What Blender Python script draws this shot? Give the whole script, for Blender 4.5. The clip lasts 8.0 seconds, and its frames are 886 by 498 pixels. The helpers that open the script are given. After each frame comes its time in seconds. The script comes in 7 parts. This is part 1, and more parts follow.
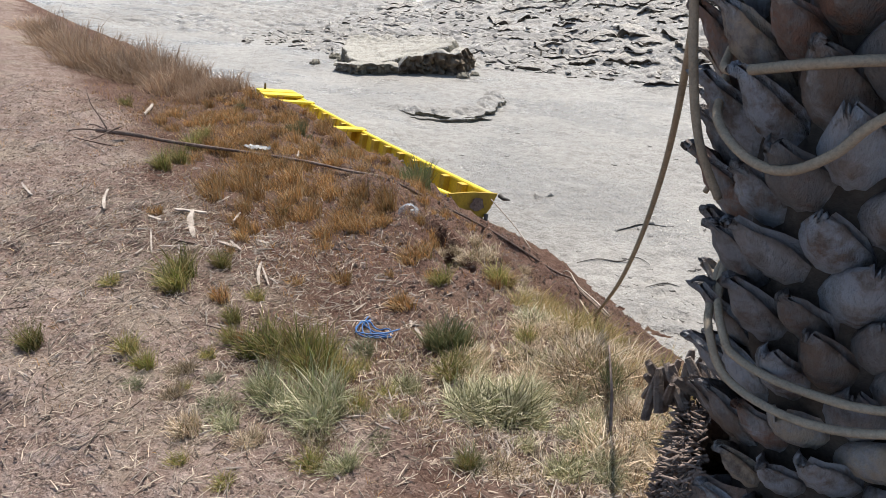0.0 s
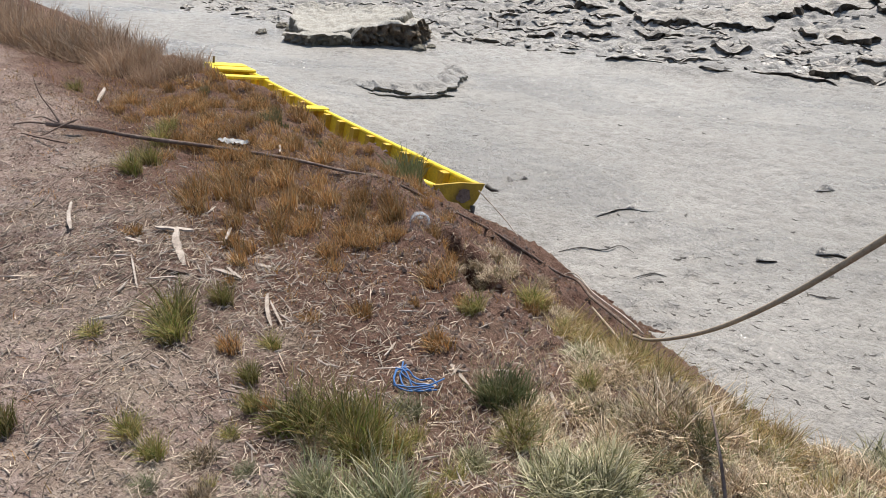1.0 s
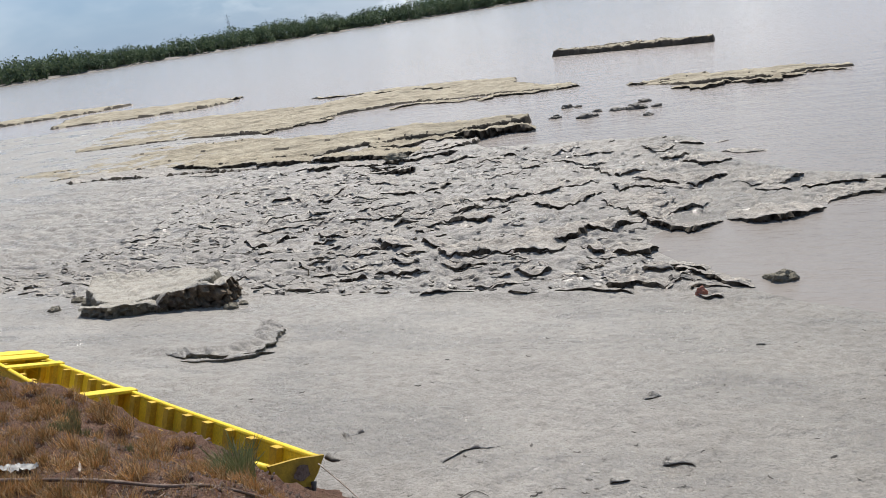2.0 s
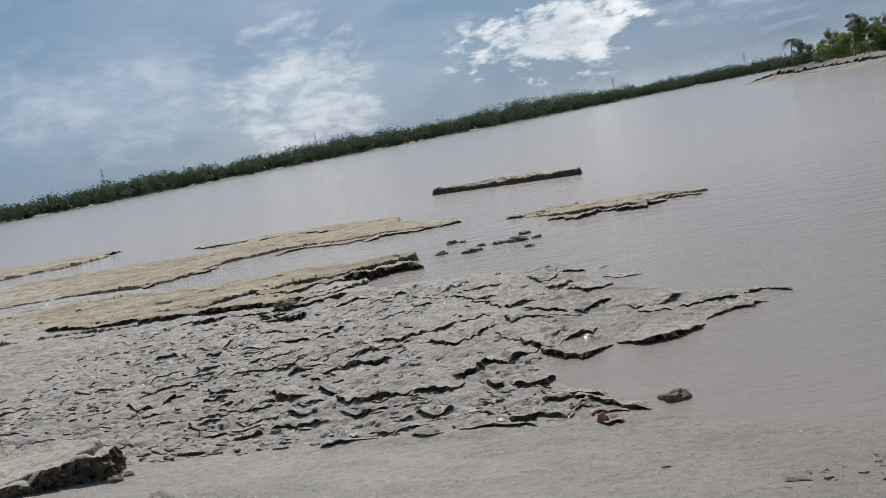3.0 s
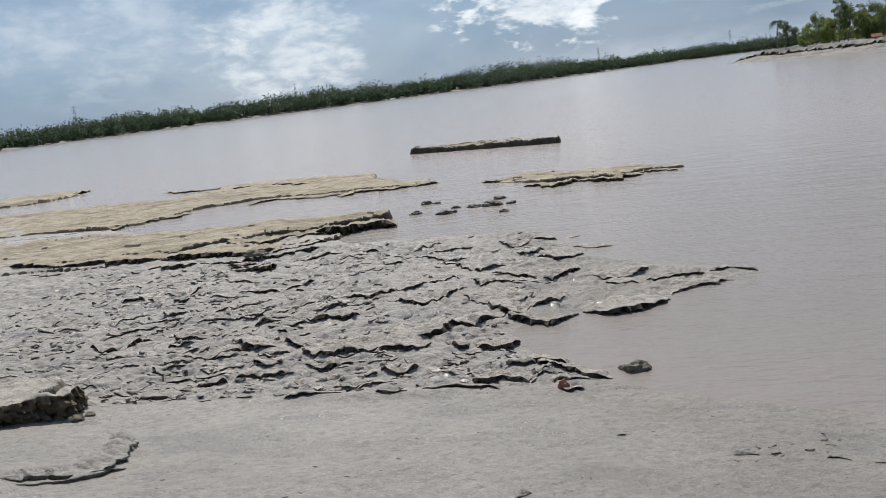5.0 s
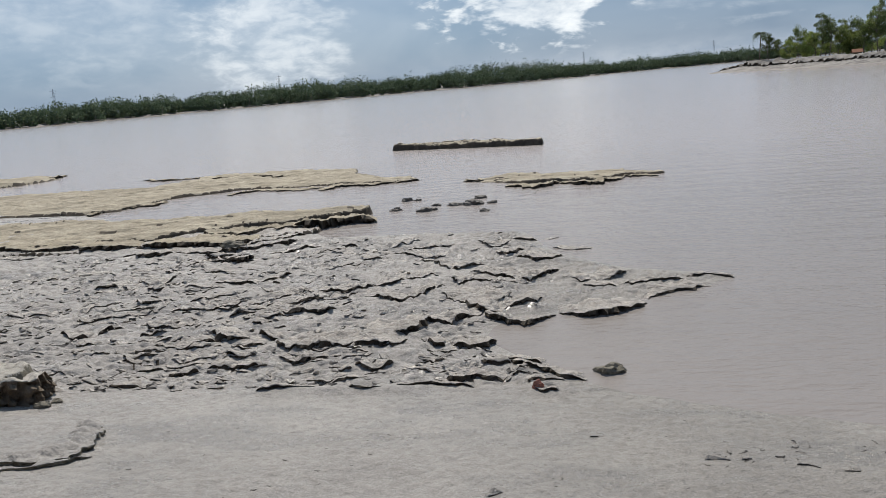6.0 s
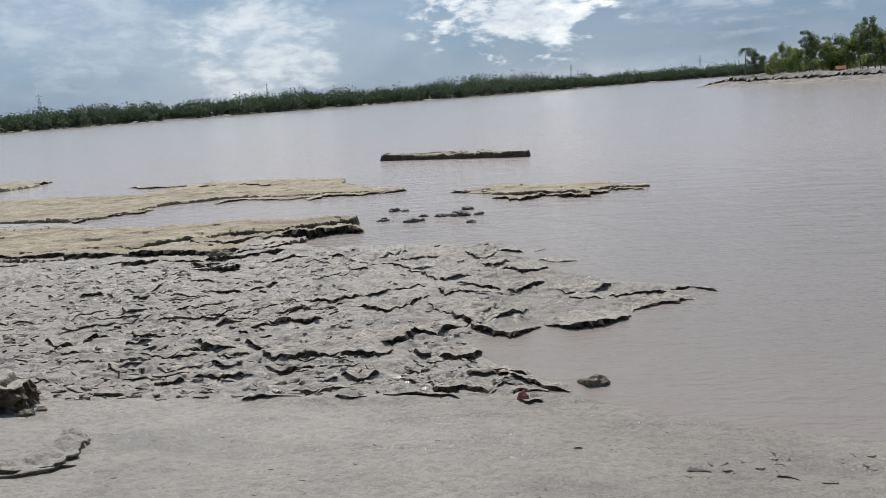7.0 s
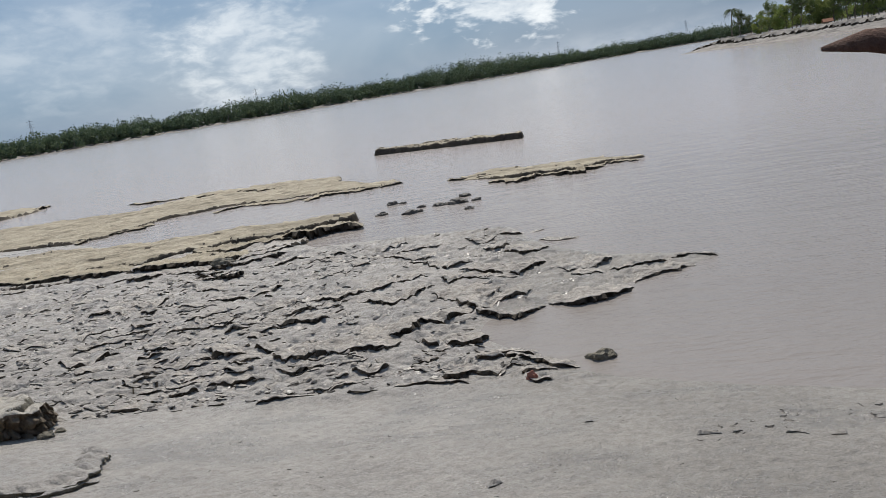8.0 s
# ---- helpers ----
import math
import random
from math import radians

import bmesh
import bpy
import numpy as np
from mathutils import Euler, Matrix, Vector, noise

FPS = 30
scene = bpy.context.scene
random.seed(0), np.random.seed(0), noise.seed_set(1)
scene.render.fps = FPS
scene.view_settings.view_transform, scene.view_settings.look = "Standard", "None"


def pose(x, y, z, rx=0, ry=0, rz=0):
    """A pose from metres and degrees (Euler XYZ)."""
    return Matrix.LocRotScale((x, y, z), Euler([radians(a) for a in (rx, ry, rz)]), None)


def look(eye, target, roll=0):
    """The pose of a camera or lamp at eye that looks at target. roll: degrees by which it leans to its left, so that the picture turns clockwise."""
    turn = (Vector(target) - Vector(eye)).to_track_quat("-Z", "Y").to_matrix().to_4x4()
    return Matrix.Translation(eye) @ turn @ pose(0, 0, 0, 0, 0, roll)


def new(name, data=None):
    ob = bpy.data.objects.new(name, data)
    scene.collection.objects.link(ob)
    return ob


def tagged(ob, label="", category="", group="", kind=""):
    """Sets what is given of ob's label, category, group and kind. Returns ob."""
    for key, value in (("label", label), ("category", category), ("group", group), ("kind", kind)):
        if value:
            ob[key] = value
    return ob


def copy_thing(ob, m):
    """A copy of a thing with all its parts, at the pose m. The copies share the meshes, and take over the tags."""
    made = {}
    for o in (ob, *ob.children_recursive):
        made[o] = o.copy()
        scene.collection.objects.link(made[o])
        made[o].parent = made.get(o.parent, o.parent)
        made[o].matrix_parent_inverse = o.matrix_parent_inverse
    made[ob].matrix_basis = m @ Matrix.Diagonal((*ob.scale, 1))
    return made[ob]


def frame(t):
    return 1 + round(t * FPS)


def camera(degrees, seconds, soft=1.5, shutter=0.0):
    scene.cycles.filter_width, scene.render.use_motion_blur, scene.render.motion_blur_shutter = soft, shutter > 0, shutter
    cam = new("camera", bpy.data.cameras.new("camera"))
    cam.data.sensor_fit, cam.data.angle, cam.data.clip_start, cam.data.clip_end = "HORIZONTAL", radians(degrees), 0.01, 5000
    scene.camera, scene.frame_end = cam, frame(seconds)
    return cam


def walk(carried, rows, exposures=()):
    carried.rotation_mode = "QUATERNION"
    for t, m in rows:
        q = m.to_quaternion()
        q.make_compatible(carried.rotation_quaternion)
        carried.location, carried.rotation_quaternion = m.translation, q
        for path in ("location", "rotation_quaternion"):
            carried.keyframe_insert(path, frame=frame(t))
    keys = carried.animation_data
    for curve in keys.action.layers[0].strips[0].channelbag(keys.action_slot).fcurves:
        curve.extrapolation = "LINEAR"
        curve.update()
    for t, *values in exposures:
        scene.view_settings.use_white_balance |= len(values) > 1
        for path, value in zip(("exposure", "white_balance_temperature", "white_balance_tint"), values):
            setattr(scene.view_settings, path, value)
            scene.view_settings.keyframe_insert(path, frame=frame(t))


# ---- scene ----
cam = camera(58.7, 8.0, soft=0.7)
PATH = [
    (0, (1.112, -0.135, 3.842), (0.032, 1.248, 2.883), -9.3),
    (0.5, (0.914, -0.015, 3.812), (-0.114, 1.324, 2.74), -8.2),
    (1, (0.674, 0.043, 3.846), (-0.263, 1.466, 2.799), -7.6),
    (1.5, (0.568, 0.198, 3.844), (-0.244, 1.84, 3.042), -8.6),
    (2, (0.501, 0.294, 3.885), (-0.053, 2.127, 3.307), -9.0),
    (2.2, (0.492, 0.292, 3.9), (0.019, 2.17, 3.399), -9.6),
    (3.3, (0.42, 0.333, 3.973), (0.212, 2.304, 3.698), -10.8),
    (3.5, (0.434, 0.337, 3.972), (0.231, 2.303, 3.667), -10.6),
    (4, (0.445, 0.281, 3.986), (0.256, 2.241, 3.639), -9.8),
    (4.5, (0.444, 0.27, 3.987), (0.251, 2.222, 3.596), -8.5),
    (6, (0.442, 0.339, 3.934), (0.305, 2.292, 3.524), -5.0),
    (6.5, (0.432, 0.287, 3.956), (0.329, 2.245, 3.561), -4.2),
    (7, (0.442, 0.258, 3.968), (0.341, 2.217, 3.581), -4.2),
    (7.5, (0.438, 0.236, 3.968), (0.339, 2.195, 3.578), -6.3),
    (8, (0.52, 0.169, 3.979), (0.407, 2.123, 3.565), -9.4),
]
walk(cam, [(t, look(eye, target, roll)) for t, eye, target, roll in PATH],
     exposures=[(0, 0.75), (0.5, 0.85), (1.0, 0.65), (1.5, 0.65), (2.0, 0.38), (3.5, -0.22), (4.5, 0.07), (6.0, 0.05), (8.0, 0.0)])

# ---- world and sun ----
SUN_AZ, SUN_EL = -8.0, 56.0


def node(tree, kind, **kw):
    n = tree.nodes.new(kind)
    for k, v in kw.items():
        if k in n.inputs:
            n.inputs[k].default_value = v
        else:
            setattr(n, k, v)
    return n


def way_of(az, el):
    a, e = radians(az), radians(el)
    return Vector((math.sin(a) * math.cos(e), math.cos(a) * math.cos(e), math.sin(e)))


def build_world():
    w = bpy.data.worlds.new("world")
    scene.world = w
    w.use_nodes = True
    t = w.node_tree
    t.nodes.clear()
    ln = t.links.new
    out = node(t, "ShaderNodeOutputWorld")
    bg = node(t, "ShaderNodeBackground")
    bg.inputs["Strength"].default_value = 0.12
    ln(bg.outputs[0], out.inputs[0])
    sky = node(t, "ShaderNodeTexSky", sky_type="NISHITA", sun_disc=False, sun_elevation=radians(SUN_EL), sun_rotation=radians(SUN_AZ))
    co = node(t, "ShaderNodeTexCoord")

    def mul(a, k):
        m = node(t, "ShaderNodeMath", operation="MULTIPLY")
        ln(a, m.inputs[0])
        if isinstance(k, (int, float)):
            m.inputs[1].default_value = k
        else:
            ln(k, m.inputs[1])
        return m.outputs[0]

    def add(a, b, clamp=False):
        m = node(t, "ShaderNodeMath", operation="ADD", use_clamp=clamp)
        ln(a, m.inputs[0])
        if isinstance(b, (int, float)):
            m.inputs[1].default_value = b
        else:
            ln(b, m.inputs[1])
        return m.outputs[0]

    def ramp(a, lo, hi, o0=0.0, o1=1.0):
        m = node(t, "ShaderNodeMapRange", interpolation_type="SMOOTHSTEP")
        ln(a, m.inputs["Value"])
        m.inputs["From Min"].default_value, m.inputs["From Max"].default_value = lo, hi
        m.inputs["To Min"].default_value, m.inputs["To Max"].default_value = o0, o1
        return m.outputs[0]

    def cloud_noise(sx, sz, detail, off):
        mp = node(t, "ShaderNodeMapping")
        mp.inputs["Scale"].default_value = (sx, sx, sz)
        mp.inputs["Location"].default_value = (off, off * 0.7, 0)
        ln(co.outputs["Generated"], mp.inputs["Vector"])
        n = node(t, "ShaderNodeTexNoise", Scale=1.0, Detail=detail, Roughness=0.55)
        n.inputs["Distortion"].default_value = 0.35
        ln(mp.outputs[0], n.inputs["Vector"])
        return n.outputs["Fac"]

    def bank_of(az, el, ra, re):
        """1 in the middle of a cloud bank, 0 outside; ra and re are its half widths in degrees."""
        c = way_of(az, el)
        sub = node(t, "ShaderNodeVectorMath", operation="SUBTRACT")
        ln(co.outputs["Generated"], sub.inputs[0])
        sub.inputs[1].default_value = c
        sc = node(t, "ShaderNodeVectorMath", operation="MULTIPLY")
        ln(sub.outputs[0], sc.inputs[0])
        sc.inputs[1].default_value = (1 / radians(ra), 1 / radians(ra), 1 / radians(re))
        le = node(t, "ShaderNodeVectorMath", operation="LENGTH")
        ln(sc.outputs[0], le.inputs[0])
        return ramp(le.outputs["Value"], 1.25, 0.0)

    big = ramp(cloud_noise(4.0, 10.0, 4.0, 1.3), 0.3, 0.7)
    mid = cloud_noise(12.0, 26.0, 7.0, 4.1)
    fine = cloud_noise(34.0, 80.0, 8.0, 2.2)
    lump = ramp(add(mul(mid, 0.6), mul(fine, 0.4)), 0.34, 0.66)
    streak = ramp(cloud_noise(3.0, 60.0, 5.0, 7.7), 0.35, 0.65)
    centred = add(lump, -0.5)

    def cover(mask, gain, grit, lo, hi):
        return mul(ramp(add(mul(mask, gain), mul(centred, grit)), lo, hi), ramp(mask, 0.0, 0.3))

    # bright cumulus banks in front of a grey-blue veil; whitest towards the sun
    c1 = cover(bank_of(3.4, 4.8, 8.5, 3.6), 0.95, 1.0, 0.32, 0.80)
    c2 = cover(bank_of(-14.5, 4.4, 6.5, 6.5), 0.95, 0.75, 0.05, 1.0)
    c3 = cover(bank_of(-27.0, 6.0, 11.0, 5.0), 0.95, 0.45, 0.0, 1.05)
    c4 = cover(bank_of(17.0, 5.2, 15.0, 3.6), 0.85, 0.9, 0.30, 0.95)
    # c5 lies mostly above the view, added to brighten reflections in the water
    c5 = cover(bank_of(-8.0, 23.5, 45.0, 12.0), 1.0, 0.4, 0.1, 0.9)
    c6 = mul(bank_of(14.0, 0.6, 22.0, 1.2), 0.22)
    white = add(add(add(mul(c1, 0.85), mul(c2, 0.55)), add(mul(c3, 0.27), mul(mul(c4, streak), 0.30))), add(mul(c5, 0.95), c6), True)
    veil = node(t, "ShaderNodeMixRGB")
    ln(big, veil.inputs[0])
    veil.inputs[1].default_value = (1.4, 2.35, 3.65, 1)
    veil.inputs[2].default_value = (2.6, 3.4, 4.5, 1)
    dim = node(t, "ShaderNodeMixRGB", blend_type="MULTIPLY")
    ln(mul(bank_of(17.0, 4.5, 18.0, 7.0), 1.0), dim.inputs[0])
    ln(veil.outputs[0], dim.inputs[1])
    dim.inputs[2].default_value = (0.60, 0.68, 0.78, 1)
    # the cover thins out away from the sun
    front = node(t, "ShaderNodeVectorMath", operation="DOT_PRODUCT")
    ln(co.outputs["Generated"], front.inputs[0])
    front.inputs[1].default_value = way_of(SUN_AZ, 20)
    m0 = node(t, "ShaderNodeMixRGB")
    ln(ramp(front.outputs["Value"], -0.2, 0.8, 0.25, 0.85), m0.inputs[0])
    ln(sky.outputs[0], m0.inputs[1])
    ln(dim.outputs[0], m0.inputs[2])
    tone = node(t, "ShaderNodeMixRGB")
    ln(lump, tone.inputs[0])
    tone.inputs[1].default_value = (4.0, 4.8, 5.7, 1)
    tone.inputs[2].default_value = (8.6, 8.9, 9.0, 1)
    m1 = node(t, "ShaderNodeMixRGB")
    ln(white, m1.inputs[0])
    ln(m0.outputs[0], m1.inputs[1])
    ln(tone.outputs[0], m1.inputs[2])
    ln(m1.outputs[0], bg.inputs["Color"])


build_world()
sun = new("sun", bpy.data.lights.new("sun", "SUN"))
sun.data.energy, sun.data.angle, sun.data.color = 4.4, radians(0.8), (1.0, 0.95, 0.88)
sun.matrix_world = look(way_of(SUN_AZ, SUN_EL) * 50, (0, 0, 0))


# ---- materials ----
def material(name):
    m = bpy.data.materials.new(name)
    m.use_nodes = True
    t = m.node_tree
    return m, t, t.nodes["Principled BSDF"]


def surface(name, c1, c2, c3, s1=1.0, s2=8.0, s3=60.0, rough=(0.7, 0.95), bump=0.4, depth=0.01, stretch=(1, 1, 1), spec=0.4, metal=0.0, local=False, mix3=0.5, island=0.0, blur=(0.35, 0.65)):
    """Ground, bark, mud, paint: large patches c1 to c2, stains of c3, fine relief."""
    m, t, bsdf = material(name)
    ln = t.links.new
    if local:
        co = node(t, "ShaderNodeTexCoord").outputs["Object"]
    else:
        co = node(t, "ShaderNodeNewGeometry").outputs["Position"]
    mp = node(t, "ShaderNodeMapping")
    mp.inputs["Scale"].default_value = stretch
    ln(co, mp.inputs["Vector"])

    def tex(sc, det, ro=0.6):
        n = node(t, "ShaderNodeTexNoise", Scale=sc, Detail=det, Roughness=ro)
        ln(mp.outputs[0], n.inputs["Vector"])
        return n.outputs["Fac"]

    def rng(v, a, b, lo=0.0, hi=1.0):
        n = node(t, "ShaderNodeMapRange")
        ln(v, n.inputs["Value"])
        for k, x in (("From Min", a), ("From Max", b), ("To Min", lo), ("To Max", hi)):
            n.inputs[k].default_value = x
        return n.outputs[0]

    n1, n2, n3 = tex(s1, 5), tex(s2, 6), tex(s3, 4, 0.7)
    a = node(t, "ShaderNodeMixRGB")
    ln(rng(n1, *blur), a.inputs[0])
    a.inputs[1].default_value, a.inputs[2].default_value = (*c1, 1), (*c2, 1)
    b = node(t, "ShaderNodeMixRGB")
    ln(rng(n2, 0.45, 0.75, 0, mix3), b.inputs[0])
    ln(a.outputs[0], b.inputs[1])
    b.inputs[2].default_value = (*c3, 1)
    c = node(t, "ShaderNodeHueSaturation")
    val = rng(n3, 0.25, 0.75, 0.72, 1.28)
    if island:
        gi = node(t, "ShaderNodeNewGeometry").outputs["Random Per Island"]
        mu = node(t, "ShaderNodeMath", operation="MULTIPLY")
        ln(val, mu.inputs[0])
        ln(rng(gi, 0, 1, 1 - island, 1 + island), mu.inputs[1])
        val = mu.outputs[0]
    ln(val, c.inputs["Value"])
    ln(b.outputs[0], c.inputs["Color"])
    ln(c.outputs[0], bsdf.inputs["Base Color"])
    ln(rng(n2, 0.3, 0.7, *rough), bsdf.inputs["Roughness"])
    bsdf.inputs["Specular IOR Level"].default_value = spec
    bsdf.inputs["Metallic"].default_value = metal
    if bump:
        s = node(t, "ShaderNodeMath", operation="ADD")
        ln(n2, s.inputs[0])
        h = node(t, "ShaderNodeMath", operation="MULTIPLY")
        ln(n3, h.inputs[0])
        h.inputs[1].default_value = 0.45
        ln(h.outputs[0], s.inputs[1])
        bp = node(t, "ShaderNodeBump", Strength=bump, Distance=depth)
        ln(s.outputs[0], bp.inputs["Height"])
        ln(bp.outputs[0], bsdf.inputs["Normal"])
    return m


def blades(name, cols, rough=0.6, through_light=0.35):
    """Leaves and grass: each blade takes its own colour out of cols; light passes through them."""
    m, t, bsdf = material(name)
    ln = t.links.new
    gi = node(t, "ShaderNodeNewGeometry").outputs["Random Per Island"]
    r = node(t, "ShaderNodeValToRGB")
    ln(gi, r.inputs[0])
    el = r.color_ramp.elements
    while len(el) < len(cols):
        el.new(0.5)
    for i, c in enumerate(cols):
        el[i].position, el[i].color = i / (len(cols) - 1), (*c, 1)
    oi = node(t, "ShaderNodeObjectInfo").outputs["Random"]
    mr = node(t, "ShaderNodeMapRange")
    ln(oi, mr.inputs["Value"])
    mr.inputs["To Min"].default_value, mr.inputs["To Max"].default_value = 0.65, 1.3
    hs = node(t, "ShaderNodeHueSaturation")
    ln(mr.outputs[0], hs.inputs["Value"])
    ln(r.outputs[0], hs.inputs["Color"])
    r = hs
    ln(r.outputs[0], bsdf.inputs["Base Color"])
    bsdf.inputs["Roughness"].default_value = rough
    bsdf.inputs["Specular IOR Level"].default_value = 0.25
    tr = node(t, "ShaderNodeBsdfTranslucent")
    ln(r.outputs[0], tr.inputs["Color"])
    mx = node(t, "ShaderNodeMixShader", Fac=through_light)
    out = t.nodes["Material Output"]
    ln(bsdf.outputs[0], mx.inputs[1])
    ln(tr.outputs[0], mx.inputs[2])
    ln(mx.outputs[0], out.inputs["Surface"])
    return m


def plain(name, c, rough=0.5, metal=0.0, spec=0.5):
    return surface(name, c, tuple(x * 0.85 for x in c), tuple(x * 0.6 for x in c), s1=6, s2=25, s3=120, rough=(rough * 0.85, min(1, rough * 1.15)), bump=0.15, depth=0.003, spec=spec, metal=metal, local=True, mix3=0.35)


SOIL = surface("dry soil", (0.29, 0.206, 0.168), (0.165, 0.106, 0.084), (0.40, 0.315, 0.275), s1=1.6, s2=18, s3=110, rough=(0.85, 1.0), bump=1.0, depth=0.04, spec=0.12, mix3=0.85)


def humus(m):
    """Dark humus under the grass, paler trodden soil on the path behind it."""
    t = m.node_tree
    ln = t.links.new
    bsdf = t.nodes["Principled BSDF"]
    old = bsdf.inputs["Base Color"].links[0].from_socket
    pos = node(t, "ShaderNodeNewGeometry").outputs["Position"]
    dot = node(t, "ShaderNodeVectorMath", operation="DOT_PRODUCT")
    ln(pos, dot.inputs[0])
    dot.inputs[1].default_value = (0.45, 0.9, 0)
    n = node(t, "ShaderNodeTexNoise", Scale=2.6, Detail=5.0)
    ln(pos, n.inputs["Vector"])
    add = node(t, "ShaderNodeMath", operation="ADD")
    ln(dot.outputs["Value"], add.inputs[0])
    ln(n.outputs["Fac"], add.inputs[1])
    r = node(t, "ShaderNodeMapRange", interpolation_type="SMOOTHSTEP")
    ln(add.outputs[0], r.inputs["Value"])
    r.inputs["From Min"].default_value, r.inputs["From Max"].default_value, r.inputs["To Max"].default_value = 0.95, 1.35, 0.9
    last = old
    # pale dust, straw dust and dark crumbs in the soil
    for scale, lo, hi, amount, col in ((3.5, 0.50, 0.68, 0.55, (0.36, 0.30, 0.225)), (26.0, 0.54, 0.66, 0.6, (0.36, 0.275, 0.225)), (70.0, 0.56, 0.66, 0.75, (0.07, 0.045, 0.034)), (150.0, 0.57, 0.66, 0.8, (0.50, 0.41, 0.34)), (190.0, 0.57, 0.66, 0.8, (0.06, 0.04, 0.03))):
        k = node(t, "ShaderNodeTexNoise", Scale=scale, Detail=4.0, Roughness=0.6)
        off = node(t, "ShaderNodeVectorMath", operation="ADD")
        ln(pos, off.inputs[0])
        off.inputs[1].default_value = (scale, 0.3 * scale, 0)
        ln(off.outputs[0], k.inputs["Vector"])
        r2 = node(t, "ShaderNodeMapRange")
        ln(k.outputs["Fac"], r2.inputs["Value"])
        r2.inputs["From Min"].default_value, r2.inputs["From Max"].default_value, r2.inputs["To Max"].default_value = lo, hi, amount
        g = node(t, "ShaderNodeMixRGB")
        ln(r2.outputs[0], g.inputs[0])
        ln(last, g.inputs[1])
        g.inputs[2].default_value = (*col, 1)
        last = g.outputs[0]
    sep = node(t, "ShaderNodeSeparateXYZ")
    ln(pos, sep.inputs[0])
    fade = node(t, "ShaderNodeMapRange", interpolation_type="SMOOTHSTEP")
    ln(sep.outputs["X"], fade.inputs["Value"])
    for key, val in (("From Min", -0.5), ("From Max", 0.5), ("To Min", 1.0), ("To Max", 0.8)):
        fade.inputs[key].default_value = val
    both = node(t, "ShaderNodeMath", operation="MULTIPLY")
    ln(r.outputs[0], both.inputs[0])
    ln(fade.outputs[0], both.inputs[1])
    mx = node(t, "ShaderNodeMixRGB", blend_type="MULTIPLY")
    ln(both.outputs[0], mx.inputs[0])
    ln(last, mx.inputs[1])
    mx.inputs[2].default_value = (0.45, 0.335, 0.29, 1)
    ln(mx.outputs[0], bsdf.inputs["Base Color"])


humus(SOIL)
MUD = surface("wet river mud", (0.315, 0.289, 0.258), (0.26, 0.238, 0.213), (0.165, 0.15, 0.133), s1=0.5, s2=9, s3=38, rough=(0.35, 0.75), bump=1.0, depth=0.05, spec=0.42, mix3=0.6, blur=(0.4, 0.6))


def damp(m):
    """The mud is wetter, and so darker, towards the river."""
    t = m.node_tree
    ln = t.links.new
    bsdf = t.nodes["Principled BSDF"]
    old = bsdf.inputs["Base Color"].links[0].from_socket
    pos = node(t, "ShaderNodeNewGeometry").outputs["Position"]
    dot = node(t, "ShaderNodeVectorMath", operation="DOT_PRODUCT")
    ln(pos, dot.inputs[0])
    dot.inputs[1].default_value = (0.55, 0.03, 0)
    n = node(t, "ShaderNodeTexNoise", Scale=0.9, Detail=5.0)
    ln(pos, n.inputs["Vector"])
    add = node(t, "ShaderNodeMath", operation="ADD")
    ln(dot.outputs["Value"], add.inputs[0])
    ln(n.outputs["Fac"], add.inputs[1])
    r = node(t, "ShaderNodeMapRange", interpolation_type="SMOOTHSTEP")
    ln(add.outputs[0], r.inputs["Value"])
    r.inputs["From Min"].default_value, r.inputs["From Max"].default_value = 0.5, 1.8
    mx = node(t, "ShaderNodeMixRGB", blend_type="MULTIPLY")
    ln(r.outputs[0], mx.inputs[0])
    ln(old, mx.inputs[1])
    mx.inputs[2].default_value = (0.85, 0.845, 0.83, 1)
    ln(mx.outputs[0], bsdf.inputs["Base Color"])
    # glossy wet patches
    mp = node(t, "ShaderNodeMapping")
    mp.inputs["Scale"].default_value = (0.5, 1.3, 1)
    ln(pos, mp.inputs["Vector"])
    w = node(t, "ShaderNodeTexNoise", Scale=0.9, Detail=6.0, Roughness=0.62)
    ln(mp.outputs[0], w.inputs["Vector"])
    wet = node(t, "ShaderNodeMapRange", interpolation_type="SMOOTHSTEP")
    ln(w.outputs["Fac"], wet.inputs["Value"])
    for key, val in (("From Min", 0.46), ("From Max", 0.60), ("To Min", 1.0), ("To Max", 0.42)):
        wet.inputs[key].default_value = val
    ru = node(t, "ShaderNodeMath", operation="MULTIPLY")
    ln(bsdf.inputs["Roughness"].links[0].from_socket, ru.inputs[0])
    ln(wet.outputs[0], ru.inputs[1])
    ln(ru.outputs[0], bsdf.inputs["Roughness"])


damp(MUD)
PLATE = surface("cracked mud", (0.47, 0.42, 0.362), (0.36, 0.32, 0.275), (0.16, 0.14, 0.117), s1=0.9, s2=9.0, s3=34, rough=(0.25, 0.75), bump=1.0, depth=0.09, spec=0.45, mix3=0.8, stretch=(0.7, 1.2, 1), blur=(0.4, 0.6))
DRYMUD = surface("dry yellowish mud", (0.43, 0.372, 0.275), (0.32, 0.275, 0.20), (0.14, 0.118, 0.082), s1=0.7, s2=2.6, s3=16, rough=(0.7, 0.95), bump=1.0, depth=0.12, spec=0.25, mix3=0.8, stretch=(0.6, 1.4, 1))
DRYCLAY = surface("pale grey clay", (0.44, 0.405, 0.35), (0.36, 0.33, 0.28), (0.19, 0.168, 0.13), s1=1.6, s2=9, s3=45, rough=(0.7, 0.95), bump=1.0, depth=0.05, spec=0.25, mix3=0.55)
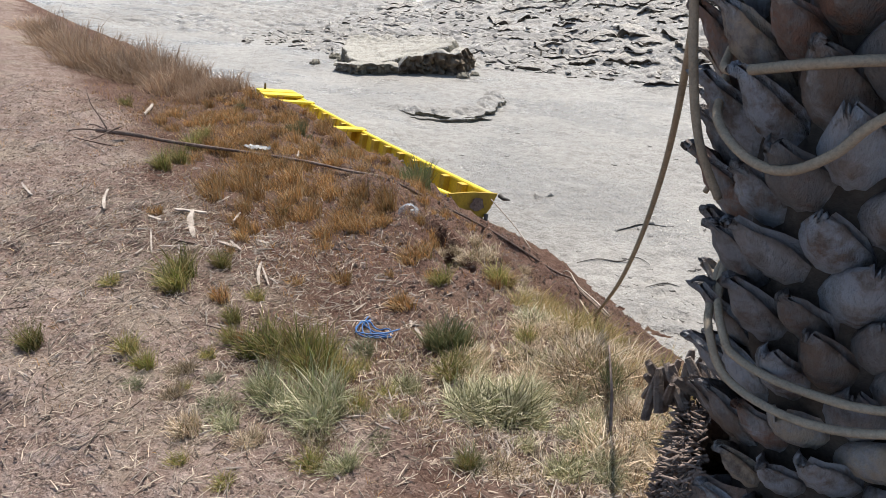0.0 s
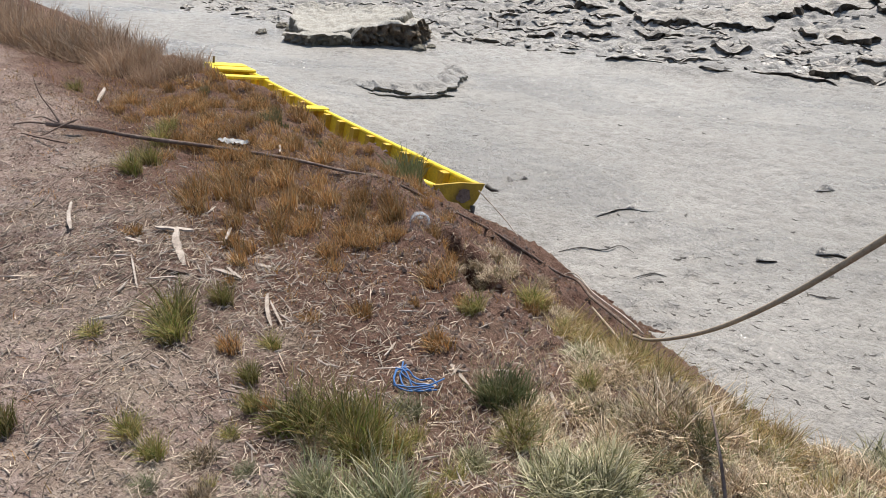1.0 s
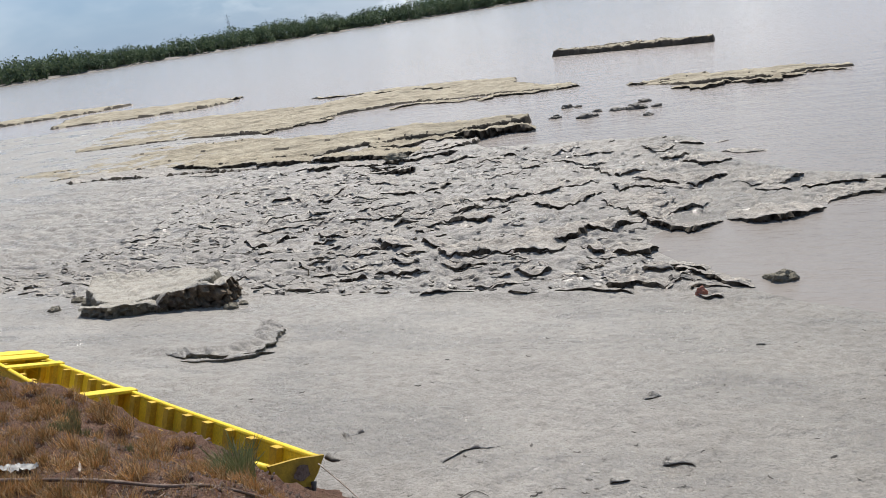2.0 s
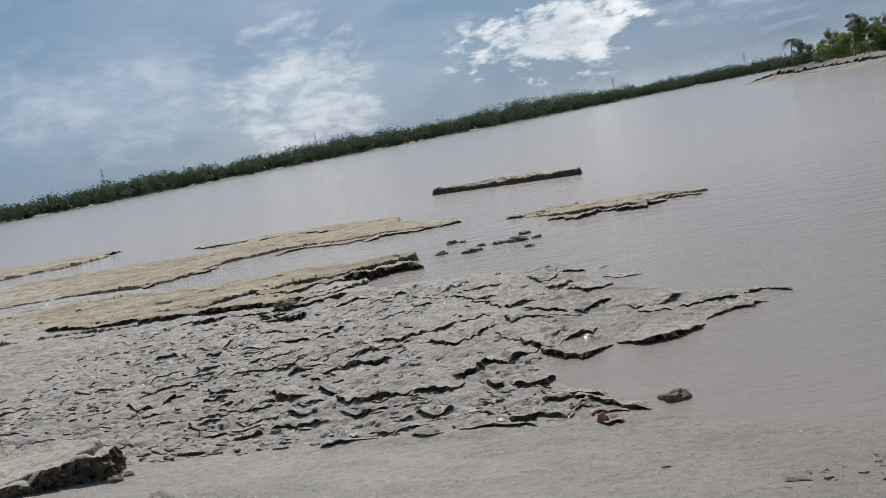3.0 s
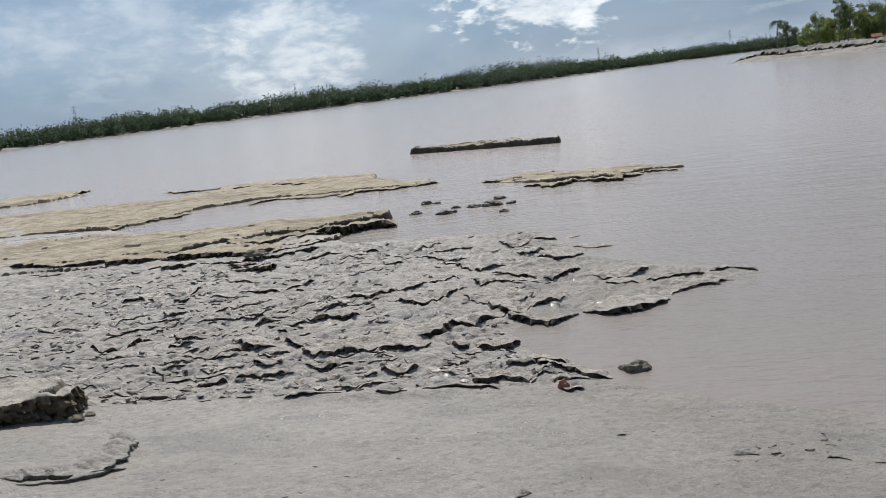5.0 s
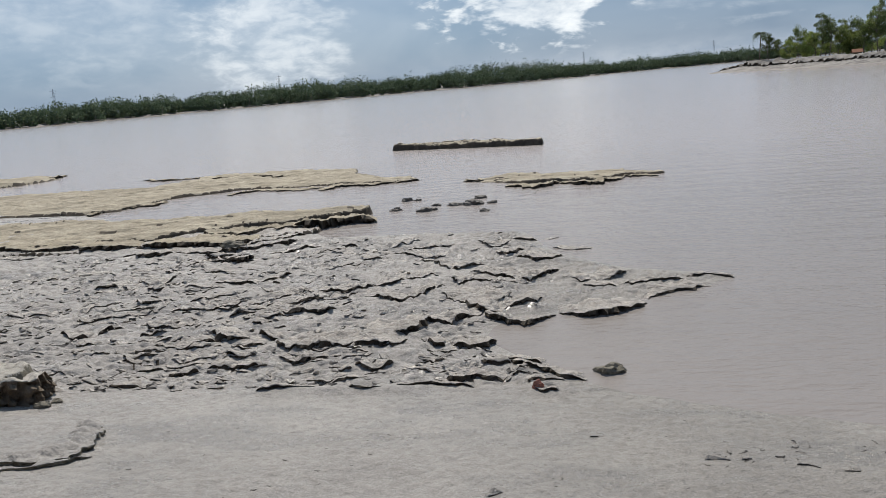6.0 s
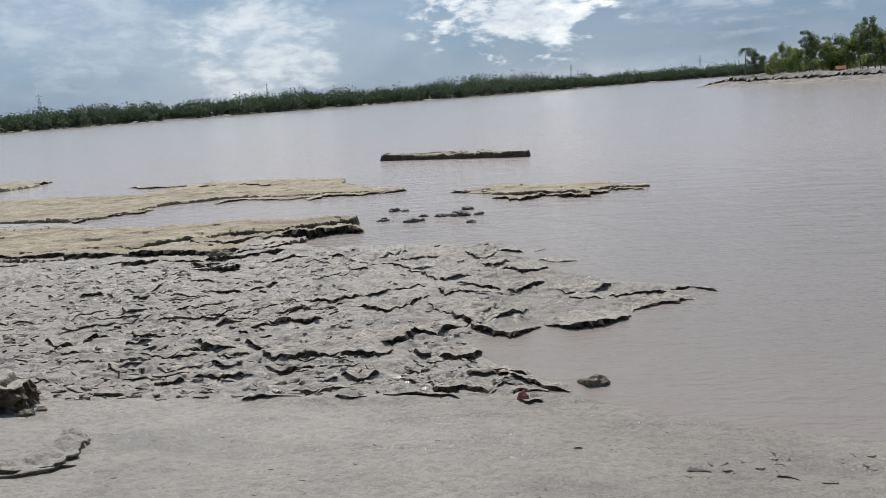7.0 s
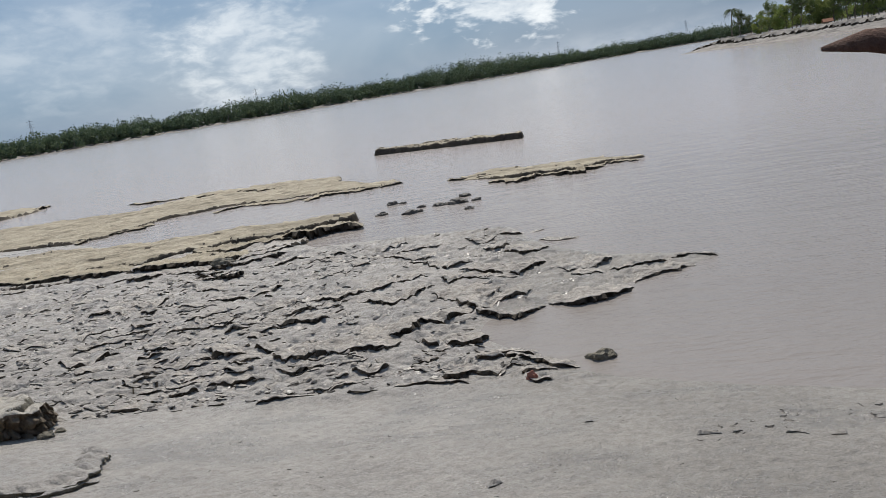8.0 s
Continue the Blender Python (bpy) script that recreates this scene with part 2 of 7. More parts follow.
SHOREMUD = surface("pale shore mud", (0.28, 0.258, 0.23), (0.20, 0.182, 0.162), (0.09, 0.078, 0.066), s1=0.12, s2=0.5, s3=4, rough=(0.7, 0.95), bump=0.8, depth=0.3, spec=0.25, mix3=0.75)
CLAY = surface("crumbling clay", (0.27, 0.24, 0.19), (0.17, 0.152, 0.11), (0.07, 0.062, 0.042), s1=1.2, s2=7, s3=40, rough=(0.7, 0.95), bump=1.0, depth=0.08, spec=0.25, mix3=0.75)
BROWNCLAY = surface("brown clay face", (0.20, 0.155, 0.11), (0.10, 0.075, 0.052), (0.30, 0.25, 0.18), s1=1.6, s2=9, s3=40, rough=(0.7, 0.95), bump=1.0, depth=0.08, spec=0.2, mix3=0.7)
# wet clay of broken faces, darkened further: their shade is in the colour
SHADEDWETCLAY = surface("wet broken clay darkened as shade", (0.075, 0.06, 0.044), (0.045, 0.036, 0.027), (0.13, 0.108, 0.08), s1=2, s2=9, s3=50, rough=(0.6, 0.9), bump=0.9, depth=0.04, spec=0.15, mix3=0.5)
DARKMUD = surface("dark wet debris", (0.07, 0.06, 0.05), (0.11, 0.095, 0.08), (0.04, 0.035, 0.03), s1=3, s2=20, s3=60, rough=(0.5, 0.8), bump=0.5, depth=0.01)
YELLOW = surface("yellow boat paint", (0.80, 0.60, 0.03), (0.72, 0.50, 0.02), (0.42, 0.27, 0.03), s1=2.0, s2=9, s3=60, rough=(0.45, 0.7), bump=0.25, depth=0.004, local=True, mix3=0.35, spec=0.4)
OLDYELLOW = surface("worn yellow bow board", (0.42, 0.27, 0.02), (0.30, 0.19, 0.02), (0.09, 0.06, 0.03), s1=5.0, s2=16, s3=70, rough=(0.6, 0.85), bump=0.4, depth=0.006, local=True, mix3=0.6)
# the boat's yellow, darkened so the ribs' shading sits in the colour
RIBSHADE = surface("boat yellow darkened as rib shade", (0.58, 0.38, 0.02), (0.48, 0.30, 0.02), (0.25, 0.15, 0.03), s1=4.0, s2=14, s3=70, rough=(0.5, 0.75), bump=0.3, depth=0.005, local=True, mix3=0.45)
PUDDLE = surface("bilge water", (0.45, 0.50, 0.54), (0.55, 0.58, 0.60), (0.3, 0.33, 0.35), s1=6, s2=20, s3=70, rough=(0.1, 0.25), bump=0.1, depth=0.003, local=True)
BARK = surface("brown palm fibre", (0.075, 0.058, 0.047), (0.045, 0.035, 0.03), (0.13, 0.105, 0.085), s1=6, s2=30, s3=160, rough=(0.85, 1.0), bump=0.8, depth=0.008, spec=0.1, mix3=0.6)
BOOT = surface("palm leaf base", (0.115, 0.10, 0.095), (0.27, 0.262, 0.27), (0.13, 0.075, 0.047), s1=16, s2=34, s3=260, rough=(0.5, 0.9), bump=1.0, depth=0.010, spec=0.4, mix3=0.95, stretch=(1, 1, 0.5), blur=(0.42, 0.58))


def weathered(m):
    """Some leaf bases are bleached tan, some rusty, some blue-grey."""
    t = m.node_tree
    ln = t.links.new
    bsdf = t.nodes["Principled BSDF"]
    last = bsdf.inputs["Base Color"].links[0].from_socket
    oi = node(t, "ShaderNodeObjectInfo").outputs["Random"]
    r = node(t, "ShaderNodeValToRGB")
    r.color_ramp.interpolation = "CONSTANT"
    el = r.color_ramp.elements
    cols = [(0.0, (0.14, 0.13, 0.13)), (0.28, (0.29, 0.30, 0.335)), (0.5, (0.14, 0.095, 0.07)), (0.62, (0.34, 0.275, 0.21)), (0.76, (0.22, 0.215, 0.23)), (0.93, (0.2, 0.10, 0.065))]
    while len(el) < len(cols):
        el.new(0.5)
    for e, (p, c) in zip(el, cols):
        e.position, e.color = p, (*c, 1)
    ln(oi, r.inputs[0])
    n = node(t, "ShaderNodeTexNoise", Scale=38.0, Detail=5.0, Roughness=0.65)
    ln(node(t, "ShaderNodeNewGeometry").outputs["Position"], n.inputs["Vector"])
    k = node(t, "ShaderNodeMapRange")
    ln(n.outputs["Fac"], k.inputs["Value"])
    k.inputs["From Min"].default_value, k.inputs["From Max"].default_value, k.inputs["To Max"].default_value = 0.42, 0.58, 0.8
    g = node(t, "ShaderNodeMixRGB")
    ln(k.outputs[0], g.inputs[0])
    ln(last, g.inputs[1])
    ln(r.outputs[0], g.inputs[2])
    ln(g.outputs[0], bsdf.inputs["Base Color"])


weathered(BOOT)
STUB = surface("torn brown leaf stub", (0.11, 0.065, 0.05), (0.07, 0.042, 0.034), (0.15, 0.10, 0.08), s1=14, s2=50, s3=200, rough=(0.8, 1.0), bump=0.8, depth=0.008, spec=0.2, mix3=0.7)
OLDSTALK = surface("old palm stalk", (0.17, 0.125, 0.10), (0.27, 0.22, 0.19), (0.06, 0.042, 0.035), s1=14, s2=50, s3=200, rough=(0.8, 1.0), bump=0.8, depth=0.008, spec=0.2, mix3=0.7)
ROOT = surface("palm roots", (0.17, 0.12, 0.10), (0.27, 0.21, 0.18), (0.07, 0.05, 0.045), s1=8, s2=35, s3=140, rough=(0.8, 1.0), bump=0.8, depth=0.01, spec=0.15, mix3=0.6, island=0.4)
ROPE = surface("weathered rope", (0.36, 0.28, 0.20), (0.29, 0.235, 0.175), (0.17, 0.135, 0.10), s1=12, s2=60, s3=300, rough=(0.75, 0.95), bump=0.7, depth=0.004, spec=0.2)
ROPEDARK = surface("muddy rope", (0.22, 0.17, 0.13), (0.30, 0.25, 0.20), (0.12, 0.09, 0.07), s1=8, s2=60, s3=300, rough=(0.75, 0.95), bump=0.5, depth=0.003, spec=0.2)
STICK = surface("dead branch", (0.13, 0.085, 0.065), (0.22, 0.165, 0.135), (0.05, 0.034, 0.027), s1=14, s2=45, s3=200, rough=(0.75, 0.95), bump=0.9, depth=0.006, spec=0.2, mix3=0.8)
PALEWOOD = surface("bleached wood", (0.46, 0.39, 0.33), (0.30, 0.245, 0.20), (0.16, 0.12, 0.095), s1=12, s2=50, s3=220, rough=(0.7, 0.9), bump=0.8, depth=0.004, spec=0.2, mix3=0.7)
STRAW = surface("dry straw", (0.46, 0.375, 0.29), (0.23, 0.172, 0.13), (0.09, 0.062, 0.045), s1=14, s2=50, s3=150, rough=(0.75, 0.95), bump=0.2, depth=0.002, spec=0.2, island=0.75)
CLOD = surface("soil crumbs", (0.22, 0.16, 0.13), (0.14, 0.097, 0.077), (0.28, 0.22, 0.19), s1=9, s2=40, s3=150, rough=(0.9, 1.0), bump=0.5, depth=0.004, spec=0.1, island=0.4)
BLUE = plain("blue cord", (0.035, 0.12, 0.30), 0.6)
WHITE = plain("pale plastic scrap", (0.17, 0.17, 0.17), 0.5)
BRICK = surface("old brick", (0.34, 0.14, 0.09), (0.26, 0.11, 0.08), (0.15, 0.09, 0.07), s1=8, s2=40, s3=120, rough=(0.8, 1.0), bump=0.5, depth=0.006)
TRUNK = surface("tree trunk", (0.16, 0.13, 0.10), (0.22, 0.19, 0.16), (0.10, 0.08, 0.06), s1=1, s2=6, s3=30, rough=(0.85, 1.0), bump=0.4, depth=0.05)
ROOFRED = surface("clay roof", (0.30, 0.14, 0.08), (0.24, 0.11, 0.065), (0.22, 0.10, 0.06), s1=1, s2=6, s3=30, rough=(0.8, 1.0), bump=0.3, depth=0.05)
STEEL = plain("galvanised steel", (0.35, 0.37, 0.40), 0.5, 0.6)
DRYGRASS = blades("dry rusty grass", [(0.26, 0.12, 0.04), (0.56, 0.31, 0.12), (0.07, 0.04, 0.02), (0.60, 0.42, 0.24), (0.14, 0.11, 0.04), (0.38, 0.18, 0.06), (0.09, 0.05, 0.025)])
GREENGRASS = blades("green and straw grass", [(0.13, 0.16, 0.03), (0.24, 0.23, 0.06), (0.50, 0.40, 0.19), (0.05, 0.07, 0.02), (0.32, 0.21, 0.08), (0.08, 0.10, 0.025)])
PALEGRASS = blades("pale bent grass", [(0.55, 0.50, 0.32), (0.11, 0.12, 0.045), (0.70, 0.62, 0.43), (0.20, 0.20, 0.08), (0.07, 0.06, 0.03), (0.42, 0.37, 0.20)], 0.6, 0.2)
STRAWGRASS = blades("pinkish straw grass", [(0.64, 0.50, 0.35), (0.22, 0.14, 0.08), (0.46, 0.34, 0.21), (0.74, 0.61, 0.45), (0.10, 0.065, 0.04), (0.26, 0.24, 0.10)], 0.6, 0.2)
EDGEGRASS = blades("orange-green hanging grass", [(0.14, 0.13, 0.03), (0.30, 0.18, 0.06), (0.06, 0.045, 0.018), (0.20, 0.18, 0.045), (0.42, 0.29, 0.13), (0.12, 0.06, 0.025)], 0.6, 0.2)
GREYGRASS = blades("grey-green grass", [(0.20, 0.22, 0.10), (0.42, 0.39, 0.25), (0.12, 0.14, 0.05), (0.50, 0.44, 0.30), (0.10, 0.10, 0.04), (0.30, 0.27, 0.14)], 0.6, 0.2)
DARKGRASS = blades("dark green grass", [(0.10, 0.12, 0.045), (0.17, 0.18, 0.08), (0.07, 0.085, 0.035), (0.26, 0.23, 0.12), (0.16, 0.10, 0.045)], 0.6, 0.25)
TALLGRASS = blades("tall blond grass", [(0.36, 0.24, 0.16), (0.26, 0.16, 0.10), (0.46, 0.34, 0.24), (0.20, 0.12, 0.075), (0.40, 0.29, 0.19)])
LEAF = blades("tree leaves", [(0.12, 0.165, 0.06), (0.17, 0.205, 0.075), (0.085, 0.125, 0.05), (0.23, 0.25, 0.10)], 0.6, 0.45)
LEAFLIGHT = blades("young leaves", [(0.24, 0.30, 0.08), (0.19, 0.26, 0.07), (0.32, 0.34, 0.11), (0.15, 0.20, 0.06)], 0.6, 0.45)
FARLEAF = blades("far woods leaves", [(0.06, 0.09, 0.055), (0.13, 0.175, 0.09), (0.04, 0.065, 0.045), (0.18, 0.22, 0.105)], 0.8, 0.2)


def water_material():
    m, t, bsdf = material("silty river water")
    ln = t.links.new
    pos = node(t, "ShaderNodeNewGeometry").outputs["Position"]

    def tex(sc, det, st):
        mp = node(t, "ShaderNodeMapping")
        mp.inputs["Scale"].default_value = st
        mp.inputs["Rotation"].default_value = (0, 0, 0.35)
        ln(pos, mp.inputs["Vector"])
        n = node(t, "ShaderNodeTexNoise", Scale=sc, Detail=det, Roughness=0.55)
        ln(mp.outputs[0], n.inputs["Vector"])
        return n.outputs["Fac"]

    small, mid, wide = tex(7.0, 4, (0.55, 1.4, 1)), tex(1.3, 3, (0.5, 1.3, 1)), tex(0.03, 4, (0.4, 1.5, 1))
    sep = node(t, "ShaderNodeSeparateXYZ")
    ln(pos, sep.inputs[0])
    # paler with distance: the far water's sky reflection is put into the colour
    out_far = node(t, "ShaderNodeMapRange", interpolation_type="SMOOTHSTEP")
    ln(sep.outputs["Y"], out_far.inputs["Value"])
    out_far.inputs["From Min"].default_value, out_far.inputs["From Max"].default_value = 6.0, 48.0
    far_pale = node(t, "ShaderNodeMath", operation="MULTIPLY_ADD")
    ln(wide, far_pale.inputs[0])
    far_pale.inputs[1].default_value = 0.5
    ln(out_far.outputs[0], far_pale.inputs[2])
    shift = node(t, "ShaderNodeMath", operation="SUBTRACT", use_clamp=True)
    ln(far_pale.outputs[0], shift.inputs[0])
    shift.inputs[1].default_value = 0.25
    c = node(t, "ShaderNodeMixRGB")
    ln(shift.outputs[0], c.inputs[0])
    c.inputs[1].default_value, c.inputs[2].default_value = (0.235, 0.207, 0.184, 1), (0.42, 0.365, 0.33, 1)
    ln(c.outputs[0], bsdf.inputs["Base Color"])
    bsdf.inputs["Roughness"].default_value = 0.14
    bsdf.inputs["IOR"].default_value = 1.33
    a = node(t, "ShaderNodeMath", operation="MULTIPLY")
    ln(mid, a.inputs[0])
    a.inputs[1].default_value = 2.2
    s = node(t, "ShaderNodeMath", operation="ADD")
    ln(small, s.inputs[0])
    ln(a.outputs[0], s.inputs[1])
    bp = node(t, "ShaderNodeBump", Strength=0.6, Distance=0.04)
    ln(s.outputs[0], bp.inputs["Height"])
    ln(bp.outputs[0], bsdf.inputs["Normal"])
    return m


WATER = water_material()


# ---- building helpers ----
def vnoise(x, y, seed=0):
    """Value noise of arrays, 0 to 1."""
    xi, yi = np.floor(x).astype(np.int64), np.floor(y).astype(np.int64)
    fx, fy = x - xi, y - yi
    fx, fy = fx * fx * (3 - 2 * fx), fy * fy * (3 - 2 * fy)

    def h(a, b):
        n = (a * 374761393 + b * 668265263 + seed * 974711) & 0x7FFFFFFF
        n = ((n ^ (n >> 13)) * 1274126177) & 0x7FFFFFFF
        return ((n ^ (n >> 16)) & 0xFFFF) / 65535.0

    return (h(xi, yi) * (1 - fx) + h(xi + 1, yi) * fx) * (1 - fy) + (h(xi, yi + 1) * (1 - fx) + h(xi + 1, yi + 1) * fx) * fy


def fbm(x, y, octaves=4, seed=0):
    x, y = np.asarray(x, float), np.asarray(y, float)
    total, amp, norm = 0.0, 1.0, 0.0
    for i in range(octaves):
        total = total + amp * (vnoise(x * 2 ** i + 17.3 * i, y * 2 ** i + 5.1 * i, seed + i) - 0.5)
        norm += amp
        amp *= 0.5
    return total / norm * 2


def smooth(a, b, x):
    u = np.clip((x - a) / (b - a), 0, 1)
    return u * u * (3 - 2 * u)


def terrace(x, y, levels, seed):
    """Noise cut into small ragged steps, about -1 to 1."""
    t = fbm(x, y, 4, seed) * levels
    f = np.floor(t)
    return (f + smooth(0.0, 0.16, t - f) - 0.5) / levels


def mesh_ob(name, verts, faces, mat, parent=None, label="", soft=True):
    me = bpy.data.meshes.new(name)
    me.from_pydata([tuple(map(float, v)) for v in verts], [], faces)
    me.materials.append(mat)
    if soft:
        me.shade_smooth()
    ob = new(name, me)
    if parent is not None:
        ob.parent = parent
    return tagged(ob, label) if label else ob


def part(name, bm, mat, parent=None, label="", soft=False):
    me = bpy.data.meshes.new(name)
    bm.to_mesh(me)
    bm.free()
    me.materials.append(mat)
    if soft:
        me.shade_smooth()
    ob = new(name, me)
    if parent is not None:
        ob.parent = parent
    return tagged(ob, label) if label else ob


def sheet(name, xs, ys, zfun, mat, keep=None, side=None, steep=0.62):
    """A height field over the lines xs and ys."""
    X, Y = np.meshgrid(xs, ys)
    Z = zfun(X, Y)
    nx, ny = len(xs), len(ys)
    idx = np.arange(nx * ny).reshape(ny, nx)
    quads = np.stack([idx[:-1, :-1], idx[:-1, 1:], idx[1:, 1:], idx[1:, :-1]], -1)
    if keep is not None:
        k = keep(X, Y)
        ok = k[:-1, :-1] | k[:-1, 1:] | k[1:, 1:] | k[1:, :-1]
        quads = quads[ok]
    quads = quads.reshape(-1, 4)
    used = np.unique(quads)
    back = np.full(nx * ny, -1)
    back[used] = np.arange(len(used))
    quads = back[quads]
    co = np.stack([X.ravel(), Y.ravel(), Z.ravel()], -1)[used]
    me = bpy.data.meshes.new(name)
    me.vertices.add(len(co))
    me.vertices.foreach_set("co", co.ravel())
    me.loops.add(quads.size)
    me.loops.foreach_set("vertex_index", quads.ravel())
    me.polygons.add(len(quads))
    me.polygons.foreach_set("loop_start", np.arange(0, quads.size, 4))
    me.update(calc_edges=True)
    me.shade_smooth()
    me.materials.append(mat)
    # steep faces take the darker side material
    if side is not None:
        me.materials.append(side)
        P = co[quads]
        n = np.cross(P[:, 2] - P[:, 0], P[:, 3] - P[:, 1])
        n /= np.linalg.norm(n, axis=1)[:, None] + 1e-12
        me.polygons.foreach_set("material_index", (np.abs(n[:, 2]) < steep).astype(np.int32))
    return new(name, me)


def lines(*spans):
    """Grid lines: spans of (from, to, step), end to end."""
    out = []
    for a, b, st in spans:
        out.extend(np.linspace(a, b, max(2, int(round((b - a) / st)) + 1))[:-1])
    out.append(spans[-1][1])
    return np.array(out)


def sdf(px, py, poly):
    """Distance to a closed outline, positive inside."""
    P = np.array(poly, float)
    Q = np.roll(P, -1, 0)
    best = np.full(px.shape, 1e9)
    inside = np.zeros(px.shape, bool)
    for (ax, ay), (bx, by) in zip(P, Q):
        dx, dy = bx - ax, by - ay
        u = np.clip(((px - ax) * dx + (py - ay) * dy) / (dx * dx + dy * dy + 1e-12), 0, 1)
        best = np.minimum(best, np.hypot(px - ax - u * dx, py - ay - u * dy))
        cross = (ay > py) != (by > py)
        inside ^= cross & (px < ax + (py - ay) / (by - ay + 1e-12) * dx)
    return np.where(inside, best, -best)


def tube_data(pts, radii, sides=8, flat=1.0):
    pts = [Vector(p) for p in pts]
    n = len(pts)
    if isinstance(radii, (int, float)):
        radii = [radii] * n
    verts, faces = [], []
    up = None
    for i, p in enumerate(pts):
        d = (pts[min(i + 1, n - 1)] - pts[max(i - 1, 0)]).normalized()
        if up is None:
            up = d.orthogonal().normalized()
        up = (up - d * up.dot(d)).normalized()
        side = d.cross(up)
        for k in range(sides):
            a = 2 * math.pi * k / sides
            verts.append(p + (up * math.cos(a) + side * math.sin(a) * flat) * radii[i])
    for i in range(n - 1):
        for k in range(sides):
            k2 = (k + 1) % sides
            faces.append((i * sides + k, i * sides + k2, (i + 1) * sides + k2, (i + 1) * sides + k))
    faces.append(tuple(range(sides))[::-1])
    faces.append(tuple((n - 1) * sides + k for k in range(sides)))
    return verts, faces


def join_data(items):
    V, F = [], []
    for v, f in items:
        o = len(V)
        V.extend(v)
        F.extend(tuple(i + o for i in q) for q in f)
    return V, F


def curve_points(keys, n):
    """n points on a smooth line through keys."""
    K = [Vector(k) for k in keys]
    out = []
    for i in range(n):
        u = i / (n - 1) * (len(K) - 1)
        j = min(int(u), len(K) - 2)
        f = u - j
        p0, p1, p2, p3 = K[max(j - 1, 0)], K[j], K[j + 1], K[min(j + 2, len(K) - 1)]
        out.append(0.5 * (2 * p1 + (p2 - p0) * f + (2 * p0 - 5 * p1 + 4 * p2 - p3) * f * f + (3 * p1 - p0 - 3 * p2 + p3) * f ** 3))
    return out


def tube(name, keys, radii, mat, parent=None, n=24, sides=8, label=""):
    pts = curve_points(keys, n)
    if not isinstance(radii, (int, float)):
        radii = list(np.interp(np.linspace(0, 1, n), np.linspace(0, 1, len(radii)), radii))
    v, f = tube_data(pts, radii, sides)
    return mesh_ob(name, v, f, mat, parent, label)


# ---- the ground: bank, mud flat, river ----
Q_AT = [-30, -3, 0, 0.3, 0.55, 0.8, 1.0, 1.25, 1.4, 1.8, 2.2, 2.6, 2.95, 3.4, 9]
Z_AT = [3.2, 2.92, 2.88, 2.83, 2.74, 2.61, 2.54, 2.47, 2.38, 1.97, 1.58, 1.13, 0.68, 0.3, -1]


def bank_smooth(x, y):
    x, y = np.asarray(x, float), np.asarray(y, float)
    q1 = 0.55 * x + 0.835 * y + 0.19 * np.maximum(0, -x - 1.2) + 0.05 * np.maximum(0, -x - 3.0)
    q2 = 0.2 * x + 0.98 * y - 0.2
    h = np.maximum(0.12 - np.abs(q1 - q2), 0) / 0.12
    q = np.minimum(q1, q2) - h * h * 0.03
    q = np.maximum(q, -28)
    lump = 0.10 * np.exp(-((x + 2.6) ** 2 + (y - 3.4) ** 2) / 0.12) + 0.09 * np.exp(-((x + 1.68) ** 2 + (y - 3.25) ** 2) / 0.07)
    return (np.interp(q - 0.06, Q_AT, Z_AT) + np.interp(q, Q_AT, Z_AT) + np.interp(q + 0.06, Q_AT, Z_AT)) / 3 + lump, q


def bank(x, y):
    z, q = bank_smooth(x, y)
    x, y = np.asarray(x, float), np.asarray(y, float)
    rough = 0.6 + 1.3 * smooth(0.9, 1.8, q)
    z = z + rough * (0.05 * fbm(x * 1.4, y * 1.4, 3, 3) + 0.045 * fbm(x * 5, y * 5, 4, 9) + 0.028 * np.abs(fbm(x * 13, y * 13, 3, 21)) + 0.022 * fbm(x * 20, y * 20, 2, 23))
    # a cleft where a lump of the edge has come away
    d = np.abs((x + 0.47) * 0.707 + (y - 1.91) * 0.707 + 0.07 * fbm(x * 7, y * 7, 3, 5))
    along = (x + 0.47) * -0.707 + (y - 1.91) * 0.707
    z = z - 0.20 * np.exp(-(d / 0.032) ** 2) * smooth(-0.24, -0.10, along) * smooth(0.30, 0.16, along)
    return z


SOIL_X, SOIL_Y = np.arange(-6.2, 1.8, 0.02), np.arange(-0.2, 4.4, 0.02)
SOIL_Z = bank(*np.meshgrid(SOIL_X, SOIL_Y)).tolist()


def bank_at(x, y):
    """The bank's height at one place, read off a fine grid."""
    i, j = min(max((x + 6.2) / 0.02, 0), len(SOIL_X) - 1.01), min(max((y + 0.2) / 0.02, 0), len(SOIL_Y) - 1.01)
    a, b = int(i), int(j)
    f, g = i - a, j - b
    low, high = SOIL_Z[b], SOIL_Z[b + 1]
    return (low[a] * (1 - f) + low[a + 1] * f) * (1 - g) + (high[a] * (1 - f) + high[a + 1] * f) * g


LAND = [(60, -10), (60, -4), (30, 2), (8, 6.6), (4.58, 8.23), (3.35, 8.76), (1.96, 9.51), (1.39, 10.0), (0.54, 11.26), (0.12, 12.0), (0.31, 12.6), (0.69, 13.1), (2.13, 13.2), (3.05, 13.8),
        (4.3, 14.4), (4.7, 14.8), (4.3, 15.2), (3.0, 15.9), (1.8, 17.7), (1.06, 20.6), (-1.8, 21.3), (-4.2, 21.6), (-5.7, 24.1), (-3.6, 25.0), (-3.6, 25.5), (-7.3, 25.9), (-10, 26.5),
        (-13.7, 28.6), (-16, 30.6), (-19, 31.6), (-26, 40.5), (-36, 43), (-60, 44), (-90, 40), (-90, -10)]
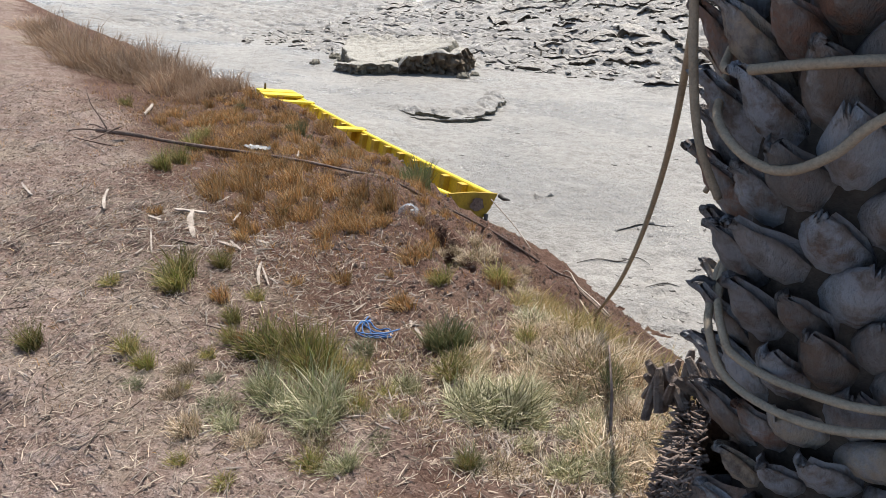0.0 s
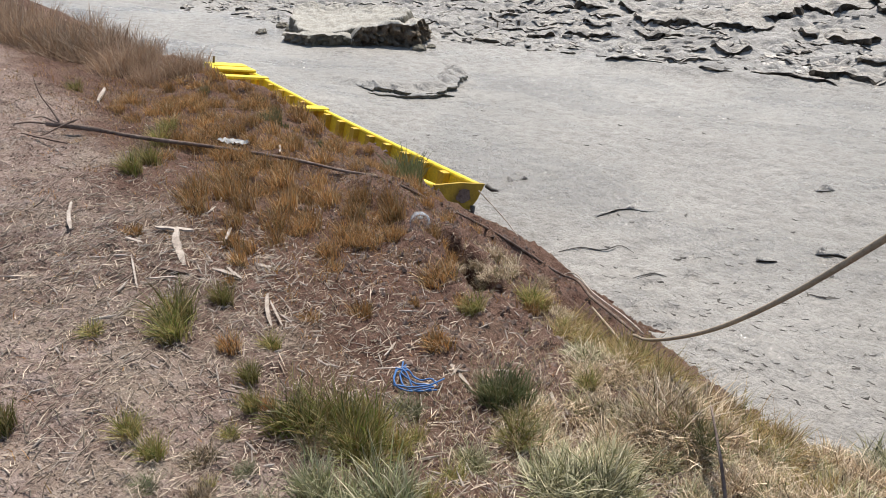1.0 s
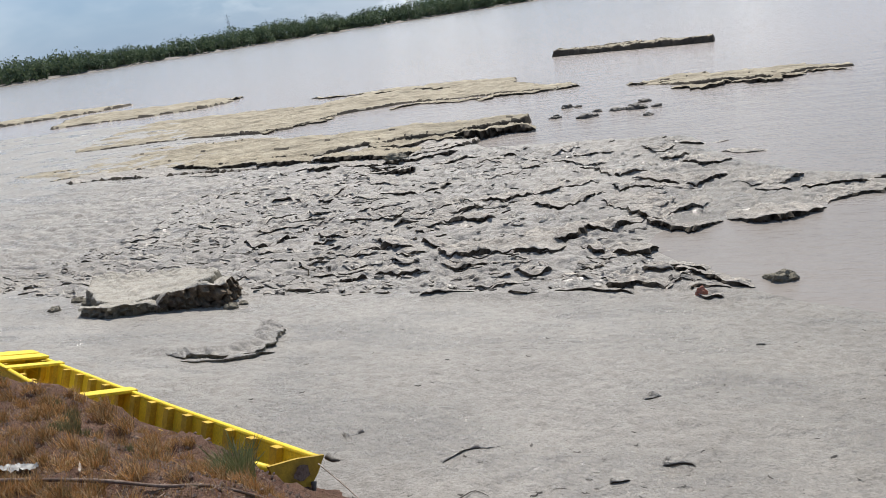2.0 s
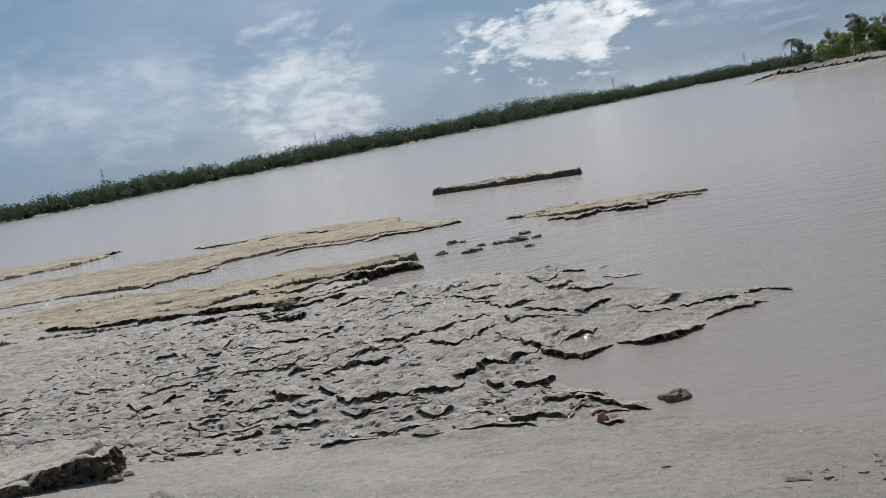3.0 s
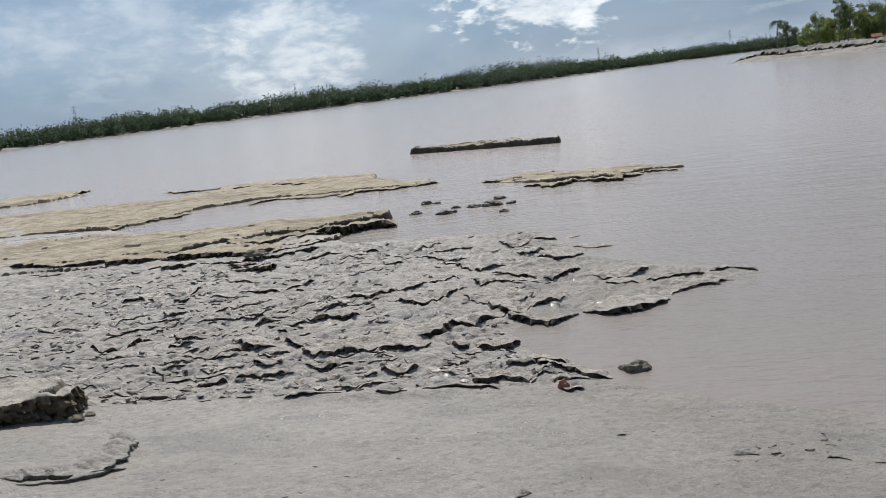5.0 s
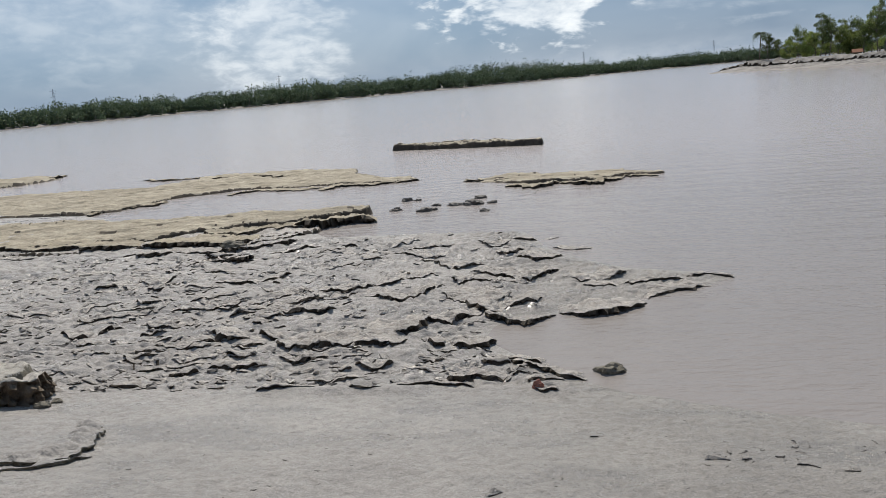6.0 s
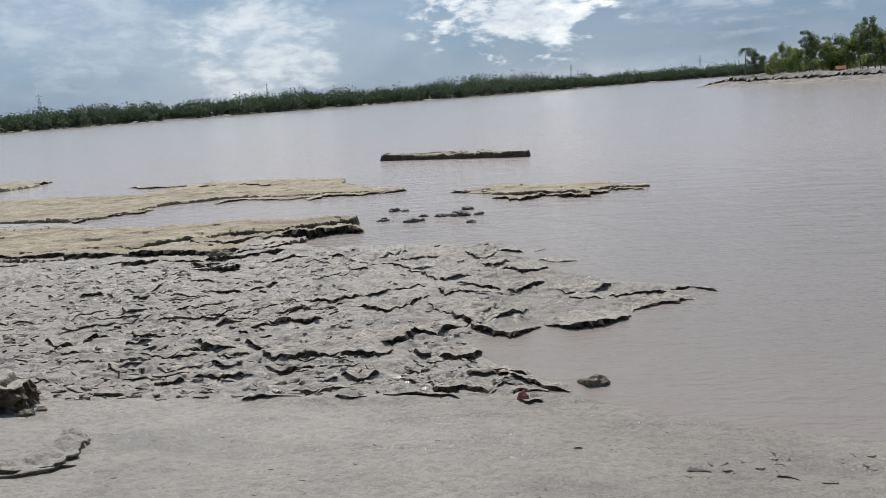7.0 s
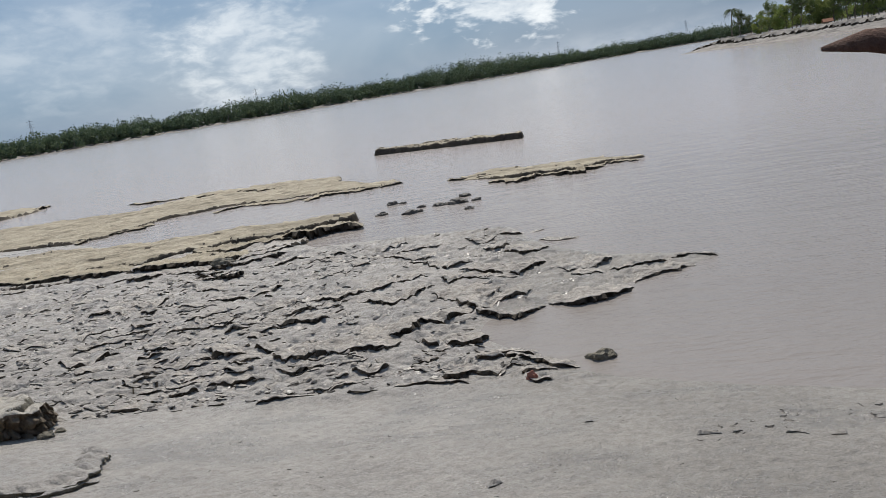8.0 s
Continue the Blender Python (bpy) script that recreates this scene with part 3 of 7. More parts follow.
S_AT = [-40, 2, 4.3, 5.5, 7.0, 8.2, 9.1, 10.2, 14, 60]
M_AT = [1.2, 0.9, 0.83, 0.56, 0.32, 0.16, 0.07, 0.045, 0.05, 0.12]


def mud(x, y):
    x, y = np.asarray(x, float), np.asarray(y, float)
    s = 0.343 * x + 0.94 * y
    z = np.interp(s, S_AT, M_AT)
    d = sdf(x, y, LAND) + 0.10 * fbm(x * 1.3, y * 1.3, 3, 31)
    z = np.where(z < 0.11 * d + 0.004, z, 0.11 * d + 0.004)
    z = np.maximum(z, -0.6)
    z = z + 0.03 * fbm(x * 0.5, y * 0.5, 3, 7) * smooth(0, 1.5, d) + (0.012 * fbm(x * 4, y * 4, 3, 13) + 0.010 * fbm(x * 11, y * 11, 2, 15)) * smooth(-0.1, 0.5, d)
    # pitted, trampled band between the smooth mud and the plates, and the rough ground among them
    pit = smooth(9.5, 10.3, y + 0.06 * x + 0.5 * fbm(x * 0.7, y * 0.7, 3, 41)) * smooth(-24, -13, x) * smooth(24, 21, y) * smooth(0.0, 0.4, d)
    z = z + pit * (0.01 + 0.04 * fbm(x * 0.75, y * 1.5, 3, 51) + 0.05 * terrace(x * 2.2, y * 4.6, 3, 55) + 0.07 * fbm(x * 5, y * 9, 4, 57) - 0.05 * np.exp(-(fbm(x * 1.3, y * 2.4, 4, 59) / 0.035) ** 2))
    # a low wave of mud with a crest along the border of the smooth mud
    crest = y - (10.02 + 0.06 * np.sin(x * 1.8) - 0.3 * np.maximum(x + 1.0, 0))
    z = z + 0.06 * np.exp(-(crest / 0.16) ** 2) * smooth(-4.2, -2.2, x) * smooth(0.2, -0.9, x)
    # a slumped lobe with a broken rim
    r = np.hypot((x + 5.05) / 1.06, (y - 8.1) / 0.92) + 0.05 * fbm(x * 2.5, y * 2.5, 3, 61)
    z = z + 0.09 * smooth(1.0, 0.75, r) * smooth(-6.4, -4.9, x + 0.4 * (y - 8.1))
    # cloven hoof pits and burrows under the bank
    near = smooth(6.6, 4.6, y) * smooth(-2.4, -0.8, x)
    hole = smooth(0.60, 0.80, vnoise(x * 8, y * 8, 91)) * smooth(0.45, 0.7, vnoise(x * 1.7, y * 1.7, 93))
    z = z - 0.03 * near * hole
    return z


ground = sheet("ground", lines((-400, -30, 30), (-30, -6, 0.8), (-6, -2.6, 0.06), (-2.6, 1.4, 0.022), (1.4, 4, 0.15), (4, 30, 2), (30, 400, 30)),
               lines((-400, -20, 30), (-20, -1, 0.8), (-1, 0.3, 0.08), (0.3, 2.4, 0.022), (2.4, 4.2, 0.05), (4.2, 9, 0.4)), bank, SOIL,
               keep=lambda X, Y: bank_smooth(X, Y)[1] < 3.6)
tagged(ground, "dry brown trodden soil of the river bank with straw litter", "bank", kind="structure")
# steep steps of the flat are coloured dark to stand for their shade
mud_flat = sheet("mud_flat", lines((-90, -30, 2), (-30, -16, 0.2), (-16, -9, 0.08), (-9, -5.4, 0.05), (-5.4, -3.4, 0.028), (-3.4, -1.7, 0.038), (-1.7, 1.3, 0.03), (1.3, 5.2, 0.045), (5.2, 12, 0.2), (12, 60, 3)),
                 lines((-2, 3.2, 0.4), (3.2, 6.5, 0.03), (6.5, 9.0, 0.028), (9.0, 13, 0.034), (13, 22, 0.055), (22, 46, 0.3)), mud, MUD, side=SHADEDWETCLAY, steep=0.42)
tagged(mud_flat, "smooth wet grey river mud sloping to the water", "mud", kind="structure")
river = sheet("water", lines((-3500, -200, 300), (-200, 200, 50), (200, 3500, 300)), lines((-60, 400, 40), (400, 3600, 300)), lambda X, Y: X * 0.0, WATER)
tagged(river, "wide calm silty brown river with small ripples", "river", kind="structure")


def shelf(name, outline, top, mat, step=0.1, edge=0.14, wobble=0.15, grain=0.05, parent=None, base=-0.15, seed=0, tilt=(0, 0), dome=0.0, side=None, strata=0.0, kind="", label="", category=""):
    """A flat-topped bank of mud with a ragged steep edge, inside an outline."""
    P = np.array(outline)
    lo, hi = P.min(0) - 0.6, P.max(0) + 0.6
    c = P.mean(0)

    def dist(X, Y):
        return sdf(X, Y, outline) + wobble * fbm(X / wobble / 4, Y / wobble / 4, 4, seed) + 0.5 * wobble * fbm(X * 0.9, Y * 3.0, 3, seed + 21)

    def zfun(X, Y):
        d = dist(X, Y)
        z = top - dome * (X - c[0] - 0.4) ** 2 - dome * 0.8 * (Y - c[1] - 0.2) ** 2 + tilt[0] * (X - c[0]) + tilt[1] * (Y - c[1]) + grain * fbm(X * 1.6, Y * 1.6, 4, seed + 5) + grain * 0.5 * np.abs(fbm(X * 5, Y * 8, 3, seed + 8)) + strata * terrace(X * 0.30, Y * 1.1, 3, seed + 15) + strata * 0.6 * terrace(X * 1.1, Y * 2.6, 2, seed + 19)
        e = smooth(-edge * 0.3, edge, d) ** 0.6
        return base + (z - base) * e + grain * 1.2 * fbm(X * 9, Y * 9, 3, seed + 9) * e * (1 - smooth(edge * 0.5, edge * 2.5, d))

    # steep edges get clay with the shade put into its colour
    ob = sheet(name, np.arange(lo[0], hi[0], step), np.arange(lo[1], hi[1], step), zfun, mat, keep=lambda X, Y: dist(X, Y) > -edge * 0.6, side=side or SHADEDWETCLAY, steep=0.80 if strata else 0.62)
    ob.parent = parent
    return tagged(ob, label, category, kind=kind)


mud_ledge = shelf("mud_ledge", [(-24, 23.4), (-19.4, 24.1), (-15.8, 23.5), (-12.2, 22.7), (-9.9, 22.6), (-8.4, 23.5), (-5.7, 24.1), (-3.5, 25.0), (-3.45, 25.6), (-6.2, 26.1), (-10.1, 26.6), (-13.7, 27.8), (-17.2, 29.0), (-26, 31)],
      0.15, DRYMUD, 0.07, 0.07, 0.30, 0.06, tilt=(0.013, 0), seed=3, strata=0.10, kind="structure", label="long dry yellowish mud ledge with a crumbling edge", category="mud ledge")
shelf("lower_ledge", [(-20, 22.9), (-15.8, 22.5), (-12.2, 21.9), (-9.9, 21.9), (-8.2, 22.4), (-6.0, 22.2), (-4.6, 22.6), (-4.8, 23.6), (-5.9, 24.3), (-8.4, 23.9), (-12.2, 23.2), (-19, 24.6)],
      0.10, PLATE, 0.07, 0.07, 0.34, 0.10, seed=63, kind="structure", label="broken grey mud rubble along the foot of the ledge", category="mud ledge")
sandbar = shelf("sandbar", [(-26, 31.2), (-19.2, 31.2), (-16.2, 30.6), (-14.5, 30.9), (-13.7, 33.9), (-11, 35.0), (-6.6, 34.0), (-3.6, 33.8), (-2.9, 34.5), (-4.9, 36.0), (-6.8, 40.5), (-10.9, 42.6), (-15.3, 42.6), (-16.5, 38.6), (-21.7, 40.4), (-29, 40.4)],
      0.08, DRYMUD, 0.10, 0.10, 0.45, 0.04, seed=13, strata=0.10, kind="structure", label="flat yellowish mud bar just above the water", category="sandbar")
far_sandbar = shelf("far_sandbar", [(-40, 46), (-28.3, 46.6), (-27.2, 50.0), (-30.5, 52.5), (-43, 52)], 0.16, DRYMUD, 0.2, 0.2, 0.5, 0.05, seed=23, strata=0.14, kind="structure", label="low mud bar with a dark edge in the river", category="sandbar")
shelf("outer_sandbar", [(-52, 55), (-44, 57), (-43, 60), (-50, 61), (-60, 58)], 0.18, DRYMUD, 0.25, 0.2, 0.5, 0.05, seed=25, strata=0.14, kind="structure", label="low mud bar with a dark edge in the river", category="sandbar")
islet = shelf("islet", [(-0.3, 31.6), (0.9, 30.4), (2.75, 29.4), (4.4, 29.1), (5.5, 30.2), (6.6, 30.0), (5.4, 31.0), (3.9, 31.9), (1.2, 32.5)], 0.09, DRYMUD, 0.06, 0.08, 0.34, 0.04, seed=33, strata=0.09, kind="structure", label="small tan mud islet in shallow water", category="islet")
shelf("mud_wall", [(-5.8, 50.6), (3.5, 46.0), (3.7, 47.2), (-5.5, 52.0)], 0.32, DRYMUD, 0.06, 0.09, 0.16, 0.07, seed=43, strata=0.16, side=SHADEDWETCLAY, kind="structure", label="long low bar of clay standing out of the river", category="mud bar")


def build_block():
    """A slab of clay: its back slopes into the mud, its broken face stands up at one end."""
    P = [(-7.6, 9.26), (-7.3, 9.16), (-6.89, 9.18), (-6.45, 9.50), (-6.15, 9.68), (-5.92, 9.90), (-5.94, 10.2), (-6.15, 10.75), (-6.9, 11.2), (-8.0, 11.2), (-8.5, 10.5), (-8.2, 9.8)]

    def dist(X, Y):
        return sdf(X, Y, P) + 0.07 * fbm(X * 2.4, Y * 2.4, 4, 53) + 0.05 * fbm(X * 8, Y * 8, 3, 54)

    def zfun(X, Y):
        d = dist(X, Y)
        right = smooth(-6.75, -6.25, X + 0.2 * fbm(X * 3, Y * 3, 2, 57))
        edge = 0.07 + 0.06 * right + 0.5 * smooth(10.2, 10.9, Y)
        tall = 0.16 + 0.13 * smooth(-7.2, -5.9, X) + 0.14 * smooth(9.1, 10.6, Y) - 0.10 * smooth(10.5, 11.2, Y) + 0.05 * fbm(X * 1.4, Y * 1.4, 3, 59) + 0.02 * np.abs(fbm(X * 6, Y * 6, 3, 60))
        e = smooth(-0.03, edge, d) ** 0.7
        return 0.12 + (mud(X, Y) - 0.12 + tall) * e

    ob = sheet("mud_block", np.arange(-9.0, -5.2, 0.022), np.arange(8.6, 11.8, 0.022), zfun, DRYCLAY, keep=lambda X, Y: dist(X, Y) > -0.06, side=CLAY, steep=0.50)
    return tagged(ob, "large flat-topped block of grey clay on the mud, one end broken", "clay block")


mud_block = build_block()


# ---- cracked mud plates ----
def slab_data(front, thick, depth, floor, seed, step=0.035, rag=0.05, grain=1.0, rows=20, broken=1.1, dip=1.0, face=3, under=0.5):
    """A plate of mud like a shingle: a ragged undercut lip along its front, its top dipping back into the ground.
    floor(x, y): the ground under it."""
    K = [(x, y, 0.0) for x, y in front]
    length = sum(math.hypot(K[i + 1][0] - K[i][0], K[i + 1][1] - K[i][1]) for i in range(len(K) - 1))
    n = max(8, int(length / step))
    P = np.array([tuple(p) for p in curve_points(K, n)])[:, :2]
    T = np.gradient(P, axis=0)
    N = np.stack([-T[:, 1], T[:, 0]], -1)
    N /= np.linalg.norm(N, axis=1)[:, None] + 1e-9
    mean = np.array([-(P[-1] - P[0])[1], (P[-1] - P[0])[0]])
    mean /= np.linalg.norm(mean) + 1e-9
    N = 0.25 * N + 0.75 * mean
    rag = rag * min(1.0, length / 1.4)
    u = np.linspace(0, 1, n)
    ends = np.clip(np.minimum(u, 1 - u) / 0.16, 0, 1) ** 0.7
    sx, sy = P[:, 0], P[:, 1]
    P = P + N * (rag * (1.6 * fbm(sx * 2.2, sy * 2.2, 3, seed) + 1.6 * fbm(sx * 5, sy * 5, 4, seed + 3) + 1.0 * fbm(sx * 17, sy * 17, 2, seed + 5)))[:, None]
    h = thick * ends * np.clip(0.72 + broken * fbm(sx * 1.8, sy * 1.8, 4, seed + 7), 0.06, 1.5)
    deep = depth * (0.30 + 0.70 * np.sqrt(np.sin(np.pi * (0.04 + 0.92 * u)))) * (0.9 + 0.35 * fbm(sx * 1.5, sy * 1.5, 2, seed + 9))
    cut = under * h
    Q, Z = [], []
    for k in range(face + 1):
        w = k / face
        off, lift = 1.3 * (1 - w) ** 1.3, -0.4 + 1.37 * w
        jag = (1.6 if face < 4 else 0.6) * h * fbm(sx * 13 + (31 * k if face < 4 else 1.7 * k), sy * 13, 2, seed + 11) * (k < face)
        Q.append(P + N * (off * cut + jag)[:, None])
        Z.append(h * lift)
    for k in range(1, rows + 1):
        v = (k / rows) ** 1.35
        W = P + N * (0.012 + deep * v)[:, None]
        X, Y = W[:, 0], W[:, 1]
        rough = grain * ends * (0.035 * fbm(X * 3, Y * 5, 3, seed + 13) + 0.03 * terrace(X * 1.6, Y * 3.4, 3, 115) + 0.05 * fbm(X * 9, Y * 14, 3, 116))
        Q.append(W)
        Z.append(h * (1 - dip * v ** 1.3) - 0.03 * v ** 3 + rough * (1 - v ** 4) * min(1, 0.3 + 3 * v))
    Q = np.concatenate(Q)
    V = np.column_stack([Q, floor(Q[:, 0], Q[:, 1]) + np.concatenate(Z)])
    m = face + 1 + rows
    F = [(j * n + i, j * n + i + 1, (j + 1) * n + i + 1, (j + 1) * n + i) for j in range(m - 1) for i in range(n - 1)]
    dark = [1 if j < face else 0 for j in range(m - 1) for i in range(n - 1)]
    return V, F, dark


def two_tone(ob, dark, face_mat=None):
    """Broken plate faces get hard edges and, without face_mat, clay darkened as shade."""
    ob.data.materials.append(face_mat or SHADEDWETCLAY)
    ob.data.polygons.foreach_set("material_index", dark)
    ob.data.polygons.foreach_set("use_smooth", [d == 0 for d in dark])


def slab(name, parent, mat, thick, depth, front, floor, face_mat=None, **kw):
    seed = int(abs(front[0][0] * 37 + front[0][1] * 91)) % 997
    V, F, dark = slab_data(front, thick, depth, floor, seed, **kw)
    ob = mesh_ob(name, V, F, mat, parent)
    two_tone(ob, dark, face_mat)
    return ob


FLOOR_X, FLOOR_Y = np.arange(-14, 7, 0.05), np.arange(8.8, 23, 0.05)
FLOOR_Z = np.maximum(mud(*np.meshgrid(FLOOR_X, FLOOR_Y)), -0.02)


def wet_floor(x, y):
    """The mud's height, read off a fine grid."""
    i, j = np.clip((x + 14) / 0.05, 0, len(FLOOR_X) - 1.01), np.clip((y - 8.8) / 0.05, 0, len(FLOOR_Y) - 1.01)
    a, b = i.astype(int), j.astype(int)
    f, g = i - a, j - b
    return (FLOOR_Z[b, a] * (1 - f) + FLOOR_Z[b, a + 1] * f) * (1 - g) + (FLOOR_Z[b + 1, a] * (1 - f) + FLOOR_Z[b + 1, a + 1] * f) * g


def mud_plate(thick, depth, *front):
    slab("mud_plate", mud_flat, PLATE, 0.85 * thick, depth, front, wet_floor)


def ledge_slab(thick, depth, *front):
    slab("ledge_slab", mud_ledge, DRYMUD if thick > 0.18 else PLATE, 0.85 * thick, depth, front, lambda x, y: 0.06 + 0 * x, step=0.05, rag=0.13, grain=1.6, broken=0.5)


def bar_slab(bar, thick, depth, *front):
    slab("bar_slab", bar, DRYMUD, 0.7 * thick, depth, front, lambda x, y: 0.03 + 0 * x, step=0.07, rag=0.22, grain=1.2, broken=1.3)


# the block's broken fronts
slab("broken_face", mud_block, DRYCLAY, 0.24, 0.5, ((-7.74, 9.30), (-7.68, 9.10), (-7.3, 9.01), (-6.89, 9.03), (-6.42, 9.33)), mud, step=0.02, rag=0.03, rows=10, broken=0.3, dip=0.1, face=6, face_mat=CLAY, under=0.15)
slab("broken_face", mud_block, DRYCLAY, 0.46, 0.45, ((-6.55, 9.26), (-6.3, 9.40), (-6.05, 9.50), (-5.76, 9.66), (-5.68, 9.95), (-5.8, 10.3)), mud, step=0.02, rag=0.05, rows=10, broken=0.5, dip=0.1, face=10, face_mat=BROWNCLAY, under=0.1)
# the crumbling rim of the slumped lobe
slab("lobe_rim", mud_flat, MUD, 0.055, 0.5, ((-5.0, 7.26), (-4.6, 7.22), (-4.22, 7.31), (-3.97, 7.64), (-3.98, 8.0), (-4.15, 8.35), (-4.49, 8.71)), mud, face_mat=CLAY, step=0.02, rag=0.05, rows=12, broken=0.7, face=6)
slab("lobe_rim", mud_flat, MUD, 0.035, 0.3, ((-4.75, 7.12), (-4.45, 7.14), (-4.05, 7.28), (-3.86, 7.62)), mud, face_mat=CLAY, step=0.02, rag=0.05, rows=8, broken=1.3, face=4)
# the large plates, each by its front edge
mud_plate(0.07, 1.10, (-2.17, 15.68), (-1.65, 15.67), (-1.33, 15.91), (-1.05, 16.06), (-0.79, 16.28))
mud_plate(0.08, 1.00, (-2.17, 14.91), (-1.91, 14.76), (-1.54, 14.43), (-1.28, 14.48), (-0.98, 14.72), (-0.64, 15.39))
mud_plate(0.04, 0.80, (-4.35, 15.34), (-3.85, 15.17), (-3.59, 15.53), (-3.42, 15.71))
mud_plate(0.06, 0.80, (-3.22, 15.44), (-2.75, 15.35), (-2.31, 15.45), (-2.09, 15.66))
mud_plate(0.03, 0.60, (-3.60, 14.44), (-3.31, 14.79), (-3.04, 15.13), (-2.81, 15.37))
mud_plate(0.09, 0.70, (-3.51, 14.38), (-3.18, 14.01), (-2.88, 13.94), (-2.54, 14.07))
mud_plate(0.04, 0.70, (-5.86, 15.82), (-5.42, 15.24), (-5.07, 14.91), (-4.72, 14.86), (-4.66, 15.30))
mud_plate(0.06, 0.60, (-4.58, 14.52), (-4.08, 14.40), (-3.65, 14.49))
mud_plate(0.08, 0.60, (-3.88, 13.61), (-3.64, 13.76), (-3.45, 13.93))
mud_plate(0.11, 0.80, (-4.65, 13.22), (-4.30, 12.78), (-4.02, 12.66), (-3.67, 12.68))
mud_plate(0.11, 0.30, (-3.69, 12.95), (-3.47, 12.67), (-3.25, 12.59))
mud_plate(0.12, 1.30, (-3.26, 12.45), (-3.01, 12.09), (-2.75, 11.93), (-2.50, 12.05), (-2.21, 12.01))
mud_plate(0.10, 1.50, (-2.27, 12.05), (-1.91, 11.82), (-1.58, 11.86), (-1.22, 11.85), (-1.05, 12.06))
mud_plate(0.12, 0.90, (-1.29, 12.33), (-1.08, 12.35), (-0.93, 12.58), (-0.80, 12.89), (-0.46, 12.75), (-0.23, 12.89), (0.08, 13.45))
mud_plate(0.12, 1.50, (-0.70, 14.69), (-0.39, 14.18), (-0.13, 13.81), (0.08, 13.34), (0.29, 13.29), (0.59, 13.50), (0.88, 13.60), (1.19, 13.81))
mud_plate(0.12, 0.35, (0.10, 13.20), (0.36, 12.88), (0.59, 12.74), (0.88, 12.64), (1.10, 12.81), (1.35, 13.04))
mud_plate(0.15, 1.00, (1.40, 13.10), (1.75, 12.85), (2.04, 12.81), (2.43, 12.98), (2.93, 13.37))
mud_plate(0.09, 0.80, (-0.56, 15.92), (-0.33, 15.44), (0.07, 15.51), (0.51, 15.29), (0.99, 14.99))
mud_plate(0.10, 1.00, (-0.20, 16.30), (0.29, 15.96), (0.66, 15.66), (1.00, 15.29), (1.32, 15.56), (1.67, 15.94))
mud_plate(0.09, 0.70, (-1.40, 17.87), (-0.95, 17.33), (-0.61, 16.79), (-0.30, 16.69), (0.08, 16.89))
mud_plate(0.06, 0.90, (-2.83, 19.03), (-2.25, 18.64), (-1.67, 18.26), (-1.12, 18.02), (-0.73, 18.01))
mud_plate(0.10, 0.40, (-2.80, 18.45), (-2.44, 18.03), (-2.19, 18.13))
mud_plate(0.08, 0.60, (0.41, 17.92), (0.75, 17.57), (1.11, 17.93))
mud_plate(0.10, 0.80, (0.83, 17.48), (1.28, 17.00), (1.70, 17.02), (1.87, 17.37))
mud_plate(0.11, 0.90, (1.66, 15.32), (2.12, 15.06), (2.51, 15.08), (2.90, 15.32))
mud_plate(0.06, 0.50, (1.99, 14.66), (2.26, 14.51), (2.56, 14.34))
mud_plate(0.10, 0.70, (0.07, 19.00), (0.45, 18.54), (0.77, 19.09))
mud_plate(0.06, 0.60, (-2.34, 19.52), (-1.82, 19.83), (-1.47, 19.92))
mud_plate(0.06, 0.60, (-1.63, 18.94), (-1.06, 19.14), (-0.58, 19.24))
mud_plate(0.07, 0.60, (0.82, 19.28), (1.42, 19.26))
mud_plate(0.07, 0.60, (1.49, 19.17), (2.03, 19.46))
mud_plate(0.05, 0.60, (1.70, 18.28), (2.11, 17.95), (2.65, 17.94))
mud_plate(0.11, 0.90, (-0.36, 11.70), (-0.06, 11.54), (0.19, 11.59), (0.35, 11.99))
mud_plate(0.10, 0.40, (-0.75, 11.97), (-0.57, 11.67), (-0.45, 11.77))
mud_plate(0.11, 0.35, (-2.98, 11.56), (-2.71, 11.25), (-2.49, 11.37), (-2.21, 11.40))
mud_plate(0.09, 0.30, (-3.91, 11.79), (-3.62, 11.56), (-3.41, 11.67))
mud_plate(0.09, 0.30, (-3.76, 11.38), (-3.45, 11.14), (-3.19, 11.19))
mud_plate(0.08, 0.35, (-1.72, 11.02), (-1.43, 10.83), (-1.15, 10.96))
mud_plate(0.08, 0.30, (-0.84, 10.68), (-0.53, 10.54), (-0.40, 10.70))
mud_plate(0.10, 0.50, (-0.39, 10.29), (-0.20, 10.04), (0.04, 10.18), (0.46, 10.29))
mud_plate(0.06, 0.25, (-1.64, 10.03), (-1.42, 9.92), (-1.19, 9.98))
mud_plate(0.07, 0.25, (-3.98, 12.34), (-3.70, 12.09), (-3.54, 12.22))
mud_plate(0.05, 0.70, (-11.31, 18.41), (-10.67, 18.34), (-10.37, 18.65))
mud_plate(0.04, 0.70, (-10.38, 18.60), (-9.74, 18.76), (-9.08, 18.68))
mud_plate(0.08, 0.60, (-8.42, 18.15), (-7.81, 17.49), (-7.13, 17.30), (-7.00, 17.74))
mud_plate(0.04, 0.50, (-9.56, 17.31), (-9.12, 17.34))
mud_plate(0.06, 0.60, (-8.65, 17.01), (-8.26, 17.15), (-7.54, 16.81))
mud_plate(0.09, 0.35, (-7.29, 16.84), (-6.98, 16.47), (-6.84, 16.58))
mud_plate(0.04, 0.50, (-7.89, 15.15), (-7.78, 15.41), (-7.60, 15.53))
mud_plate(0.06, 0.50, (-7.08, 15.24), (-6.66, 15.02), (-6.37, 15.03))
mud_plate(0.08, 0.40, (-7.79, 14.59), (-7.43, 14.26), (-7.32, 14.59))
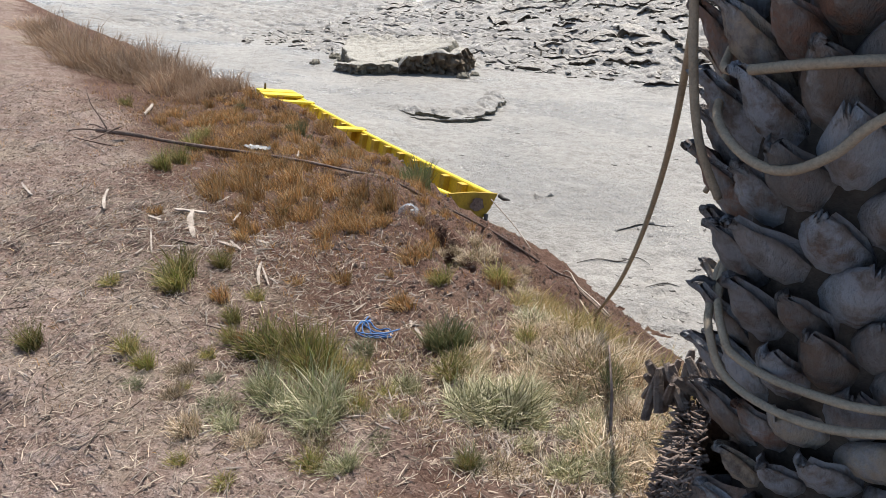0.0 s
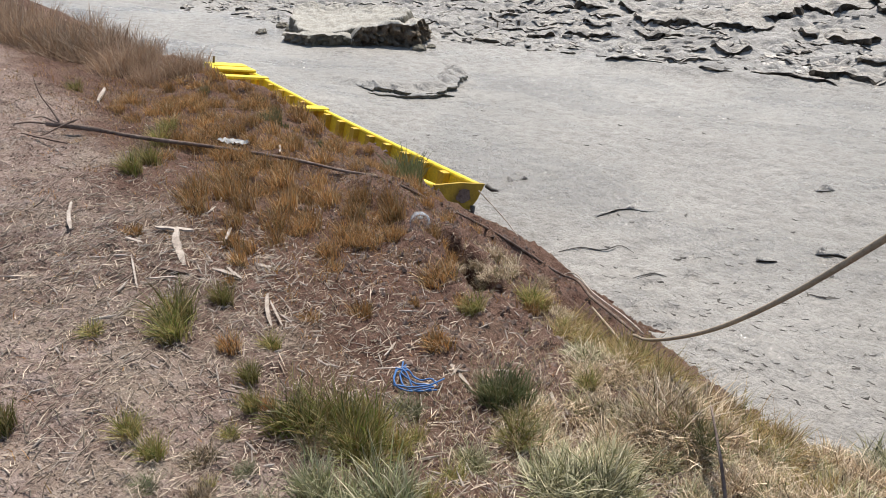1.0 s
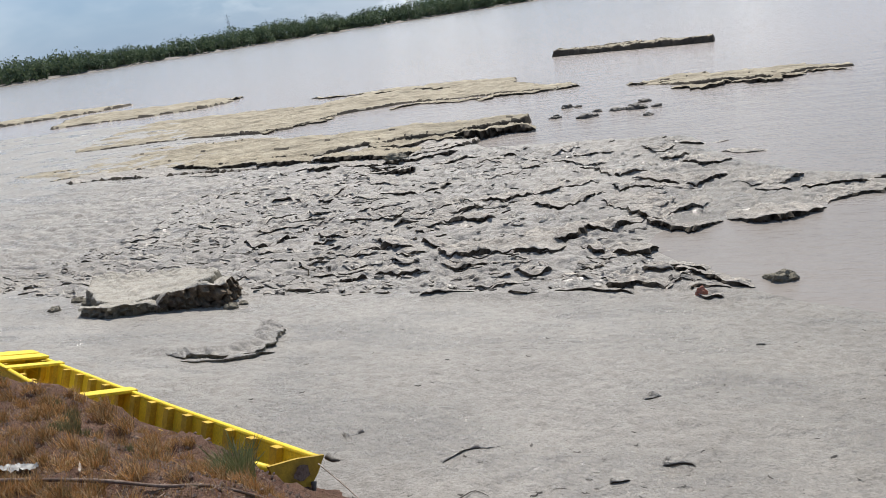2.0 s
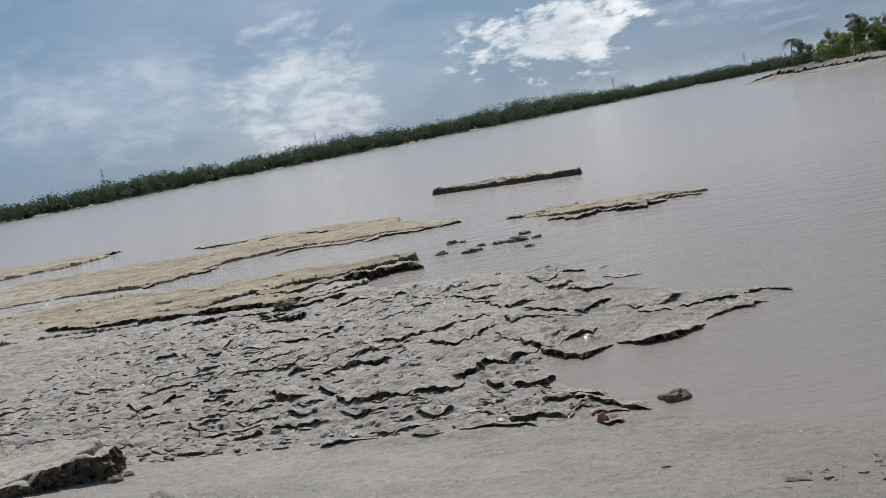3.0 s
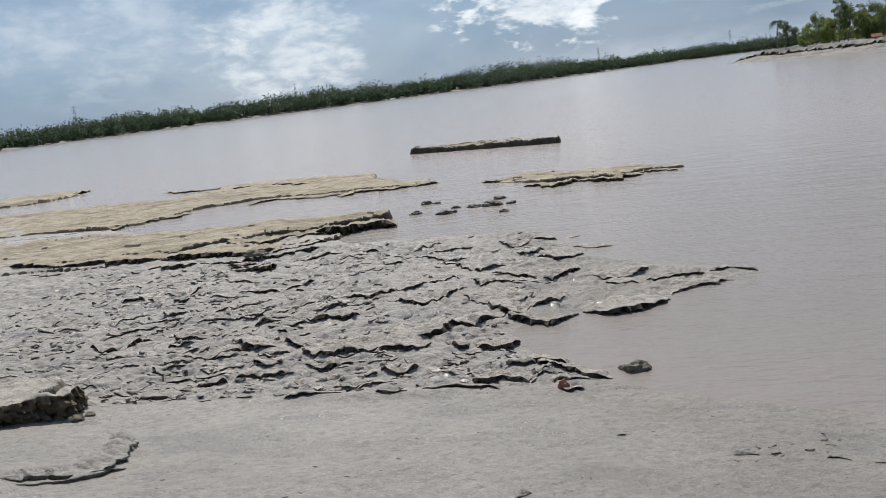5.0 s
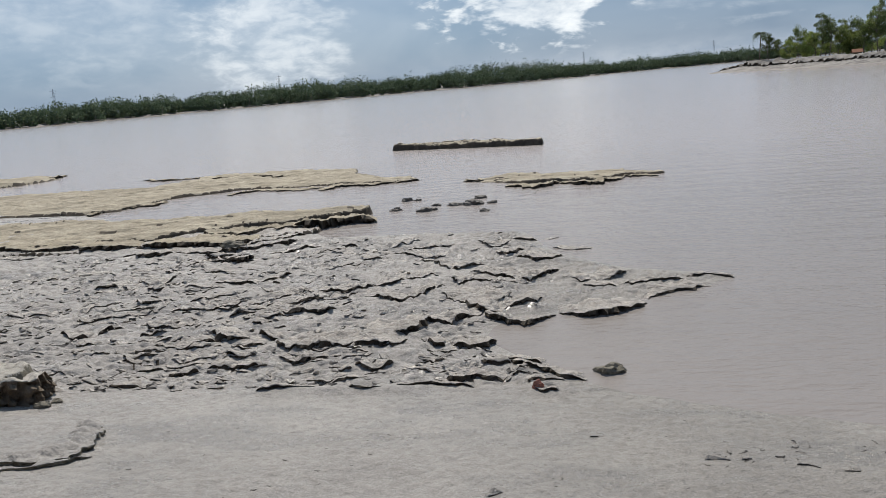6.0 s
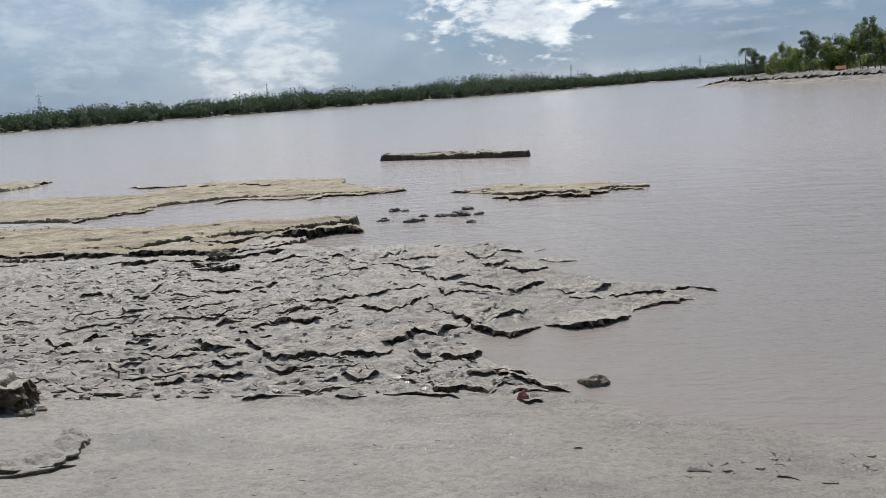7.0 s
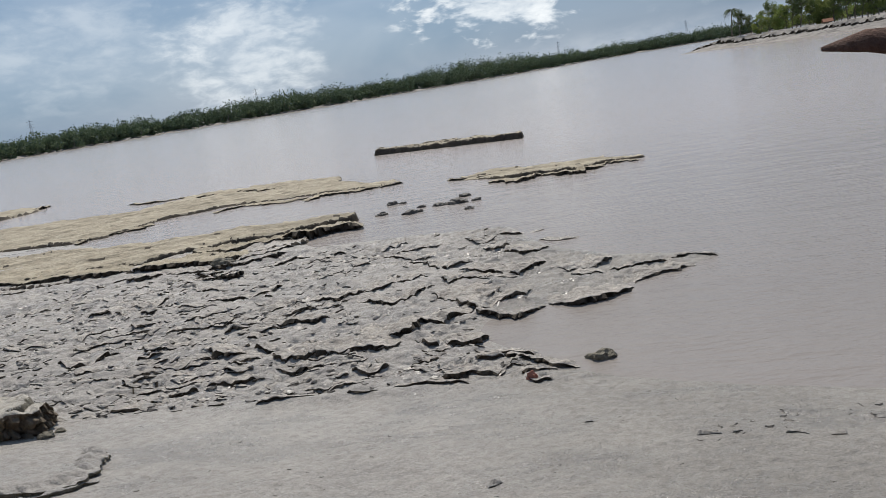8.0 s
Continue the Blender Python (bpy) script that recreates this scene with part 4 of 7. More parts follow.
mud_plate(0.06, 0.60, (-6.17, 14.05), (-5.69, 13.77), (-5.09, 13.81))
mud_plate(0.05, 0.50, (-9.37, 14.68), (-8.97, 14.60), (-8.79, 14.78))
mud_plate(0.10, 0.45, (-7.64, 13.78), (-7.20, 13.40), (-7.00, 13.52))
mud_plate(0.08, 0.40, (-5.79, 12.87), (-5.52, 12.87), (-5.22, 12.99))
mud_plate(0.09, 0.25, (-5.64, 12.43), (-5.39, 12.25), (-5.28, 12.31))
mud_plate(0.06, 0.25, (-5.22, 12.24), (-4.97, 12.31))
mud_plate(0.06, 0.25, (-7.57, 12.58), (-7.28, 12.58))
mud_plate(0.08, 0.30, (-6.34, 12.29), (-6.10, 12.14), (-5.96, 12.25))
mud_plate(0.10, 0.25, (-5.64, 12.03), (-5.37, 11.72), (-5.24, 11.80))
mud_plate(0.08, 0.30, (-5.16, 11.37), (-4.86, 11.22), (-4.70, 11.36))
mud_plate(0.08, 0.30, (-4.46, 10.95), (-4.22, 10.84), (-4.04, 11.08))
mud_plate(0.06, 0.30, (-6.43, 11.25), (-6.10, 11.13))
mud_plate(0.07, 0.30, (-5.16, 10.88), (-4.95, 10.89))
mud_plate(0.05, 0.40, (-5.98, 14.86), (-5.46, 14.89))
mud_plate(0.06, 0.35, (-7.03, 14.53), (-6.72, 14.72))
mud_plate(0.08, 0.30, (-7.17, 15.85), (-6.87, 15.56), (-6.72, 15.65))
mud_plate(0.06, 0.40, (-2.88, 10.03), (-2.53, 10.04), (-2.09, 10.10))
mud_plate(0.07, 0.70, (2.88, 13.49), (3.23, 13.80), (3.62, 14.01), (4.26, 14.19))
mud_plate(0.07, 0.40, (3.87, 14.63), (4.29, 14.85), (4.75, 14.59))
mud_plate(0.06, 0.50, (2.69, 14.62), (3.19, 14.57), (3.86, 14.59))
mud_plate(0.09, 0.50, (0.45, 10.83), (0.71, 10.61), (1.03, 10.30), (1.55, 10.13))
mud_plate(0.08, 0.35, (0.33, 11.13), (0.61, 10.94), (0.94, 10.74))
mud_plate(0.07, 0.30, (0.69, 10.11), (0.94, 9.99), (1.20, 10.11))
mud_plate(0.06, 0.30, (0.09, 10.90), (0.33, 10.74), (0.52, 10.77))
mud_plate(0.05, 0.40, (-1.02, 10.03), (-0.57, 10.00), (0.02, 9.83))
mud_plate(0.06, 0.25, (0.74, 9.76), (0.87, 9.59), (1.08, 9.63))
# torn lips in the smooth mud under the bank
for thick, depth, front in ((0.035, 0.16, ((-1.28, 5.29), (-1.20, 5.43), (-1.11, 5.53), (-0.99, 5.55), (-0.89, 5.60))), (0.05, 0.14, ((0.34, 5.44), (0.42, 5.45), (0.50, 5.47), (0.57, 5.46))),
                            (0.03, 0.12, ((-2.19, 5.58), (-2.13, 5.65), (-2.06, 5.71))), (0.025, 0.10, ((-0.02, 5.15), (0.06, 5.17), (0.12, 5.2))), (0.03, 0.12, ((-0.45, 5.02), (-0.38, 5.06), (-0.30, 5.05))),
                            (0.02, 0.10, ((0.2, 6.6), (0.28, 6.64), (0.34, 6.72))), (0.03, 0.12, ((2.28, 7.42), (2.4, 7.43), (2.52, 7.41))), (0.025, 0.12, ((2.62, 7.41), (2.72, 7.40))), (0.03, 0.12, ((3.08, 7.27), (3.2, 7.26), (3.28, 7.20))),
                            (0.025, 0.12, ((3.44, 7.12), (3.58, 7.08))), (0.03, 0.12, ((1.26, 8.05), (1.36, 8.07)))):
    slab("mud_plate", mud_flat, MUD, 0.6 * thick, depth, front, mud, step=0.012, rag=0.012, rows=6)
# slabs that break off along the front of the ledge
ledge_slab(0.30, 1.60, (-5.68, 23.49), (-4.85, 23.14), (-4.04, 23.56), (-3.13, 23.76))
ledge_slab(0.24, 2.20, (-8.49, 23.60), (-7.92, 22.84), (-7.11, 22.69), (-6.35, 23.02), (-5.25, 23.40))
ledge_slab(0.26, 3.00, (-16.06, 23.58), (-14.57, 22.99), (-13.00, 22.13), (-11.84, 22.20), (-10.50, 21.88), (-9.86, 22.13))
ledge_slab(0.24, 2.40, (-9.91, 22.07), (-8.70, 21.56), (-7.83, 21.40), (-6.97, 21.24), (-6.29, 21.62))
ledge_slab(0.14, 0.80, (-9.74, 20.80), (-8.76, 20.54), (-7.84, 20.58), (-6.64, 20.24))
ledge_slab(0.14, 0.70, (-7.02, 20.44), (-6.31, 20.63), (-5.59, 20.82), (-4.94, 21.35))
ledge_slab(0.10, 0.60, (-6.96, 19.01), (-6.30, 19.18), (-5.95, 19.46))
ledge_slab(0.16, 0.40, (-6.29, 19.37), (-5.89, 19.05), (-5.67, 19.49))
ledge_slab(0.10, 0.60, (-6.36, 21.33), (-5.67, 21.71), (-4.97, 22.20))
ledge_slab(0.10, 0.50, (-5.00, 19.74), (-4.52, 20.21), (-4.06, 20.11))
ledge_slab(0.08, 0.60, (-13.89, 21.89), (-13.08, 21.40), (-12.57, 21.38))
# broken edges of the low bars
bar_slab(sandbar, 0.10, 1.50, (-16.23, 31.12), (-15.34, 30.30), (-15.20, 31.20), (-14.07, 31.97))
bar_slab(sandbar, 0.08, 1.50, (-20.37, 34.73), (-19.57, 34.51), (-19.03, 34.73))
bar_slab(sandbar, 0.06, 1.20, (-14.05, 31.81), (-13.53, 32.01), (-13.57, 33.62))
bar_slab(sandbar, 0.14, 1.50, (-14.83, 41.17), (-13.40, 40.74), (-12.08, 40.37), (-9.80, 39.35))
bar_slab(sandbar, 0.08, 1.20, (-6.57, 32.34), (-5.93, 33.37), (-4.53, 32.90), (-3.62, 33.27))
bar_slab(sandbar, 0.06, 0.50, (-3.62, 33.27), (-2.62, 33.40))
bar_slab(sandbar, 0.08, 0.50, (-19.07, 43.61), (-17.60, 42.43), (-16.80, 42.43))
bar_slab(sandbar, 0.06, 0.50, (-16.80, 42.43), (-15.42, 42.55))
bar_slab(sandbar, 0.06, 1.00, (-18.55, 35.34), (-17.11, 34.61))
bar_slab(sandbar, 0.06, 1.00, (-10.99, 33.42), (-9.94, 34.07), (-8.00, 33.32), (-6.82, 33.53))
bar_slab(far_sandbar, 0.18, 2.00, (-29.59, 50.57), (-28.08, 49.61), (-27.81, 51.58))
bar_slab(far_sandbar, 0.12, 1.00, (-32.21, 51.01), (-31.19, 51.28), (-29.87, 51.05))
bar_slab(islet, 0.09, 0.80, (-0.57, 31.55), (-0.03, 31.57), (0.49, 31.97))
bar_slab(islet, 0.09, 0.80, (0.48, 31.25), (1.21, 31.14))
bar_slab(islet, 0.11, 1.20, (0.89, 29.48), (1.62, 28.72), (2.27, 28.65), (2.92, 29.21))
bar_slab(islet, 0.14, 1.20, (2.87, 29.08), (3.96, 28.09), (4.50, 28.39), (5.20, 29.26))
bar_slab(islet, 0.05, 0.60, (5.15, 29.29), (5.81, 29.55), (6.43, 29.13))


def build_rubble():
    """Smaller plates and torn lips of mud between and below the large ones."""
    rnd = random.Random(5)
    made = 0
    while made < 130:
        x, y = 0.4 - 11.5 * rnd.random() ** 0.8, 10.35 + 9.6 * rnd.random() ** 1.25
        if (x > -2.6 and y > 11.6) or float(sdf(np.array([x]), np.array([y]), LAND)[0]) < 0.5:
            continue
        l = rnd.uniform(0.10, 0.40) * (1.6 if y > 14 else 1.0)
        a = rnd.gauss(0.05, 0.28)
        bow = rnd.uniform(0.0, 0.10) * l / 0.3
        front = [(x + l * c * math.cos(a), y + l * c * math.sin(a) + bow * c * c) for c in (-1, -0.35, 0.35, 1)]
        thin = 0.45 if x < -7 else 1.0
        slab("mud_plate", mud_flat, PLATE, rnd.choice((0.02, 0.03, 0.04, 0.07)) * thin, rnd.uniform(0.18, 0.5), front, wet_floor, rows=9, broken=1.3)
        made += 1
    VV, FF, DD = [], [], []
    o = 0
    for i in range(1500):
        x, y = 1.0 - 12.5 * rnd.random(), 10.2 + 10.5 * rnd.random() ** 1.3
        if float(sdf(np.array([x]), np.array([y]), LAND)[0]) < 0.15 or (x > -2.4 and y > 12.2 and rnd.random() < 0.6):
            continue
        l, a = rnd.uniform(0.03, 0.12), rnd.gauss(0.03, 0.5)
        front = [(x + l * c * math.cos(a), y + l * c * math.sin(a) + 0.3 * l * c * c) for c in (-1, 0, 1)]
        V, F, dark = slab_data(front, rnd.uniform(0.008, 0.035), rnd.uniform(0.06, 0.2), wet_floor, i, step=0.03, rows=4, rag=0.03)
        VV.append(V)
        FF.extend(tuple(k + o for k in q) for q in F)
        DD.extend(dark)
        o += len(V)
    ob = mesh_ob("mud_rubble", np.concatenate(VV), FF, PLATE, mud_flat)
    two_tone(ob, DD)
    tagged(ob, "small torn lips of wet mud", kind="stuff")


build_rubble()


# ---- yellow boat ----
def build_boat():
    boat = tagged(new("boat"), "long narrow wooden boat painted yellow, grounded under the bank", "boat")
    a = (Vector((-6.03, 6.23, 1.225)) - Vector((-1.50, 3.60, 1.71)))
    L = a.length
    a.normalize()
    bank_side = -Vector((0.503, 0.864, 0)).normalized()
    bank_side = (bank_side - a * bank_side.dot(a)).normalized()
    up = a.cross(bank_side)
    m = Matrix((a, bank_side, up)).transposed().to_4x4()
    m.translation = (-1.50, 3.60, 1.71)
    boat.matrix_world = m @ Matrix.Rotation(radians(18), 4, "X")

    U = [0, 0.06, 0.2, 0.45, 0.7, 0.9, 1.0]

    def half(u):
        return float(np.interp(u, U, [0.155, 0.175, 0.215, 0.245, 0.245, 0.22, 0.19]))

    def low(u):
        return float(np.interp(u, U, [0.09, 0.11, 0.14, 0.16, 0.16, 0.14, 0.12]))

    def deep(u):
        return float(np.interp(u, U, [0.145, 0.21, 0.29, 0.34, 0.34, 0.32, 0.26]))

    def sheer(u):
        return 0.05 * (2 * u - 1) ** 2 - 0.05

    n = 41
    V, F = [], []
    for i in range(n):
        u = i / (n - 1)
        x, w, b, d, s = u * L, half(u), low(u), deep(u), sheer(u)
        t = 0.022
        V += [(x, w, s), (x, (w + b) / 2 + 0.02, s - d * 0.55), (x, b, s - d), (x, -b, s - d), (x, -(w + b) / 2 - 0.02, s - d * 0.55), (x, -w, s),
              (x, -w + t, s), (x, -(w + b) / 2 + t - 0.02, s - d * 0.55), (x, -b + t, s - d + t), (x, b - t, s - d + t), (x, (w + b) / 2 - t + 0.02, s - d * 0.55), (x, w - t, s)]
    for i in range(n - 1):
        for k in range(12):
            k2 = (k + 1) % 12
            F.append((i * 12 + k, (i + 1) * 12 + k, (i + 1) * 12 + k2, i * 12 + k2))
    for o in (0, (n - 1) * 12):
        F.append(tuple(range(o, o + 12)))
    mesh_ob("hull", V, F, YELLOW, boat, soft=False)

    def beam(name, pts, w, h, mat=YELLOW, label=""):
        bm = bmesh.new()
        p, q = Vector(pts[0]), Vector(pts[1])
        d = (q - p)
        vs = []
        for e in (p, q):
            for dx, dz in ((-w / 2, -h / 2), (w / 2, -h / 2), (w / 2, h / 2), (-w / 2, h / 2)):
                vs.append(bm.verts.new(e + Vector((dx, 0, dz))))
        for fa in ((0, 1, 2, 3), (7, 6, 5, 4), (0, 4, 5, 1), (1, 5, 6, 2), (2, 6, 7, 3), (3, 7, 4, 0)):
            bm.faces.new([vs[k] for k in fa])
        bmesh.ops.recalc_face_normals(bm, faces=bm.faces)
        bmesh.ops.bevel(bm, geom=bm.edges[:], offset=0.004, segments=1, affect="EDGES")
        return part(name, bm, mat, boat, label)

    # frames: a bent timber up either side
    count = 15
    for i in range(count):
        u = 0.075 + i * (0.90 - 0.075) / (count - 1)
        x, w, b, d, s = u * L, half(u), low(u), deep(u), sheer(u)
        th, wd = 0.05, 0.075
        prof = [(w - 0.02, s - 0.005), ((w + b) / 2, s - d * 0.55), (b - 0.02, s - d + 0.03), (-b + 0.02, s - d + 0.03), (-(w + b) / 2, s - d * 0.55), (-w + 0.02, s - 0.005)]
        inn = [(w - 0.02 - th, s - 0.005), ((w + b) / 2 - th, s - d * 0.52), (b - 0.05, s - d + 0.03 + th), (-b + 0.05, s - d + 0.03 + th), (-(w + b) / 2 + th, s - d * 0.52), (-w + 0.02 + th, s - 0.005)]
        v, f = [], []
        for xx in (x - wd / 2, x + wd / 2):
            v += [(xx, y, z) for y, z in prof] + [(xx, y, z) for y, z in inn]
        for k in range(5):
            f += [(k, k + 1, k + 7, k + 6), (12 + k, 18 + k, 19 + k, 13 + k), (k + 6, k + 7, k + 19, k + 18), (k, 12 + k, 13 + k, k + 1)]
        f += [(0, 6, 18, 12), (5, 17, 23, 11)]
        mesh_ob("rib", v, f, RIBSHADE, boat, soft=False)
    for u, wd in ((0.53, 0.15), (0.845, 0.14)):
        beam("thwart", ((u * L, half(u) + 0.03, sheer(u) + 0.004), (u * L, -half(u) - 0.03, sheer(u) + 0.004)), wd, 0.028)
    # gunwale strips
    for sgn in (1, -1):
        v, f = tube_data([(u * L, sgn * (half(u) - 0.005), sheer(u) - 0.012) for u in np.linspace(0, 1, 30)], 0.022, 6, 1.0)
        mesh_ob("gunwale", v, f, YELLOW, boat)
    # stern deck of two boards and the end boards
    for u in (0.925, 0.972):
        beam("deck_board", ((u * L, half(u) + 0.02, sheer(u) + 0.016), (u * L, -half(u) - 0.02, sheer(u) + 0.016)), 0.235, 0.026)
    for name, u, mat, dx, label in (("bow_board", 0.0, OLDYELLOW, -0.02, "worn dark yellow bow board"), ("stern_board", 1.0, YELLOW, 0.02, "")):
        w, b, d, s = half(u), low(u), deep(u), sheer(u)
        prof = [(w + 0.02, s + 0.01), (w * 0.85, s - d * 0.6), (b * 0.9, s - d - 0.01), (0, s - d - 0.025), (-b * 0.9, s - d - 0.01), (-w * 0.85, s - d * 0.6), (-w - 0.02, s + 0.01), (0, s + 0.02)]
        v = [(u * L + e, y, z) for e in (0, dx) for y, z in prof]
        f = [tuple(range(8)), tuple(range(15, 7, -1))] + [(k, (k + 1) % 8, 8 + (k + 1) % 8, 8 + k) for k in range(8)]
        mesh_ob(name, v, f, mat, boat, label, soft=False)
    bm = bmesh.new()
    bmesh.ops.create_circle(bm, cap_ends=True, radius=0.045, segments=14, matrix=Matrix.Translation((-0.0225, -0.03, -0.06)) @ Matrix.Rotation(radians(-90), 4, "Y"))
    for k, q in enumerate(bm.verts):
        q.co.y = -0.03 + (q.co.y + 0.03) * (1.1 + 0.25 * math.sin(k * 2.3))
    part("rot_patch", bm, STICK, boat, "dark rotten patch on the bow board")
    # torn bow tip hanging splinter, mooring pin at the stern, water in the bilge
    v, f = tube_data([(-0.02, -0.19, 0.0), (-0.06, -0.20, -0.015), (-0.11, -0.215, -0.01)], [0.018, 0.013, 0.004], 6)
    mesh_ob("splinter", v, f, DARKMUD, boat, "dark broken tip")
    v, f = tube_data([(-0.03, -0.10, -0.12), (-0.035, -0.10, -0.17), (-0.03, -0.105, -0.21)], [0.016, 0.012, 0.004], 6)
    mesh_ob("splinter", v, f, DARKMUD, boat, "dark broken tip")
    v, f = tube_data([(0.985 * L, 0.12, 0.02), (0.985 * L, 0.12, 0.09), (0.985 * L, 0.12, 0.095)], [0.014, 0.012, 0.018], 8)
    mesh_ob("mooring_pin", v, f, DARKMUD, boat)
    V = []
    for u in np.linspace(0.60, 0.82, 9):
        V += [(u * L, low(u) - 0.01, sheer(u) - deep(u) + 0.06), (u * L, -low(u) - 0.03, sheer(u) - deep(u) + 0.06)]
    mesh_ob("bilge_water", V, [(2 * i, 2 * i + 1, 2 * i + 3, 2 * i + 2) for i in range(8)], PUDDLE, boat, "shallow pale bilge water", soft=False)
    return boat


boat = build_boat()


# ---- palm trunk with ropes ----
PALM = Vector((1.042, 0.745, 0))


def ring_point(angle, z, r):
    return Vector((PALM.x + r * math.cos(radians(angle)), PALM.y + r * math.sin(radians(angle)), z))


def build_palm():
    palm = tagged(new("palm_tree"), "grey palm trunk covered in cut leaf bases, on the bank", "palm tree")
    zb = float(bank(PALM.x, PALM.y))
    palm.location = (PALM.x, PALM.y, zb)
    inv = Matrix.Translation((-PALM.x, -PALM.y, -zb))
    n, sides = 40, 24
    v, f = tube_data([(PALM.x + 0.004 * math.sin(i), PALM.y, zb - 0.1 + i * (5.6 - zb) / n) for i in range(n + 1)],
                     [0.15 + 0.06 * max(0, 1 - i / 4) ** 2 + 0.006 * math.sin(i * 2.1) for i in range(n + 1)], sides)
    mesh_ob("trunk", [inv @ Vector(p) for p in v], f, BARK, palm)

    # one leaf base: a thick scale, hollow on its face, with a cut tip leaning out
    rnd = random.Random(11)
    meshes = []
    for kind in range(5):
        w, h = rnd.uniform(0.052, 0.064), rnd.uniform(0.10, 0.13)
        out = rnd.uniform(0.055, 0.08)
        V, F = [], []
        nu, nv = 9, 8
        for layer in (0, 1):
            for j in range(nv):
                b = j / (nv - 1)
                wid = w * (1 - b ** 1.6 * 0.88) * (0.75 + 0.25 * math.sin(min(1, b * 2) * math.pi / 2))
                for i in range(nu):
                    a = i / (nu - 1) * 2 - 1
                    bulge = 0.026 * (1 - a * a) * math.sin(math.pi * min(1, b * 1.15 + 0.06)) ** 0.8
                    o = -0.012 + out * b ** 1.7 + bulge - 0.012 * a * a
                    if layer:
                        o -= 0.010 + 0.016 * (1 - b) + bulge * 0.55
                    jag = 0.006 * math.sin(7 * a + kind * 2) * (b > 0.95)
                    V.append((o + 0.0025 * math.sin(9 * a + 13 * b + kind), a * wid, b * h + jag))
        q = nu * nv
        for j in range(nv - 1):
            for i in range(nu - 1):
                k = j * nu + i
                F.append((k, k + 1, k + nu + 1, k + nu))
                F.append((q + k, q + k + nu, q + k + nu + 1, q + k + 1))
        for j in range(nv - 1):
            for i in (0, nu - 1):
                k = j * nu + i
                F.append((k, k + nu, q + k + nu, q + k))
        for i in range(nu - 1):
            k = (nv - 1) * nu + i
            F.append((k, k + 1, q + k + 1, q + k))
        me = bpy.data.meshes.new("leaf_base")
        me.from_pydata(V, [], F)
        me.materials.append(BOOT)
        me.shade_smooth()
        meshes.append(me)
    z, k = zb + 0.16, 0
    while z < 4.35:
        ang = (k * 137.508) % 360
        if 118 < ang < 206 and z < 3.0:
            z += 0.0043
            k += 1
            continue
        ob = new("leaf_base", meshes[k % 5])
        ob.parent = palm
        tilt = rnd.uniform(-3, 9)
        sc = rnd.uniform(0.72, 0.94)
        if 120 < ang < 185 and z > 3.5:
            sc = 0.66
        ob.matrix_local = inv @ Matrix.Translation(ring_point(ang, z, 0.152)) @ pose(0, 0, 0, 0, 0, ang) @ pose(0, 0, 0, rnd.uniform(-9, 9), tilt, rnd.uniform(-8, 8)) @ Matrix.Scale(sc, 4)
        z += 0.0043
        k += 1
    # dense mat of roots and old leaf stubs round the foot
    items = []
    for i in range(4200):
        ang, zz = rnd.uniform(118, 214), rnd.random()
        r = 0.205 + 0.10 * (1 - zz) + rnd.uniform(-0.02, 0.025)
        p = ring_point(ang, zb - 0.03 + 0.43 * zz, r)
        d = Vector((math.cos(radians(ang)), math.sin(radians(ang)), rnd.uniform(-0.9, 0.7))) * rnd.uniform(0.005, 0.013) + Vector((rnd.uniform(-1, 1), rnd.uniform(-1, 1), rnd.uniform(-0.6, 0.6))) * 0.006
        items.append(tube_data([p - d * 0.5, p + d * 0.5, p + d], [rnd.uniform(0.0016, 0.003), rnd.uniform(0.0014, 0.0026), 0.0008], 4))
    v, f = join_data(items)
    tagged(mesh_ob("root_mat", [inv @ Vector(p) for p in v], f, ROOT, palm), "dense brown mat of root stubs", kind="stuff")
    v, f = [], []
    nn = 36
    for j in range(11):
        u = j / 10
        for i in range(nn):
            a = 2 * math.pi * i / nn
            on = float(smooth(70, 48, abs(math.degrees(a) - 166)))
            r = 0.13 + on * (0.065 + 0.10 * (1 - u) + 0.012 * math.sin(9 * a + j * 2))
            v.append(inv @ Vector((PALM.x + r * math.cos(a), PALM.y + r * math.sin(a), zb - 0.06 + 0.45 * u)))
    for j in range(10):
        for i in range(nn):
            f.append((j * nn + i, j * nn + (i + 1) % nn, (j + 1) * nn + (i + 1) % nn, (j + 1) * nn + i))
    mesh_ob("root_foot", v, f, ROOT, palm)
    # a row of old upright stalk stubs on top of the root mat
    for i in range(22):
        u = i / 21
        p = Vector((0.752 + 0.09 * u, 0.785 + 0.02 * math.sin(i * 2.2), 3.015 + 0.055 * u + rnd.uniform(-0.012, 0.012)))
        d = Vector((rnd.uniform(-0.025, 0.012), rnd.uniform(-0.02, 0.02), rnd.uniform(0.022, 0.048)))
        v, f = tube_data([p - d * 0.9, p, p + d * 0.7, p + d], [0.008, 0.009, 0.0075, 0.005], 7, 0.6)
        mesh_ob("old_stalk", [inv @ Vector(q) for q in v], f, OLDSTALK, palm, "dark dry stub of an old stalk", soft=False)
    v, f = tube_data([ring_point(179, 3.945, 0.12), ring_point(178, 3.952, 0.20), ring_point(178, 3.958, 0.235), ring_point(178, 3.957, 0.266)], [0.024, 0.014, 0.010, 0.002], 8, 0.6)
    mesh_ob("leaf_stub", [inv @ Vector(p) for p in v], f, STUB, palm, "torn brown leaf stub")
    return palm


palm = build_palm()


